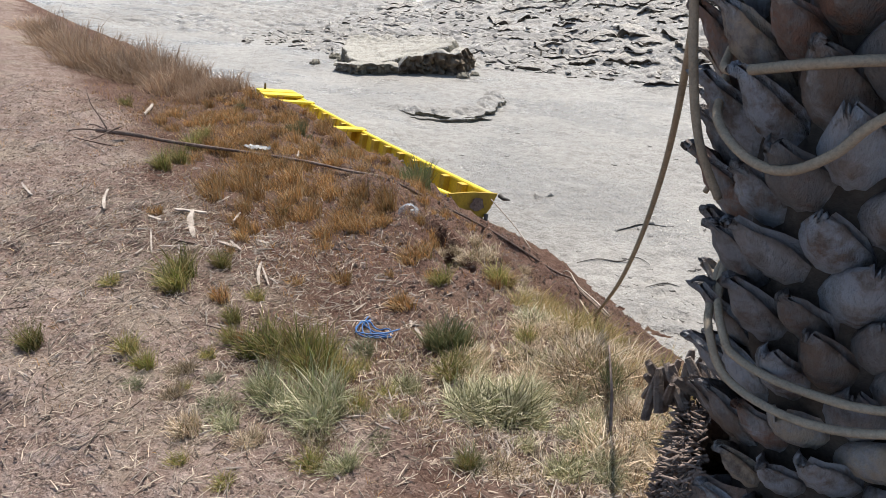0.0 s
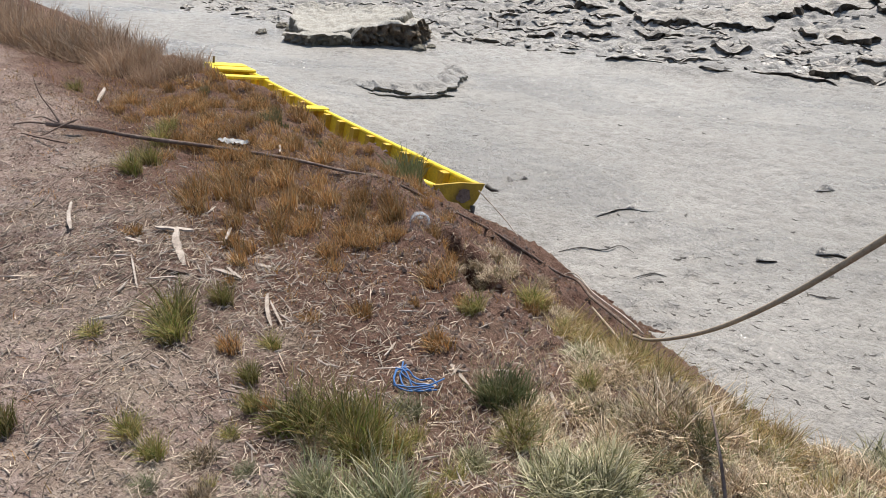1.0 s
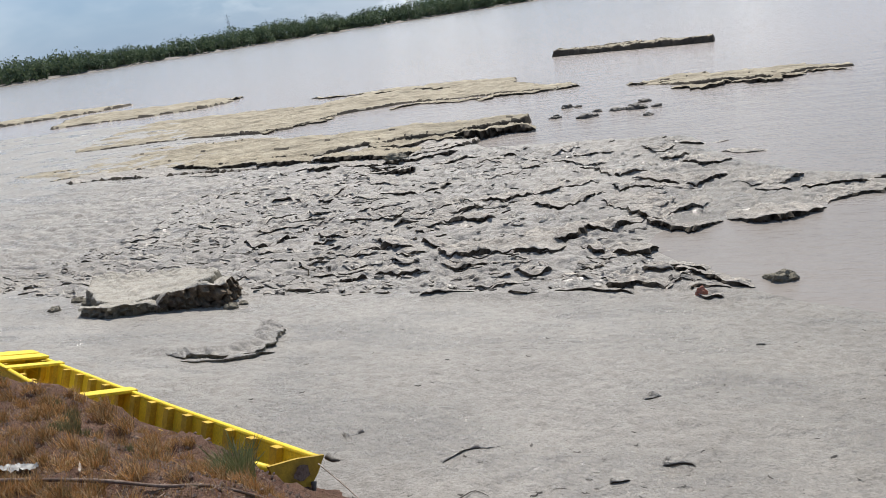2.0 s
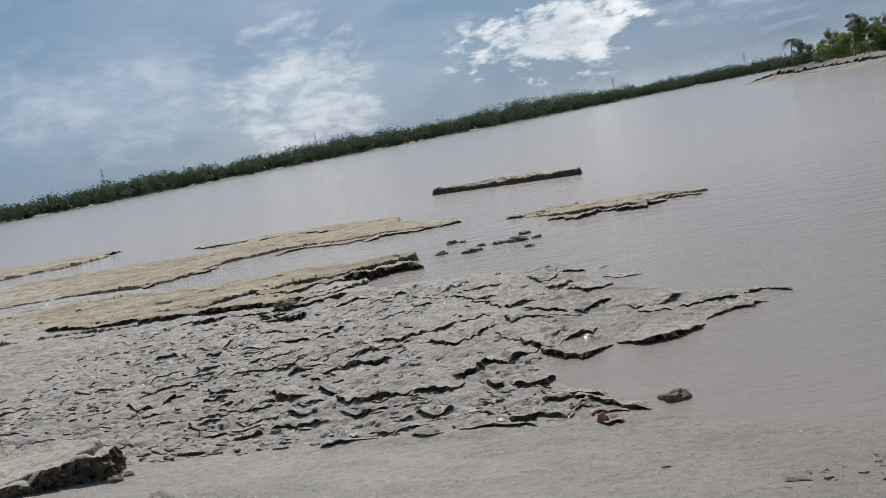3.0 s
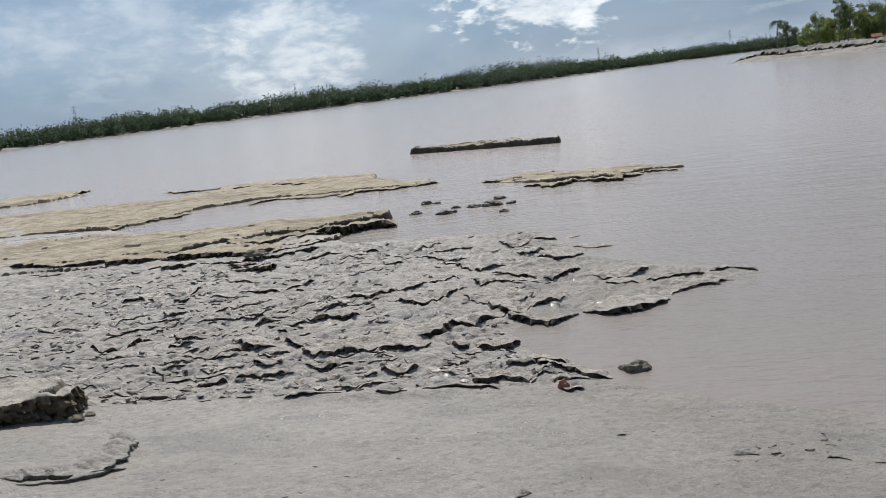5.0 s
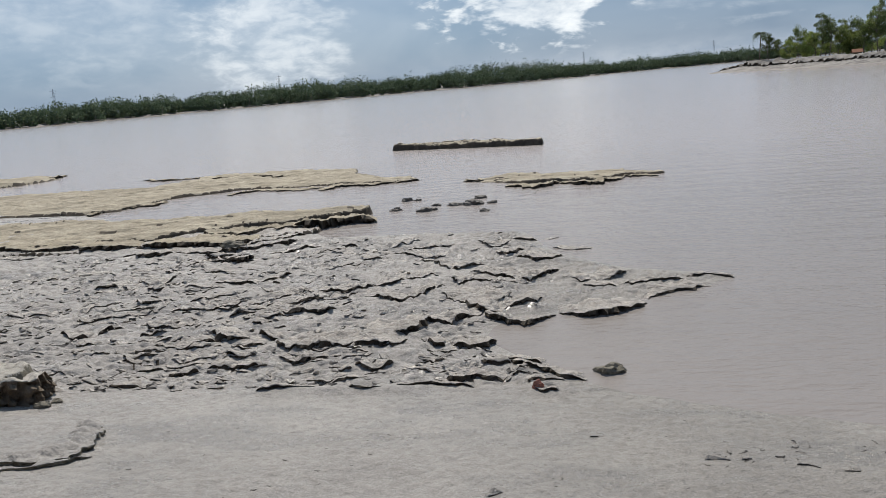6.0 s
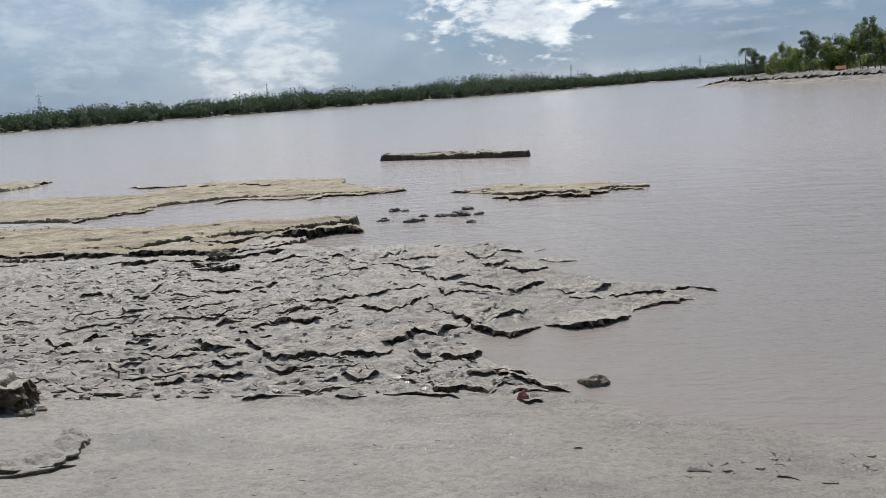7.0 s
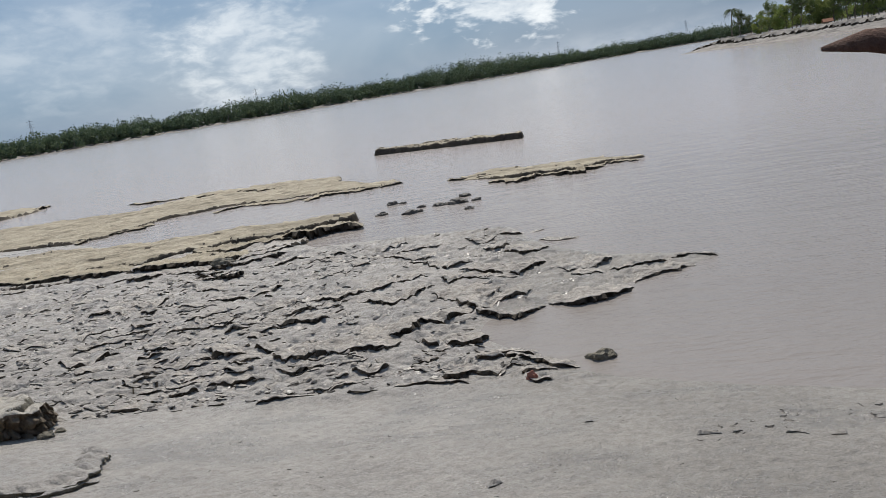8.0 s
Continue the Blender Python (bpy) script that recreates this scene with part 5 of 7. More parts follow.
def build_ropes():
    r = 0.0050
    g = "ropes of the palm"

    def wound(turns, zs, rad, label, n=90):
        keys = [ring_point(a, z, rad - 0.035 * float(smooth(-142, -160, a))) for a, z in zip(turns, zs)]
        ob = tube("rope", keys, r, ROPE, n=n)
        return tagged(ob, label, "rope", g)

    lab = "tan rope wound round the palm trunk"
    wound([-250, -215, -180, -150, -135, -107, -89, -60, -20, 20], [3.60, 3.62, 3.60, 3.59, 3.592, 3.616, 3.624, 3.62, 3.61, 3.60], 0.190, lab)
    wound([-215, -180, -150, -138, -124, -111, -99, -88, -60, -20, 20], [3.62, 3.58, 3.55, 3.535, 3.516, 3.517, 3.542, 3.58, 3.62, 3.63, 3.62], 0.196, "tan rope hanging in a slack loop round the trunk")
    wound([-260, -215, -175, -150, -134, -126, -106, -78, -40, 0, 40], [3.30, 3.32, 3.33, 3.31, 3.287, 3.273, 3.275, 3.276, 3.28, 3.29, 3.30], 0.192, lab)
    wound([-260, -215, -175, -150, -139, -127, -102, -77, -40, 0, 40], [3.27, 3.30, 3.32, 3.30, 3.281, 3.243, 3.242, 3.254, 3.26, 3.27, 3.27], 0.200, lab)
    ob = tube("rope", [ring_point(-146, 3.44, 0.185), ring_point(-146, 3.52, 0.208), ring_point(-147, 3.65, 0.212), ring_point(-148, 3.95, 0.205), ring_point(-152, 4.25, 0.19)], r, ROPE, n=40)
    tagged(ob, "tan rope hanging down along the palm trunk", "rope", g)
    ob = tube("rope", [(0.92, 0.86, 3.44), (0.85, 0.90, 3.40), (0.818, 0.90, 3.356), (0.796, 0.90, 3.313)], 0.0042, ROPE, n=20)
    tagged(ob, "short frayed rope end sticking out of the palm trunk", "rope", g)
    # the mooring rope: down from the trunk, over the bank's edge, along it
    top = [ring_point(-150, 4.12, 0.20), (0.872, 0.62, 3.86), (0.865, 0.656, 3.716), (0.782, 0.845, 3.497), (0.69, 1.02, 3.28), (0.568, 1.217, 3.025), (0.428, 1.43, 2.767), (0.279, 1.657, 2.525), (0.143, 1.883, 2.311), (0.032, 2.099, 2.133)]
    low = []
    for x, y in ((-0.02, 2.24), (-0.17, 2.46), (-0.34, 2.71)):
        low.append((x, y, float(bank_smooth(x, y)[0]) + 0.03))
    ob = tube("mooring_rope", top + low, 0.0050, ROPE, n=130)
    tagged(ob, "long slack mooring rope from the palm to the bank", "rope", g)
    ob = tube("mooring_line", [(-1.40, 3.66, 1.66), (-1.18, 3.55, 1.56), (-0.98, 3.42, 1.47), (-0.74, 3.2, 1.50), (-0.52, 2.95, 1.72), (-0.30, 2.62, 1.88), (-0.05, 2.28, 2.06), (0.04, 2.2, 2.07)], 0.0035, PALEWOOD, n=50, sides=6)
    tagged(ob, "thin pale cord from the boat's bow to the bank", "cord")


build_ropes()


# ---- grass ----
def tuft_mesh(n, height, spread, lean, width, mat, seed):
    rnd = random.Random(seed)
    V, F = [], []
    for i in range(n):
        a, rr = rnd.uniform(0, 2 * math.pi), spread * (0.55 + 0.6 * rnd.random()) * rnd.random() ** 0.5
        bx, by = rr * math.cos(a), rr * math.sin(a)
        h = height * rnd.uniform(0.25, 1.0) ** 0.8 * rnd.choice((1.0, 1.0, 1.15))
        da = a + rnd.gauss(0, 1.5)
        out = lean * h * rnd.uniform(0.25, 1.3)
        ox, oy = math.cos(da) * out, math.sin(da) * out
        w = width * rnd.uniform(0.6, 1.3)
        sa = rnd.uniform(0, math.pi)
        sx, sy = math.cos(sa) * w, math.sin(sa) * w
        droop = rnd.uniform(0.0, 0.5) * lean
        o = len(V)
        for u, k in ((0, 1.0), (0.4, 0.9), (0.75, 0.6)):
            z = h * (u - droop * u ** 2.5) - 0.012 * (u == 0)
            V.append((bx + ox * u ** 1.6 - sx * k, by + oy * u ** 1.6 - sy * k, z))
            V.append((bx + ox * u ** 1.6 + sx * k, by + oy * u ** 1.6 + sy * k, z))
        V.append((bx + ox, by + oy, h * (1 - droop)))
        F += [(o, o + 1, o + 3, o + 2), (o + 2, o + 3, o + 5, o + 4), (o + 4, o + 5, o + 6)]
    me = bpy.data.meshes.new("grass_tuft")
    me.from_pydata(V, [], F)
    me.materials.append(mat)
    return me


def build_grass():
    rnd = random.Random(21)
    kinds = {
        "dry": ([tuft_mesh(260, 0.09, 0.055, 0.55, 0.0013, DRYGRASS, s) for s in (1, 2, 3)], "tuft of dry rust-brown grass on the bank"),
        "rust": ([tuft_mesh(170, 0.06, 0.03, 0.6, 0.0012, DRYGRASS, s) for s in (4, 5)], "small tuft of rusty dry grass on bare soil"),
        "green": ([tuft_mesh(330, 0.115, 0.045, 0.7, 0.0013, GREENGRASS, s) for s in (6, 7, 8)], "green and straw-coloured grass tuft on the bank"),
        "pale": ([tuft_mesh(620, 0.075, 0.06, 1.0, 0.0016, PALEGRASS, s) for s in (9, 10, 11)], "dense clump of pale bent grass at the bank's edge"),
        "straw": ([tuft_mesh(460, 0.078, 0.07, 0.9, 0.0016, STRAWGRASS, s) for s in (16, 17)], "clump of dry straw-coloured grass on the bank"),
        "edge": ([tuft_mesh(620, 0.11, 0.06, 1.05, 0.0012, EDGEGRASS, s) for s in (18, 19)], "orange-green grass hanging over the bank's edge"),
        "grey": ([tuft_mesh(340, 0.105, 0.05, 0.9, 0.0014, GREYGRASS, s) for s in (12, 13)], "grey-green spiky grass clump"),
        "dark": ([tuft_mesh(330, 0.12, 0.04, 0.45, 0.0013, DARKGRASS, s) for s in (20, 21)], "upright dark green grass tuft on the bank"),
        "tall": ([tuft_mesh(520, 0.28, 0.22, 0.6, 0.0024, TALLGRASS, s) for s in (14, 15)], "tall dry reddish grass on the bank's edge"),
    }
    spots = {
        "green": [(-0.73, 0.99, 1), (-0.68, 0.93, 0.8), (-0.74, 1.14, 0.75), (-1.59, 1.60, 1), (-1.71, 1.77, 0.9), (-0.21, 0.84, 1.1), (-0.26, 0.83, 1.0), (-0.12, 0.86, 1.1), (-0.15, 0.93, 1.0), (-0.08, 0.82, 1.0), (-0.19, 0.90, 1.0), (0.13, 1.44, 0.55), (0.09, 1.12, 0.8),
                  (-0.20, 1.82, 0.8), (-0.29, 1.62, 0.7), (-0.67, 0.52, 0.6), (-2.82, 2.30, 0.7), (-0.45, 0.92, 0.5), (-0.37, 0.84, 0.5), (-0.12, 1.86, 0.6), (0.40, 1.36, 0.8), (-1.95, 2.02, 0.8), (-2.1, 2.2, 0.7), (0.16, 0.57, 0.6), (0.37, 0.78, 0.5), (0.07, 1.19, 0.7)],
        "grey": [(-0.03, 0.69, 1.0), (0.05, 0.72, 1.0), (-0.09, 0.70, 0.8), (0.01, 0.78, 0.9), (0.08, 0.66, 0.7), (0.12, 1.15, 0.7), (-0.06, 0.56, 0.6), (0.21, 0.60, 0.6)],
        "dark": [(-0.01, 1.24, 1.15), (0.02, 1.26, 0.9), (-0.03, 1.22, 0.8), (-1.38, 2.88, 2.2), (-1.44, 2.97, 2.0), (-1.32, 2.84, 1.8), (0.44, 1.33, 0.8), (0.0, 0.80, 0.8)],
        "rust": [(-0.52, 1.40, 1), (-0.27, 1.37, 1.2), (-0.24, 1.36, 1.1), (-0.57, 1.25, 0.9), (-0.56, 0.98, 0.9), (-0.88, 1.34, 1.0), (-0.50, 1.38, 0.8), (-0.8, 1.22, 0.8), (-1.16, 1.24, 0.8), (-0.42, 1.52, 0.7), (-0.17, 1.76, 0.9), (-0.35, 0.86, 0.8), (-0.33, 1.63, 0.8)],
        "dry": [(-1.93, 2.06, 0.8), (-1.83, 2.10, 0.9), (-1.62, 2.13, 0.8), (-1.32, 1.60, 1), (-1.34, 1.81, 1.1), (-1.04, 1.65, 1.1), (-1.22, 2.10, 1), (-0.96, 2.03, 1), (-0.79, 1.98, 1), (-1.80, 2.51, 1), (-1.98, 2.57, 0.9), (-1.58, 2.40, 0.9), (-2.38, 2.35, 0.8),
                (-1.55, 2.66, 0.9), (-1.00, 1.78, 1), (-0.83, 1.78, 0.9), (-1.18, 1.68, 1), (-1.22, 1.52, 0.9), (-1.12, 1.90, 1), (-0.9, 1.9, 0.9), (-1.44, 1.95, 0.9), (-0.7, 1.86, 0.7), (-1.35, 2.3, 0.9), (-1.65, 2.75, 0.8),
                (-0.95, 1.55, 0.8), (-0.80, 1.62, 0.7), (-2.2, 2.75, 0.8), (-2.45, 2.7, 0.8), (-1.9, 2.85, 0.9), (-2.7, 2.75, 0.8), (-0.62, 1.95, 0.7), (-1.28, 1.7, 1), (-1.1, 1.78, 1), (-1.4, 1.7, 0.9), (-1.05, 1.95, 1), (-1.25, 1.95, 1), (-0.88, 2.08, 0.9), (-1.5, 2.1, 0.9), (-1.7, 2.35, 0.9), (-1.9, 2.4, 0.8), (-2.05, 2.75, 0.9),
                (-2.3, 2.55, 0.8), (-1.45, 2.5, 0.9), (-1.3, 2.55, 0.8), (-0.95, 1.68, 0.9), (-0.75, 1.72, 0.8), (-1.02, 1.45, 0.8), (-1.1, 1.55, 0.9), (-2.62, 3.02, 0.9), (-2.45, 3.08, 0.9), (-2.3, 3.05, 1.0), (-2.15, 3.1, 1.0), (-2.0, 3.02, 1.0), (-1.85, 3.0, 0.9), (-1.62, 2.9, 0.8), (-1.3, 2.75, 0.9), (-1.22, 2.68, 0.9), (-1.14, 2.6, 0.9)],
        "tall": [(-3.87, 2.95, 1), (-3.59, 2.98, 1), (-3.25, 2.85, 0.8), (-3.0, 2.85, 0.6), (-4.3, 3.15, 1.1), (-4.7, 3.2, 1.1), (-5.3, 3.45, 1.1), (-5.9, 3.7, 1.1), (-6.6, 3.9, 1.1), (-3.6, 3.15, 0.8), (-4.1, 3.3, 0.9)],
        "edge": [(-0.16, 2.08, 0.8), (0.02, 1.93, 1.1), (0.09, 1.86, 1.1), (0.16, 1.79, 1.1), (0.22, 1.72, 1.0), (-0.10, 2.02, 0.9), (-0.02, 1.96, 1.0), (0.05, 1.90, 1.0), (0.12, 1.83, 1.05), (0.19, 1.76, 1.0), (0.25, 1.68, 0.9), (0.0, 2.03, 0.9), (0.09, 1.97, 0.9)],
        "pale": [(0.22, 1.00, 1.05), (0.30, 1.03, 1.1), (0.60, 0.93, 0.6), (0.46, 1.06, 0.5), (0.40, 0.95, 0.5), (0.24, 1.01, 0.95), (0.29, 1.01, 1.0), (0.31, 1.07, 0.95), (0.26, 1.08, 0.9), (0.20, 1.05, 0.8), (0.35, 1.05, 0.8), (0.18, 1.12, 0.6), (0.30, 1.18, 0.7), (0.86, 1.50, 1.2), (0.94, 1.44, 1.2), (0.80, 1.54, 1.0), (0.52, 0.90, 0.6), (0.56, 0.97, 0.6), (0.48, 1.30, 0.6)],
        "straw": [(-0.18, 0.80, 0.6), (-0.02, 0.76, 0.6), (0.12, 0.62, 0.5), (0.06, 1.20, 0.6), (0.16, 1.16, 0.6), (0.22, 1.12, 0.6), (-0.12, 0.62, 0.5), (-0.32, 0.66, 0.5), (-0.25, 0.58, 0.5), (-0.1, 0.5, 0.5), (0.02, 0.55, 0.5), (0.29, 1.31, 0.95), (0.34, 1.33, 1.05), (0.38, 1.38, 1.0), (0.27, 1.40, 0.95), (0.33, 1.43, 1.0), (0.42, 1.42, 0.9), (0.22, 1.35, 0.7), (0.46, 1.40, 0.75), (0.54, 1.36, 0.7), (0.60, 1.40, 0.7), (0.36, 1.25, 0.6), (0.30, 1.52, 0.8), (0.40, 1.52, 0.8), (0.48, 1.52, 0.8), (0.58, 1.50, 0.7),
                  (0.45, 1.18, 0.6), (0.52, 1.22, 0.6), (0.60, 1.16, 0.6), (0.66, 1.22, 0.6), (0.58, 1.30, 0.7), (0.70, 1.32, 0.7), (0.50, 1.44, 0.9), (0.25, 1.55, 0.8), (0.18, 1.52, 0.7), (0.24, 1.25, 0.6), (0.42, 1.28, 0.8), (0.34, 1.38, 1.1), (0.40, 1.34, 1.1), (0.68, 1.46, 0.9), (0.76, 1.42, 0.9), (1.0, 1.38, 1.0), (1.06, 1.44, 1.0), (0.60, 1.0, 0.6), (0.64, 1.06, 0.6), (0.42, 0.82, 0.5), (0.90, 1.56, 1.0)],
    }
    for kind, places in spots.items():
        meshes, label = kinds[kind]
        for i, (x, y, sc) in enumerate(places):
            ob = new("grass_tuft", meshes[i % len(meshes)])
            ob.matrix_world = pose(x, y, bank_at(x, y) - 0.004, 0, 0, rnd.uniform(0, 360)) @ Matrix.Diagonal((sc * rnd.uniform(0.7, 1.15), sc * rnd.uniform(0.7, 1.15), sc * rnd.uniform(0.65, 1.2), 1))
            tagged(ob, label, "grass", "grass tufts of the bank")

    # the close cover of dry grass on the slope, the tall grass of the edge and the pale grass of the brow
    def strewn(kind, count, place, low, high):
        meshes, label = kinds[kind]
        data = []
        for me in meshes:
            co = np.empty(len(me.vertices) * 3)
            me.vertices.foreach_get("co", co)
            data.append((co.reshape(-1, 3), [tuple(p.vertices) for p in me.polygons]))
        V, F, o = [], [], 0
        for i in range(count):
            x, y = place()
            sc, turn = rnd.uniform(low, high), rnd.uniform(0, 6.28)
            co, faces = data[i % len(data)]
            c, n = math.cos(turn) * sc * rnd.uniform(0.8, 1.3), math.sin(turn) * sc
            V.append(np.stack([x + co[:, 0] * c - co[:, 1] * n, y + co[:, 0] * n + co[:, 1] * c, bank_at(x, y) - 0.006 + co[:, 2] * sc * rnd.uniform(0.5, 1.0)], -1))
            F.extend(tuple(k + o for k in q) for q in faces)
            o += len(co)
        tagged(mesh_ob("grass", np.concatenate(V), F, meshes[0].materials[0], soft=False), label.replace("tuft of ", "").replace("clump of ", ""), "grass", kind="stuff")

    def slope():
        u = rnd.random()
        return -0.62 - 2.1 * u + rnd.gauss(0, 0.16), 1.72 + 1.05 * u + rnd.gauss(0, 0.20)

    def brow():
        u = rnd.random()
        return -3.0 - 2.6 * u + rnd.gauss(0, 0.1), 2.98 + 0.55 * u + rnd.gauss(0, 0.13)

    def lip():
        x = rnd.uniform(0.05, 0.85)
        return x, rnd.uniform(0.95, 1.75 - 0.30 * x)

    def verge():
        return rnd.gauss(-0.05, 0.28), rnd.gauss(0.78, 0.18)

    def edge_row(x0, x1, q0, q1):
        def place():
            x, q = rnd.uniform(x0, x1), rnd.uniform(q0, q1)
            return x, (q - 0.55 * x - 0.19 * max(0, -x - 1.2)) / 0.835
        return place

    strewn("edge", 46, edge_row(-0.2, 0.75, 1.38, 1.62), 0.4, 0.8)
    strewn("straw", 50, edge_row(-0.55, 0.7, 1.30, 1.75), 0.3, 0.7)
    strewn("dry", 60, edge_row(-2.9, -0.8, 1.35, 1.75), 0.5, 0.9)
    strewn("dark", 14, edge_row(-2.9, -1.6, 1.2, 1.6), 0.5, 0.8)
    strewn("dry", 85, slope, 0.55, 1.0)
    strewn("rust", 30, slope, 0.6, 1.1)
    strewn("tall", 26, brow, 0.45, 0.8)
    strewn("straw", 60, lip, 0.45, 0.8)
    strewn("pale", 26, lip, 0.4, 0.75)
    strewn("green", 16, verge, 0.25, 0.6)
    strewn("grey", 16, verge, 0.25, 0.6)

    # thin short grass between the tufts
    def turf(name, n, area, height, mat, seed, label):
        r2 = random.Random(seed)
        V, F = [], []
        for i in range(n):
            x, y = area(r2)
            z = bank_at(x, y) - 0.01
            for j in range(r2.randint(4, 9)):
                bx, by = x + r2.gauss(0, 0.014), y + r2.gauss(0, 0.014)
                h, a, o = height * r2.uniform(0.4, 1.2), r2.uniform(0, 6.28), len(V)
                l, sa = h * r2.uniform(0.2, 1.1), r2.uniform(0, 3.14)
                w = 0.0011
                sx, sy = w * math.cos(sa), w * math.sin(sa)
                V += [(bx - sx, by - sy, z), (bx + sx, by + sy, z), (bx + math.cos(a) * l * 0.4 + sx * 0.7, by + math.sin(a) * l * 0.4 + sy * 0.7, z + h * 0.6),
                      (bx + math.cos(a) * l * 0.4 - sx * 0.7, by + math.sin(a) * l * 0.4 - sy * 0.7, z + h * 0.6), (bx + math.cos(a) * l, by + math.sin(a) * l, z + h * 0.85)]
                F += [(o, o + 1, o + 2, o + 3), (o + 3, o + 2, o + 4)]
        ob = mesh_ob(name, V, F, mat, soft=False)
        tagged(ob, label, "grass", kind="stuff")

    def edge_right(r):
        x = r.uniform(-0.15, 1.3)
        return x, r.uniform(0.75, 2.05 - 0.35 * x)

    def dry_zone(r):
        u = r.random()
        return -0.6 - 2.4 * u + r.gauss(0, 0.25), 1.75 + 1.1 * u + r.gauss(0, 0.28)

    def anywhere(r):
        return r.uniform(-3.5, 0.9), r.uniform(0.4, 2.6)

    turf("grass", 2200, edge_right, 0.04, STRAWGRASS, 3, "thin pale grass of the bank's edge")
    turf("grass", 1800, dry_zone, 0.045, DRYGRASS, 4, "thin dry brown grass on the bank")
    turf("grass", 700, anywhere, 0.028, DRYGRASS, 5, "sparse withered grass on bare soil")


build_grass()


# ---- litter on the bank ----
def build_litter():
    rnd = random.Random(31)
    items = []
    for i in range(23000):
        x, y = rnd.uniform(-3.8, 0.9), rnd.uniform(0.15, 2.3)
        if rnd.random() < 0.35:
            x, y = rnd.gauss(-0.85, 0.45), rnd.gauss(1.05, 0.35)
        elif i % 5 == 0:
            x, y = rnd.gauss(0.48, 0.17), rnd.gauss(1.02, 0.14)
        elif i % 11 == 0:
            x, y = rnd.gauss(-0.15, 0.16), rnd.gauss(0.60, 0.10)
        l = rnd.choice((0.003, 0.005, 0.007, 0.010, 0.014, 0.022)) * rnd.uniform(0.6, 1.3)
        a = rnd.uniform(0, math.pi)
        d = Vector((math.cos(a) * l, math.sin(a) * l, rnd.uniform(-0.1, 0.25) * l))
        p = Vector((x, y, bank_at(x, y) + 0.0025))
        w = rnd.uniform(0.0005, 0.0014)
        items.append(tube_data([p - d, p + Vector((rnd.gauss(0, 0.1), rnd.gauss(0, 0.1), 0.04)) * l, p + d], [w, w, w * 0.6], 3))
    for i in range(2600):
        x, y = rnd.uniform(-1.6, 0.75), rnd.uniform(0.25, 1.55)
        l, a = rnd.uniform(0.006, 0.026), rnd.uniform(0, math.pi)
        d = Vector((math.cos(a) * l, math.sin(a) * l, rnd.uniform(0.0, 0.35) * l))
        p = Vector((x, y, bank_at(x, y) + 0.004))
        w = rnd.uniform(0.0008, 0.0019)
        items.append(tube_data([p - d, p + Vector((0, 0, 0.1)) * l, p + d], [w, w, w * 0.5], 3))
    v, f = join_data(items)
    tagged(mesh_ob("straw_litter", v, f, STRAW, soft=False), "scattered bits of straw and twig on the soil", "straw", kind="stuff")
    items = []
    for i in range(13000):
        x, y = rnd.uniform(-3.4, 0.9), rnd.uniform(0.2, 3.3)
        s = rnd.uniform(0.002, 0.006) * (2.0 if 0.55 * x + 0.835 * y > 0.9 else 1)
        z = bank_at(x, y)
        c = Vector((x, y, z + s * 0.3))
        v = [c + Vector((rnd.uniform(0.6, 1.2) * sx * s, rnd.uniform(0.6, 1.2) * sy * s, rnd.uniform(0.5, 1.0) * sz * s)) for sx, sy, sz in ((1, 0, 0), (-1, 0, 0), (0, 1, 0), (0, -1, 0), (0.2, 0.2, 1), (0, 0, -1))]
        items.append((v, [(0, 2, 4), (2, 1, 4), (1, 3, 4), (3, 0, 4), (2, 0, 5), (1, 2, 5), (3, 1, 5), (0, 3, 5)]))
    v, f = join_data(items)
    tagged(mesh_ob("soil_crumbs", v, f, CLOD, soft=False), "loose crumbs of dry soil", "soil", kind="stuff")

    def chip(x, y, l, w, a, mat, label, category="wood chip", bend=0.1, h=0.006, tip=0.35):
        d = Vector((math.cos(radians(a)), math.sin(radians(a)), 0))
        s = Vector((-d.y, d.x, 0))
        c = Vector((x, y, 0))
        n, v, f = 9, [], []
        for k in range(n):
            u = k / (n - 1) - 0.5
            m = c + d * l * u + s * bend * l * (u * u - 0.1)
            g = float(bank_smooth(m.x, m.y)[0]) + 0.012 + 0.25 * w * rnd.random()
            full = (0.35 + 0.65 * min(1, 4 * (0.55 - abs(u)))) * w
            for sg in (-1, 1):
                q = m + s * sg * full * rnd.uniform(0.65, 1.1) + d * rnd.uniform(-0.3, 0.3) * w
                v.append((q.x, q.y, g + 0.35 * w + rnd.uniform(0, 0.1) * w))
                v.append((q.x, q.y, g - 0.45 * w))
        for k in range(n - 1):
            o = 4 * k
            f += [(o, o + 2, o + 6, o + 4), (o + 1, o + 5, o + 7, o + 3), (o, o + 4, o + 5, o + 1), (o + 2, o + 3, o + 7, o + 6)]
        f += [(0, 1, 3, 2), (4 * n - 4, 4 * n - 2, 4 * n - 1, 4 * n - 3)]
        return tagged(mesh_ob("driftwood", v, f, mat, soft=False), label, category, "scraps of wood on the bank")

    pale, dark = "bleached scrap of wood on the soil", "dark dead twig on the soil"
    def scrap(p, q, w, mat, label, category="wood chip"):
        d = Vector(q) - Vector(p)
        chip((p[0] + q[0]) / 2, (p[1] + q[1]) / 2, d.length, w, math.degrees(math.atan2(d.y, d.x)), mat, label, category, bend=rnd.uniform(-0.12, 0.12))

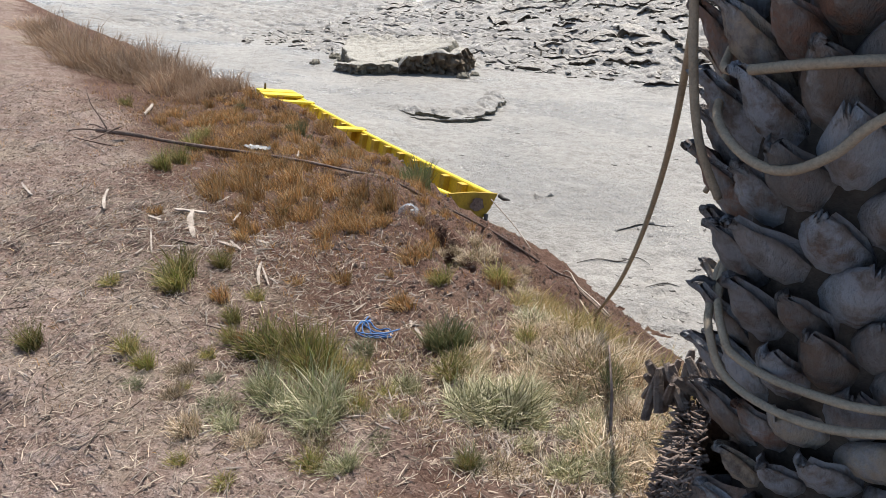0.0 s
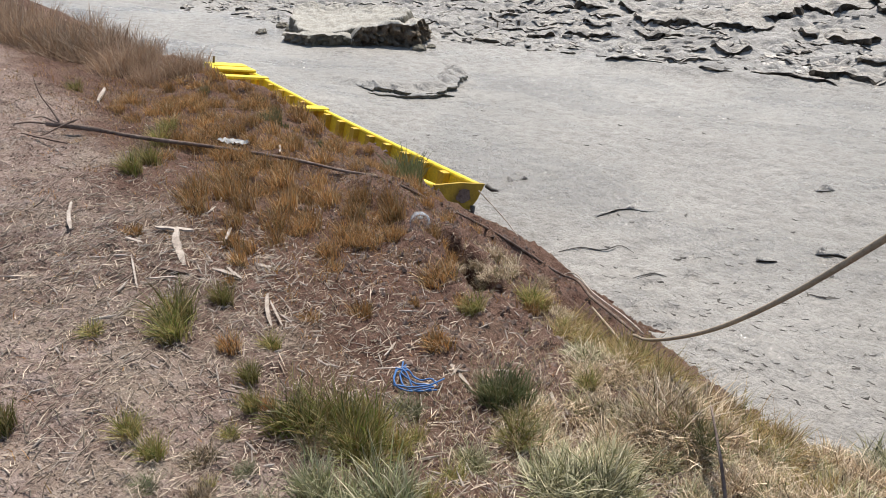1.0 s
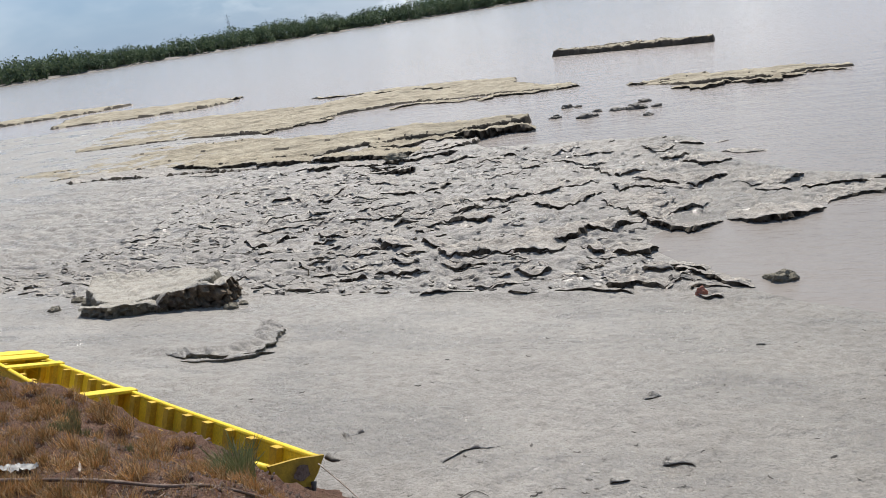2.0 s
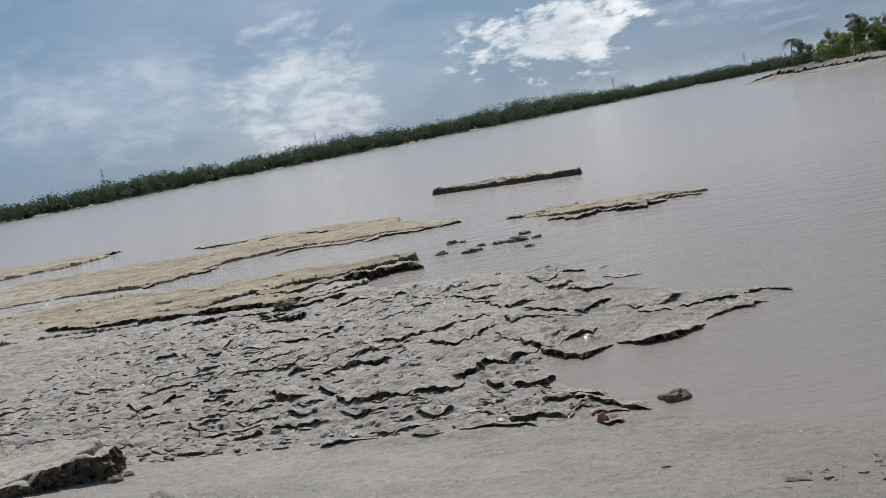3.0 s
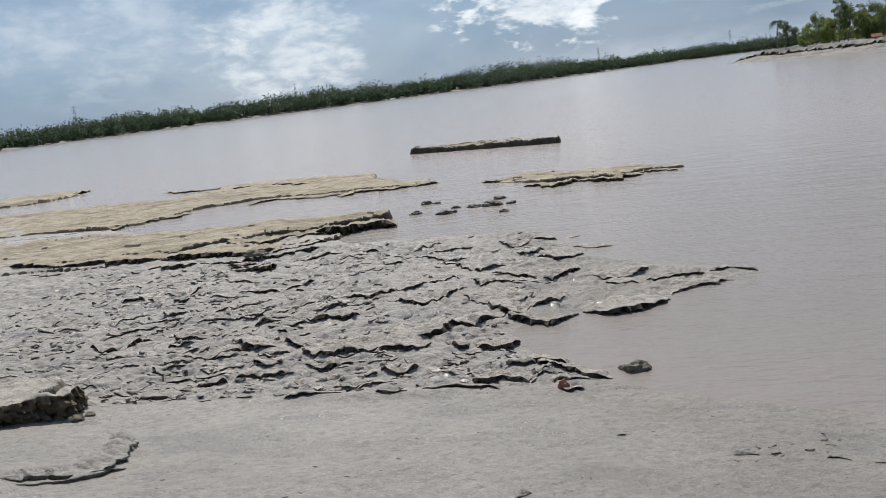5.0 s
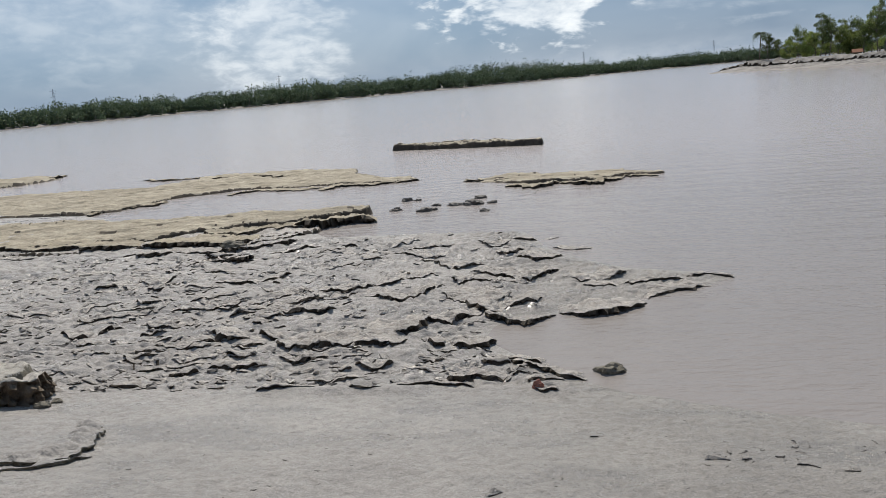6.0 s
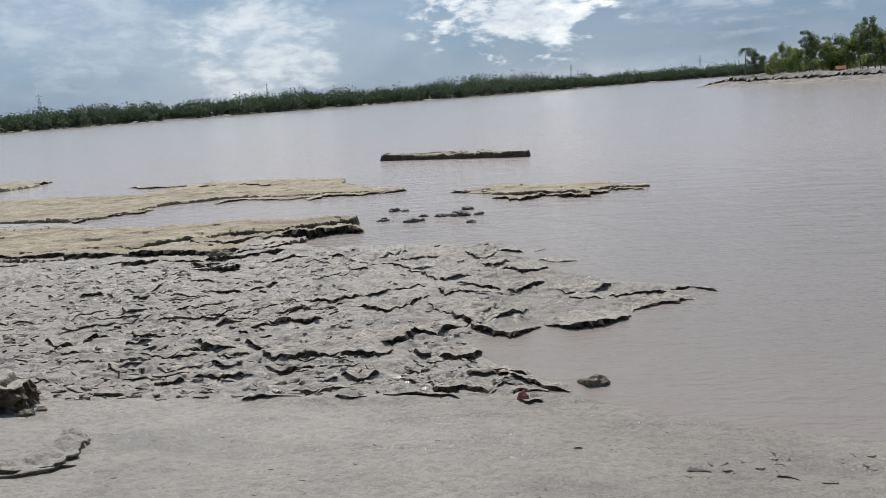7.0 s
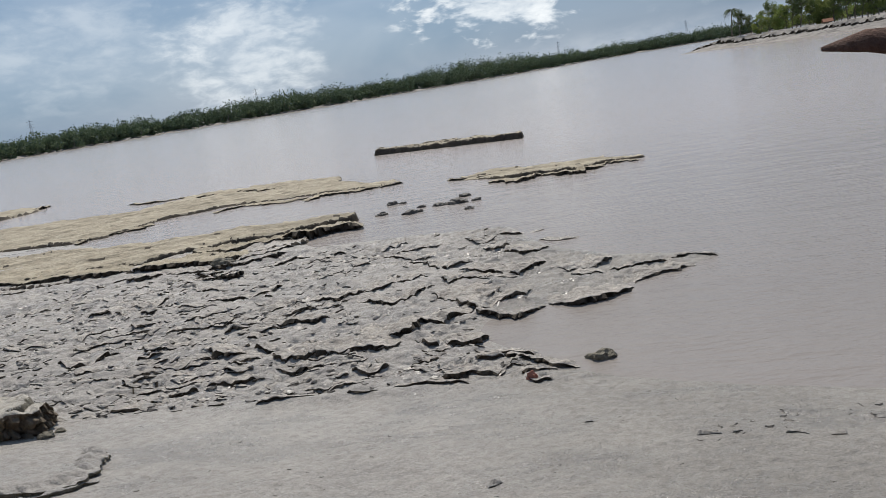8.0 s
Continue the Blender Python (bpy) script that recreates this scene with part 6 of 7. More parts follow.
    for p, q, w in (((-1.12, 1.35), (-0.92, 1.19), 0.011), ((-1.15, 1.31), (-1.08, 1.38), 0.008), ((-0.87, 1.24), (-0.81, 1.26), 0.006), ((-0.70, 1.25), (-0.57, 1.12), 0.0055), ((-0.67, 1.23), (-0.56, 1.15), 0.003), ((-0.92, 1.07), (-0.88, 1.14), 0.003),
                    ((-1.46, 1.27), (-1.29, 1.14), 0.006), ((-1.14, 1.20), (-1.09, 1.21), 0.005), ((-1.05, 1.14), (-0.89, 1.02), 0.0025), ((-2.62, 2.26), (-2.88, 2.50), 0.010), ((-1.78, 1.14), (-1.63, 1.09), 0.005), ((-0.84, 1.37), (-0.81, 1.39), 0.007),
                    ((-0.78, 1.32), (-0.77, 1.39), 0.004), ((-0.91, 0.98), (-0.93, 1.02), 0.004), ((-1.64, 2.38), (-1.57, 2.30), 0.005), ((-1.17, 1.52), (-1.23, 1.62), 0.004), ((-1.00, 1.42), (-1.06, 1.50), 0.005), ((-0.86, 1.28), (-0.79, 1.26), 0.004),
                    ((-0.22, 1.34), (-0.09, 1.25), 0.005), ((0.04, 1.39), (0.10, 1.31), 0.005), ((-0.33, 1.24), (-0.35, 1.32), 0.0025), ((-0.31, 1.17), (-0.26, 1.24), 0.0025), ((0.20, 0.85), (0.26, 0.79), 0.0025), ((0.23, 0.89), (0.30, 0.76), 0.002),
                    ((-0.09, 1.37), (-0.05, 1.39), 0.004), ((0.37, 0.93), (0.42, 0.85), 0.0025), ((-0.19, 1.19), (-0.16, 1.21), 0.007)):
        scrap(p, q, w, PALEWOOD, pale)
    for p, q, w in (((-0.94, 1.14), (-0.84, 1.19), 0.006), ((-0.20, 1.07), (-0.09, 0.99), 0.003), ((-1.33, 0.90), (-1.34, 1.00), 0.004), ((-0.45, 0.84), (-0.33, 0.90), 0.004), ((-0.33, 0.84), (-0.30, 0.89), 0.006), ((-0.32, 0.80), (-0.27, 0.84), 0.005), ((-2.2, 1.62), (-2.0, 1.66), 0.006), ((-0.98, 0.52), (-0.86, 0.62), 0.003)):
        scrap(p, q, w, STICK, dark, "twig")

    items = []
    for i in range(2400):
        x, y = (rnd.gauss(-0.92, 0.26), rnd.gauss(1.28, 0.16)) if i % 5 == 1 else (rnd.uniform(-2.6, 0.6), rnd.uniform(0.3, 1.9))
        if i % 5 == 0:
            x, y = rnd.uniform(0.0, 0.7), rnd.uniform(0.75, 1.35)
        l, a = rnd.uniform(0.006, 0.03), rnd.uniform(0, math.pi)
        d = Vector((math.cos(a) * l, math.sin(a) * l, rnd.uniform(-0.1, 0.3) * l))
        p = Vector((x, y, bank_at(x, y) + 0.004))
        w = rnd.choice((0.001, 0.0015, 0.002, 0.0032))
        items.append(tube_data([p - d, p, p + d], [w * 0.6, w, w * 0.4], 4, 0.5))
    v, f = join_data(items)
    tagged(mesh_ob("wood_chips", v, f, PALEWOOD, soft=False), "scattered pale splinters of wood", "wood chips", kind="stuff")

    # the long dead branch
    br = tagged(new("dead_branch"), "long dead branch lying across the bank grass", "branch")
    keys = [(x, y, float(bank_smooth(x, y)[0]) + h) for x, y, h in ((-2.22, 1.74, 0.03), (-2.10, 1.83, 0.03), (-1.95, 1.945, 0.03), (-1.70, 2.14, 0.03), (-1.40, 2.20, 0.04), (-1.17, 2.20, 0.05), (-1.03, 2.30, 0.06))]
    keys += [(-0.93, 2.455, 2.30), (-0.86, 2.605, 2.15), (-0.77, 2.795, 1.94), (-0.63, 3.00, 1.67), (-0.52, 2.99, 1.65), (-0.40, 2.85, 1.68), (-0.23, 2.63, 1.79), (-0.05, 2.38, 1.92)]
    tube("branch", keys, [0.011, 0.0125, 0.0085, 0.0095, 0.0068, 0.0078, 0.0058, 0.0066, 0.0054, 0.0064, 0.0056, 0.0066, 0.006, 0.0072, 0.0066, 0.0078, 0.007, 0.0068, 0.005], STICK, br, 110, 8)
    p = Vector(keys[0])
    for tw in ([(0.04, 0.03, 0), (0.0, 0.04, 0.05), (-0.05, 0.05, 0.10), (-0.08, 0.07, 0.17)], [(0.10, 0.07, 0), (0.08, 0.0, -0.005), (0.07, -0.06, -0.01), (0.05, -0.11, -0.01)], [(0, 0, 0), (-0.06, -0.03, 0.012), (-0.12, -0.06, 0.01), (-0.19, -0.07, 0.0)],
               [(0.03, 0.02, 0), (-0.05, 0.03, 0.01), (-0.12, 0.03, 0.0)]):
        tube("twig", [p + Vector(q) for q in tw], [0.0045, 0.0032, 0.0015], STICK, br, 10, 6)
    # a thin upright stick in the grass
    zb = float(bank_smooth(0.55, 1.06)[0])
    tagged(tube("thin_stick", [(0.55, 1.06, zb - 0.03), (0.526, 1.12, zb + 0.02), (0.496, 1.20, zb + 0.055), (0.449, 1.30, zb + 0.105)], [0.0048, 0.004, 0.0036, 0.002], STICK, None, 12, 6), "thin dry stick standing in the grass", "stick")

    # blue cord tangle
    tangle = tagged(new("cord_tangle"), "tangle of frayed blue plastic cord on the soil", "cord")
    for s in range(6):
        keys = []
        for i in range(7):
            u = i / 6
            x = -0.275 + 0.125 * u + rnd.gauss(0, 0.006)
            y = 1.205 + 0.03 * math.sin(u * 3.1 + s * 0.7) - 0.04 * math.sin(u * 3.14) + rnd.gauss(0, 0.006)
            keys.append((x, y, bank_at(x, y) + 0.008 + 0.012 * rnd.random()))
        tube("strand", keys, 0.0022, BLUE, tangle, 28, 5)
    # grey plastic scrap
    n = 14
    v, f = [], []
    for j in range(n):
        for i in range(n):
            a, b = i / (n - 1) - 0.5, j / (n - 1) - 0.5
            x, y = -1.80 + a * 0.13 + b * 0.05, 2.26 + b * 0.09
            v.append((x, y, float(bank_smooth(x, y)[0]) + 0.02 + 0.02 * float(fbm(np.array(i * 0.7), np.array(j * 0.7), 3, 2))))
    for j in range(n - 1):
        for i in range(n - 1):
            if 0.18 < math.hypot(i - 6.5, j - 6.5) < 6.3 + rnd.uniform(-1, 0.6):
                f.append((j * n + i, j * n + i + 1, (j + 1) * n + i + 1, (j + 1) * n + i))
    tagged(mesh_ob("plastic_sheet", v, f, WHITE), "crumpled grey-white plastic scrap in the grass", "plastic scrap")


build_litter()


def build_bottle():
    m, t, bsdf = material("clear plastic")
    bsdf.inputs["Base Color"].default_value = (0.40, 0.42, 0.45, 1)
    bsdf.inputs["Roughness"].default_value = 0.12
    bsdf.inputs["Specular IOR Level"].default_value = 0.9
    clear = node(t, "ShaderNodeBsdfTransparent")
    mx = node(t, "ShaderNodeMixShader")
    lw = node(t, "ShaderNodeLayerWeight", Blend=0.28)
    t.links.new(lw.outputs["Facing"], mx.inputs[0])
    t.links.new(clear.outputs[0], mx.inputs[1])
    t.links.new(bsdf.outputs[0], mx.inputs[2])
    t.links.new(mx.outputs[0], t.nodes["Material Output"].inputs["Surface"])
    bo = tagged(new("plastic_bottle"), "crumpled empty clear plastic bottle in dry grass", "bottle")
    bo.matrix_world = Matrix.Translation((-0.66, 1.95, 2.53)) @ Vector((-0.52, 0.75, -0.45)).to_track_quat("Z", "Y").to_matrix().to_4x4()
    prof = [(0.004, 0.0), (0.028, -0.004), (0.034, 0.008), (0.035, 0.05), (0.033, 0.055), (0.035, 0.06), (0.035, 0.10), (0.033, 0.105), (0.035, 0.11), (0.034, 0.14), (0.022, 0.18), (0.014, 0.195), (0.013, 0.21)]
    V, F, n = [], [], 20
    for r, h in prof:
        for k in range(n):
            a = 2 * math.pi * k / n
            q = r * (1 + 0.07 * math.sin(3 * a + h * 40) + 0.04 * math.cos(5 * a - 60 * h))
            V.append((q * math.cos(a), q * math.sin(a), h + (0.006 * math.cos(5 * a) if h < 0 else 0)))
    for j in range(len(prof) - 1):
        for k in range(n):
            F.append((j * n + k, j * n + (k + 1) % n, (j + 1) * n + (k + 1) % n, (j + 1) * n + k))
    F.append(tuple(range(n))[::-1])
    mesh_ob("bottle_body", V, F, m, bo)
    v, f = tube_data([(0, 0, 0.20), (0, 0, 0.222)], 0.0155, 16)
    mesh_ob("cap", v, f, WHITE, bo)


build_bottle()


# ---- scraps and clods on the mud ----
def rock(name, x, y, z, sx, sy, sz, mat, seed, label, category, group=""):
    bm = bmesh.new()
    bmesh.ops.create_icosphere(bm, subdivisions=3, radius=1.0)
    for v in bm.verts:
        d = 1 + 0.40 * noise.noise(v.co * 1.6 + Vector((seed, 0, 0))) + 0.30 * noise.noise(v.co * 4.0 + Vector((0, seed, 0))) + 0.16 * noise.noise(v.co * 9.0 + Vector((0, 0, seed)))
        v.co = Vector((v.co.x * sx * d, v.co.y * sy * d, max(-0.4, v.co.z) * sz * d))
    ob = part(name, bm, mat, soft=False)
    ob.location = (x, y, z)
    return tagged(ob, label, category, group)


def build_mud_things():
    rnd = random.Random(41)
    rock("mud_lump", 1.83, 10.35, -0.02, 0.21, 0.13, 0.12, CLAY, 3.1, "dark rough lump of mud in the shallow water", "mud lump")
    rock("brick", 0.83, 9.72, float(mud(0.83, 9.72)) + 0.02, 0.07, 0.045, 0.07, BRICK, 8.2, "broken red brick lying on the mud", "brick")
    for i, (x, y, s) in enumerate(((-2.76, 25.7, 0.20), (-2.59, 27.7, 0.22), (-1.75, 25.1, 0.26), (-1.45, 26.1, 0.16), (-0.87, 25.85, 0.22), (-0.22, 25.8, 0.34), (0.01, 27.1, 0.22), (0.39, 25.8, 0.16), (0.13, 24.3, 0.15), (-0.5, 25.9, 0.16), (-2.2, 27.6, 0.13), (-1.5, 25.2, 0.15))):
        rock("mud_clod", x, y, 0.0, s, s * 0.6, s * 0.5, DARKMUD, 11.0 + i, "dark clod of mud standing out of the water", "mud clod", "clods in the shallow water")
    rock("mud_clod", -6.6, 20.65, 0.15, 0.30, 0.16, 0.16, CLAY, 30.0, "pale broken clod beside the ledge", "mud clod")
    for i, (x, y, s) in enumerate(((-8.05, 9.75, 0.14), (-8.4, 9.9, 0.10), (-5.5, 9.5, 0.10), (-5.45, 9.75, 0.07), (-8.3, 9.3, 0.09))):
        rock("mud_clod", x, y, float(mud(x, y)) + 0.02, s, s * 0.8, s * 0.6, CLAY, 40.0 + i, "clod of clay broken off the block", "mud clod", "clods beside the block")
    # leaf scraps and twigs on the mud; dark flakes stand in for shaded hoof prints
    V, F = [], []
    spots = []
    for i in range(520):
        spots.append((rnd.gauss(0.15, 0.75), rnd.gauss(4.15, 0.7), rnd.uniform(0.008, 0.026)))
    for i in range(120):
        spots.append((rnd.uniform(-3.5, 3.5), rnd.uniform(4.6, 8.6), rnd.uniform(0.008, 0.03)))
    for i in range(26):
        spots.append((2.3 + 2.2 * rnd.random() + rnd.gauss(0, 0.1), 7.75 - 0.25 * rnd.random() + rnd.gauss(0, 0.12), rnd.uniform(0.01, 0.05)))
    for i in range(260):
        spots.append((rnd.uniform(-11, 1.2), 10.2 + 9 * rnd.random() ** 1.5, rnd.uniform(0.02, 0.09)))
    for x, y, s in spots:
        z = float(mud(x, y))
        if z < 0.01:
            continue
        a = rnd.gauss(0, 0.7)
        n, o = 7, len(V)
        w = s * rnd.uniform(0.25, 0.5)
        for k in range(n):
            u = k / (n - 1) * 2 - 1
            px, py = u * s, 0.35 * s * (u * u) * rnd.choice((1, 1, -1))
            hw = w * (1 - u * u) + 0.002
            for sg, hh in ((-1, 0.25), (0, 1.0), (1, 0.15)):
                qx, qy = px, py + sg * hw
                V.append((x + qx * math.cos(a) - qy * math.sin(a), y + qx * math.sin(a) + qy * math.cos(a), z - 0.006 + hh * w * 0.9 + rnd.uniform(0, 0.003)))
        for k in range(n - 1):
            for j in (0, 1):
                F.append((o + 3 * k + j, o + 3 * k + 3 + j, o + 3 * k + 4 + j, o + 3 * k + 1 + j))
    tagged(mesh_ob("mud_flakes", V, F, DARKMUD, soft=False), "leaf scraps, and dark flakes for hoof marks and their shade", "mud flakes", kind="stuff")
    for keys in ([(-1.32, 4.62), (-1.2, 4.75), (-1.05, 4.8), (-0.95, 4.92), (-0.84, 4.9)], [(0.38, 4.86), (0.46, 4.84), (0.56, 4.87)], [(-0.72, 4.5), (-0.62, 4.62), (-0.52, 4.63)], [(-1.34, 3.78), (-1.27, 3.8), (-1.2, 3.85)], [(-1.5, 4.35), (-1.42, 4.42)]):
        tagged(tube("twig", [(x, y, float(mud(x, y)) + 0.008) for x, y in keys], [0.003, 0.006, 0.002], DARKMUD, None, 14, 6), "dark wet twig on the mud", "twig", "twigs on the mud")


build_mud_things()


# ---- trees and far shores ----
def leaf_cloud(centres, count, size, seed, squash=0.8):
    """Corners of small leaf quads scattered round clump centres (x, y, z, radius), four to a leaf."""
    rg = np.random.default_rng(seed)
    C = np.repeat(np.array(centres, float), count, axis=0)
    n = len(C)
    d = rg.normal(size=(n, 3)) * (1, 1, squash)
    d /= np.linalg.norm(d, axis=1)[:, None]
    p = C[:, :3] + d * (C[:, 3] * rg.random(n) ** 0.4)[:, None]
    a = rg.normal(size=(n, 3))
    a /= np.linalg.norm(a, axis=1)[:, None]
    b = np.cross(a, rg.normal(size=(n, 3)))
    b /= np.linalg.norm(b, axis=1)[:, None] + 1e-9
    sz = (size * rg.uniform(0.6, 1.3, n))[:, None]
    return np.stack([p - a * sz, p + b * sz * 0.6, p + a * sz, p - b * sz * 0.6], 1).reshape(-1, 3)


def leaves(name, co, mat, parent=None):
    me = bpy.data.meshes.new(name)
    me.vertices.add(len(co))
    me.vertices.foreach_set("co", co.ravel())
    me.loops.add(len(co))
    me.loops.foreach_set("vertex_index", np.arange(len(co)))
    me.polygons.add(len(co) // 4)
    me.polygons.foreach_set("loop_start", np.arange(0, len(co), 4))
    me.update(calc_edges=True)
    me.materials.append(mat)
    ob = new(name, me)
    ob.parent = parent
    return ob


def tree_template(height, crown_r, mat, seed, low=0.3, clumps=26, slender=1.0):
    rnd = random.Random(seed)
    tree = new("tree")
    n = 8
    pts = [(0.25 * math.sin(i * 0.9 + seed), 0.2 * math.cos(i * 1.1 + seed), height * 0.92 * i / n - 0.3) for i in range(n + 1)]
    v, f = tube_data(pts, [0.016 * height * slender * (1 - 0.85 * i / n) for i in range(n + 1)], 7)
    mesh_ob("trunk", v, f, TRUNK, tree)
    centres, limbs = [], []
    for i in range(clumps):
        u = low + (1 - low) * (i + rnd.random()) / clumps
        base = Vector(pts[min(n, int(u * n * 0.95))])
        a = rnd.uniform(0, 6.28)
        reach = crown_r * (1.15 - 0.7 * abs(u - 0.55) * 1.6) * rnd.uniform(0.35, 1.0)
        tip = base + Vector((math.cos(a) * reach, math.sin(a) * reach, height * 0.10 * rnd.uniform(0.2, 1.3)))
        centres.append((tip.x, tip.y, tip.z, crown_r * rnd.uniform(0.22, 0.44)))
        limbs.append(tube_data([base, base.lerp(tip, 0.5) + Vector((0, 0, 0.2)), tip], [0.006 * height, 0.004 * height, 0.0015 * height], 5))
    v, f = join_data(limbs)
    mesh_ob("limbs", v, f, TRUNK, tree)
    leaves("crown", leaf_cloud(centres, 190, 0.15, seed), mat, tree)
    return tree


def shore_z(x, y):
    d = sdf(x, y, SHORE) + 1.2 * fbm(x * 0.12, y * 0.12, 4, 5)
    return -0.4 + 0.45 * smooth(-2, 1.0, d) + 0.9 * smooth(0.5, 8, d) + 0.9 * smooth(6.5, 10.5, d) + 0.35 * np.abs(fbm(x * 0.3, y * 0.5, 4, 9)) * smooth(1, 3, d) * smooth(8, 7, d)


SHORE = [(64, 241), (70, 228), (76, 213), (84, 196), (96, 186), (125, 172), (170, 150), (330, 120), (330, 420), (150, 330), (95, 275), (80, 256)]


def build_shore():
    s = sheet("far_shore", lines((55, 140, 0.45), (140, 340, 8)), lines((110, 160, 6), (160, 262, 0.5), (262, 430, 8)), shore_z, SHOREMUD, side=DARKMUD, steep=0.955)
    tagged(s, "pale mud shore rising to a dark eroded edge", "shore", kind="structure")
    slab("shore_edge", s, SHOREMUD, 0.95, 9.0, ((67, 250), (71, 246), (77, 232), (83, 217), (91, 201), (102, 192), (128, 180)), lambda x, y: shore_z(x, y) - 0.2, step=0.35, rag=0.6, rows=8, broken=0.9, dip=0.3, face=3, under=0.2)
    x0 = lambda v: float(v[0])
    rnd = random.Random(51)
    temps = [tree_template(12.5, 3.2, LEAF, 1, 0.30), tree_template(11.0, 2.6, LEAF, 2, 0.42, 20), tree_template(9.0, 2.8, LEAFLIGHT, 3, 0.22, 24), tree_template(13.5, 2.8, LEAF, 4, 0.38, 24, 0.8), tree_template(7.0, 2.4, LEAFLIGHT, 5, 0.15, 22)]
    for tr, lab in zip(temps, ("tall dark-leaved tree on the river shore", "slim open tree with a high crown on the shore", "light green bushy tree on the shore", "tall slender tree on the shore", "low light green tree on the shore")):
        tagged(tr, lab, "tree", "trees of the shore")
    first = [True] * len(temps)
    spots = [(18.9, 238, 1, 0.80), (19.6, 240, 1, 0.62), (20.2, 236, 4, 0.9), (20.7, 240, 0, 0.80), (21.2, 238, 2, 0.95), (21.7, 236, 2, 0.9), (22.1, 236, 3, 0.92), (22.6, 235, 0, 0.95), (23.1, 238, 2, 1.0), (23.5, 240, 4, 1.1), (23.9, 240, 2, 0.85),
             (24.5, 238, 0, 0.85), (24.9, 240, 2, 1.1), (25.2, 236, 3, 1.0), (25.7, 236, 3, 1.08), (26.1, 234, 0, 1.0), (26.6, 232, 0, 0.95), (27.0, 230, 2, 1.1), (27.5, 228, 3, 1.05), (28.1, 226, 0, 1.0), (28.8, 224, 2, 1.1), (29.6, 220, 0, 1.0),
             (22.3, 250, 0, 0.8), (24.2, 252, 0, 0.9), (25.4, 250, 0, 1.0), (26.4, 248, 2, 1.2), (23.3, 252, 3, 0.8), (27.4, 246, 0, 1.0), (21.5, 252, 4, 1.0)]
    for az, dist, k, sc in spots:
        dist += 9
        x, y = 0.44 + dist * math.sin(radians(az)), 0.26 + dist * math.cos(radians(az))
        m = pose(x, y, x0(shore_z(np.array([x]), np.array([y]))) - 0.1, 0, 0, rnd.uniform(0, 360)) @ Matrix.Scale(sc, 4)
        if first[k]:
            temps[k].matrix_world = m
            first[k] = False
        else:
            ob = copy_thing(temps[k], Matrix.Identity(4))
            ob.matrix_basis = m
    # a coconut-like palm at the head of the row
    pt = tagged(new("palm_tree"), "slender palm with drooping fronds on the shore", "palm tree", "trees of the shore")
    az, dist = 18.4, 252
    x, y = 0.44 + dist * math.sin(radians(az)), 0.26 + dist * math.cos(radians(az))
    pt.location = (x, y, x0(shore_z(np.array([x]), np.array([y]))))
    v, f = tube_data([(0, 0, -0.3), (0.1, 0, 3), (0.3, 0, 6), (0.4, 0, 8.4)], [0.22, 0.17, 0.14, 0.12], 8)
    mesh_ob("trunk", v, f, TRUNK, pt)
    for i in range(44):
        a, lift = i * 2.4, rnd.uniform(-0.4, 1.0)
        V, F = [], []
        for j in range(12):
            u = j / 11
            r, z = 2.3 * u, 8.4 + lift * 2.0 * u - 3.0 * u * u
            w = 0.75 * math.sin(math.pi * (0.1 + 0.85 * u)) + 0.08
            for sg in (-1, 1):
                o = len(V)
                dx, dy = math.cos(a), math.sin(a)
                V += [(0.4 + dx * r, dy * r, z), (0.4 + dx * (r + 0.13), dy * (r + 0.13), z), (0.4 + dx * (r + 0.3) - sg * dy * w, dy * (r + 0.3) + sg * dx * w, z - 0.45 * w)]
                F.append((o, o + 1, o + 2))
        mesh_ob("frond", V, F, FARLEAF, pt, soft=False)
    # hut with a red roof under the trees
    hut = tagged(new("hut"), "small hut with a red tiled roof among the trees", "hut")
    az, dist = 24.1, 236
    x, y = 0.44 + dist * math.sin(radians(az)), 0.26 + dist * math.cos(radians(az))
    hut.matrix_world = pose(x, y, x0(shore_z(np.array([x]), np.array([y]))) - 0.1, 0, 0, -12) @ Matrix.Scale(0.55, 4)
    bm = bmesh.new()
    bmesh.ops.create_cube(bm, size=1.0, matrix=Matrix.Translation((0, 0, 1.0)) @ Matrix.Diagonal((3.6, 3.0, 2.0, 1)))
    part("wall", bm, BROWNCLAY, hut)
    v = [(-2.3, -2.0, 1.75), (2.3, -2.0, 1.75), (2.3, 0, 3.2), (-2.3, 0, 3.2), (2.3, 2.0, 1.75), (-2.3, 2.0, 1.75), (-2.3, -2.0, 1.6), (2.3, -2.0, 1.6), (2.3, 0, 3.05), (-2.3, 0, 3.05), (2.3, 2.0, 1.6), (-2.3, 2.0, 1.6)]
    f = [(0, 1, 2, 3), (3, 2, 4, 5), (7, 6, 9, 8), (8, 9, 11, 10), (0, 6, 7, 1), (5, 4, 10, 11), (0, 3, 9, 6), (3, 5, 11, 9), (1, 7, 8, 2), (2, 8, 10, 4)]
    mesh_ob("roof", v, f, ROOFRED, hut, soft=False)
    bm = bmesh.new()
    bmesh.ops.create_cube(bm, size=1.0, matrix=Matrix.Translation((0.6, -1.53, 0.9)) @ Matrix.Diagonal((0.8, 0.06, 1.8, 1)))
    part("door", bm, DARKMUD, hut)


build_shore()
FAR_AZ = [-80, -45, -30, -10, 2, 8, 10, 12, 18, 32]
FAR_R = [400, 440, 460, 500, 560, 640, 690, 760, 800, 820]


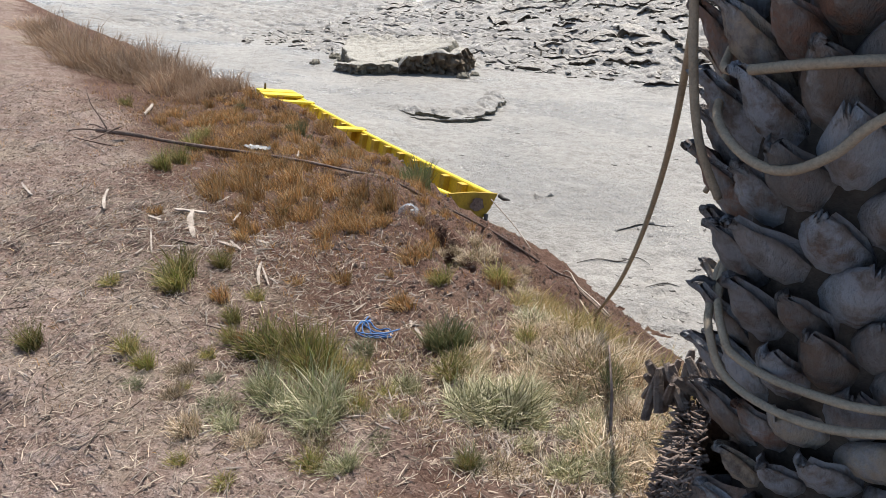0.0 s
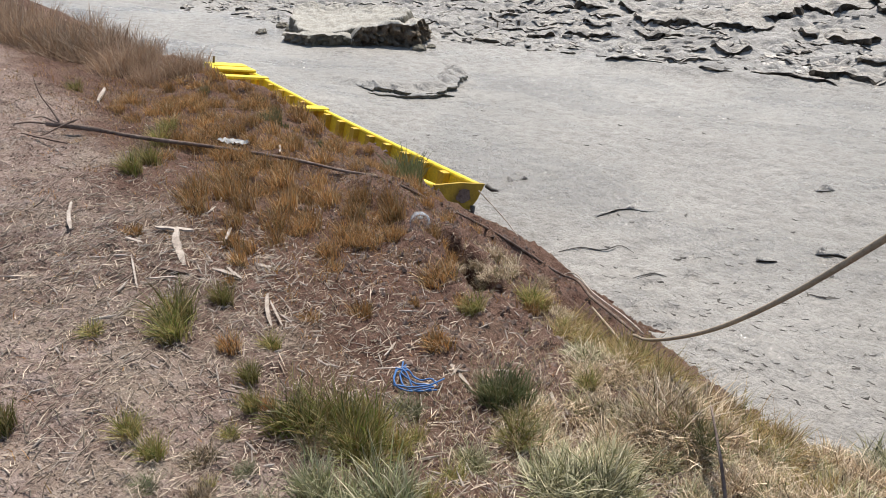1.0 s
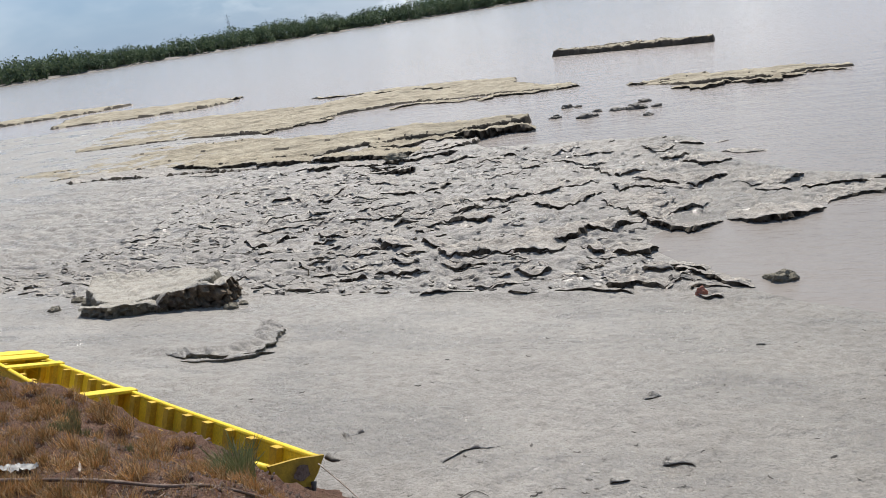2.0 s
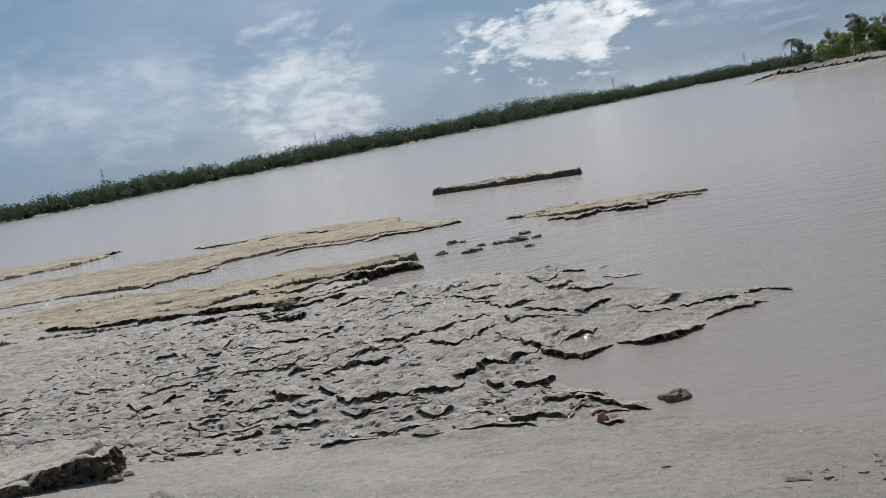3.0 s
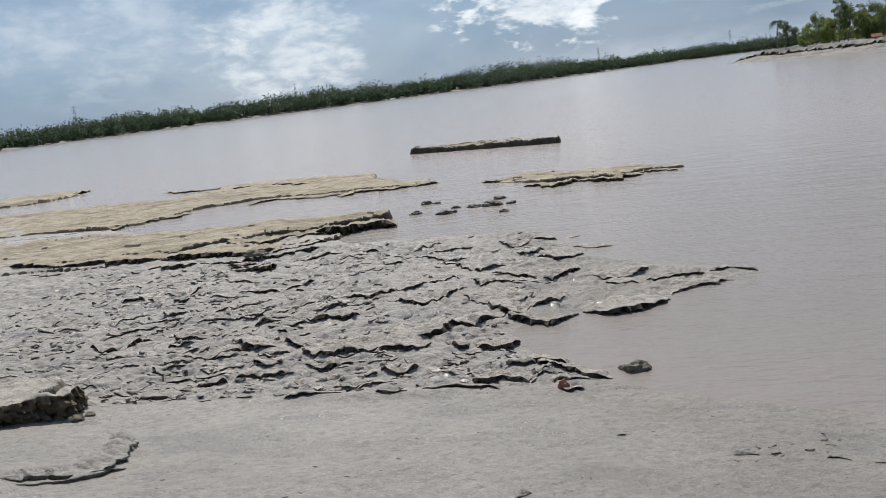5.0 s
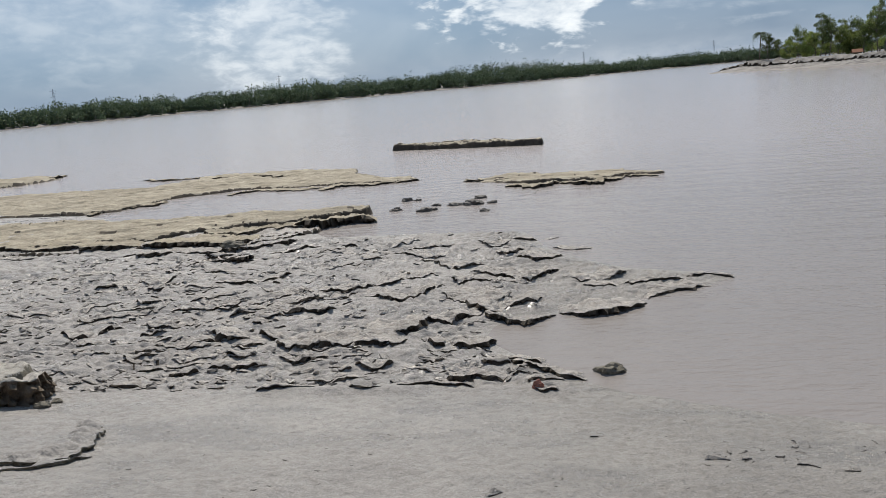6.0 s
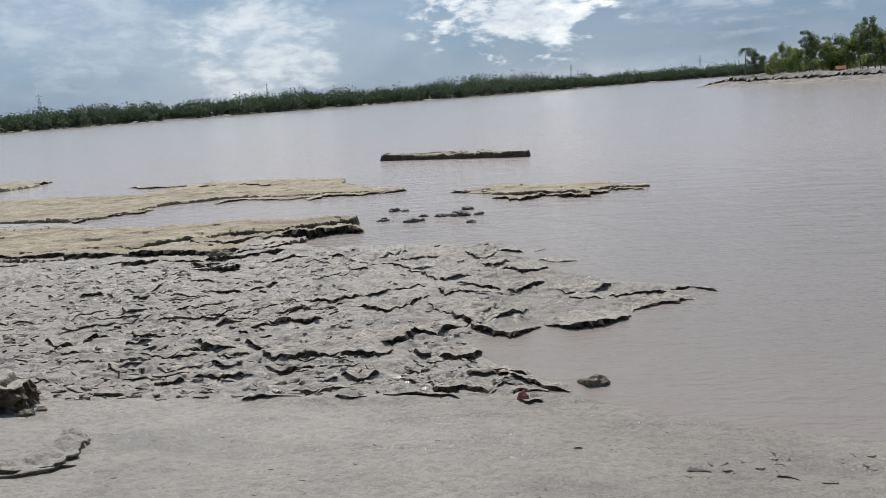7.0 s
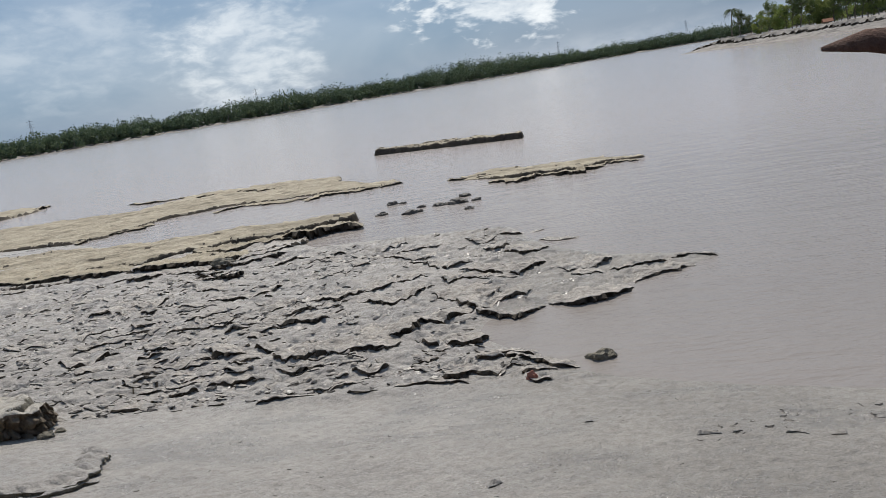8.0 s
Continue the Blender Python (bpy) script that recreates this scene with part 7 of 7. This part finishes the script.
def build_far_bank():
    rnd = random.Random(61)
    az = np.linspace(-80, 32, 140)
    V, F = [], []
    for i, a in enumerate(az):
        r0 = float(np.interp(a, FAR_AZ, FAR_R)) + 6 * math.sin(a * 1.7) + 4 * math.sin(a * 5.3)
        w = way_of(a, 0)
        for dr, z in ((-5, -0.3), (0, 0.15), (2, 0.4), (4, 0.7), (9, 1.0), (60, 1.4), (600, 2.0)):
            V.append((w.x * (r0 + dr), w.y * (r0 + dr), z + (rnd.uniform(-0.2, 0.2) if dr > 0 else 0)))
    for i in range(len(az) - 1):
        for k in range(6):
            F.append((i * 7 + k, i * 7 + 7 + k, i * 7 + 8 + k, i * 7 + 1 + k))
    tagged(mesh_ob("far_bank", V, F, SHOREMUD), "low far river bank with a pale muddy foot", "river bank", kind="structure")
    centres, trunks = [], []
    a = -60.0
    while a < 32:
        r0 = float(np.interp(a, FAR_AZ, FAR_R)) + 6 * math.sin(a * 1.7) + 4 * math.sin(a * 5.3)
        w = way_of(a, 0)
        hill = 1.06 + 0.14 * math.sin(a * 0.45 + 1) + 0.10 * math.sin(a * 1.9) + 0.22 * math.exp(-((a - 1) / 6) ** 2) - 0.12 * math.exp(-((a + 30) / 8) ** 2)
        for row, dr in enumerate((4, 9, 17, 28)):
            h = (5.0, 8.0, 10.0, 11.5)[row] * hill * rnd.uniform(0.88, 1.1)
            rr = r0 + dr + rnd.uniform(-4, 4)
            x, y = w.x * rr + rnd.uniform(-2, 2), w.y * rr + rnd.uniform(-2, 2)
            cr = h * rnd.uniform(0.26, 0.40)
            for q in range(5):
                u = (0.70, 0.55, 0.5, 0.3, 0.12)[q] + rnd.uniform(-0.04, 0.04)
                wide = cr * (0.2 if q == 0 else 0.7)
                centres.append((x + rnd.gauss(0, wide), y + rnd.gauss(0, wide), 0.6 + h * u, cr * (0.85 if q == 0 else rnd.uniform(0.6, 0.85))))
            if row == 0:
                trunks.append(tube_data([(x, y, 1.0), (x + 0.2, y, 1.6 + h * 0.7)], [0.18, 0.08], 5))
        a += 0.29 * 500 / r0
    tagged(leaves("far_woods", leaf_cloud(centres, 40, 0.58, 7, 0.75), FARLEAF), "dense dark green woods along the far bank", "woods", kind="stuff")
    v, f = join_data(trunks)
    tagged(mesh_ob("far_trunks", v, f, TRUNK, soft=False), "trunks of the far woods", "woods", kind="stuff")

    def pylon(azi, dist, h):
        p = tagged(new("pylon"), "grey lattice power pylon behind the far woods", "pylon", "pylons of the far bank")
        w = way_of(azi, 0)
        p.matrix_world = pose(w.x * dist, w.y * dist, 2.0, 0, 0, azi * -1)
        b, tp = h * 0.075, h * 0.02
        for sx in (-1, 1):
            for sy in (-1, 1):
                v, f = tube_data([(sx * b, sy * b, 0), (sx * tp, sy * tp, h * 0.85), (0, 0, h)], 0.16, 4)
                mesh_ob("leg", v, f, STEEL, p, soft=False)
        for i in range(9):
            u, u2 = i / 9 * 0.85, (i + 1) / 9 * 0.85
            ww, w2 = b + (tp - b) * u / 0.85, b + (tp - b) * u2 / 0.85
            for sy in (-1, 1):
                v, f = tube_data([(-ww, sy * ww, h * u), (w2, sy * w2, h * u2)], 0.08, 4)
                mesh_ob("brace", v, f, STEEL, p, soft=False)
                v, f = tube_data([(ww, sy * ww, h * u), (-w2, sy * w2, h * u2)], 0.08, 4)
                mesh_ob("brace", v, f, STEEL, p, soft=False)
        for u in (0.74, 0.84, 0.93):
            v, f = tube_data([(-h * 0.10, 0, h * u), (0, 0, h * u + 0.6), (h * 0.10, 0, h * u)], 0.12, 4)
            mesh_ob("cross_arm", v, f, STEEL, p, soft=False)

    pylon(-28.8, 620, 21)
    pylon(-14.4, 640, 19)
    pylon(7.0, 780, 20)
    pylon(15.6, 980, 24)


build_far_bank()
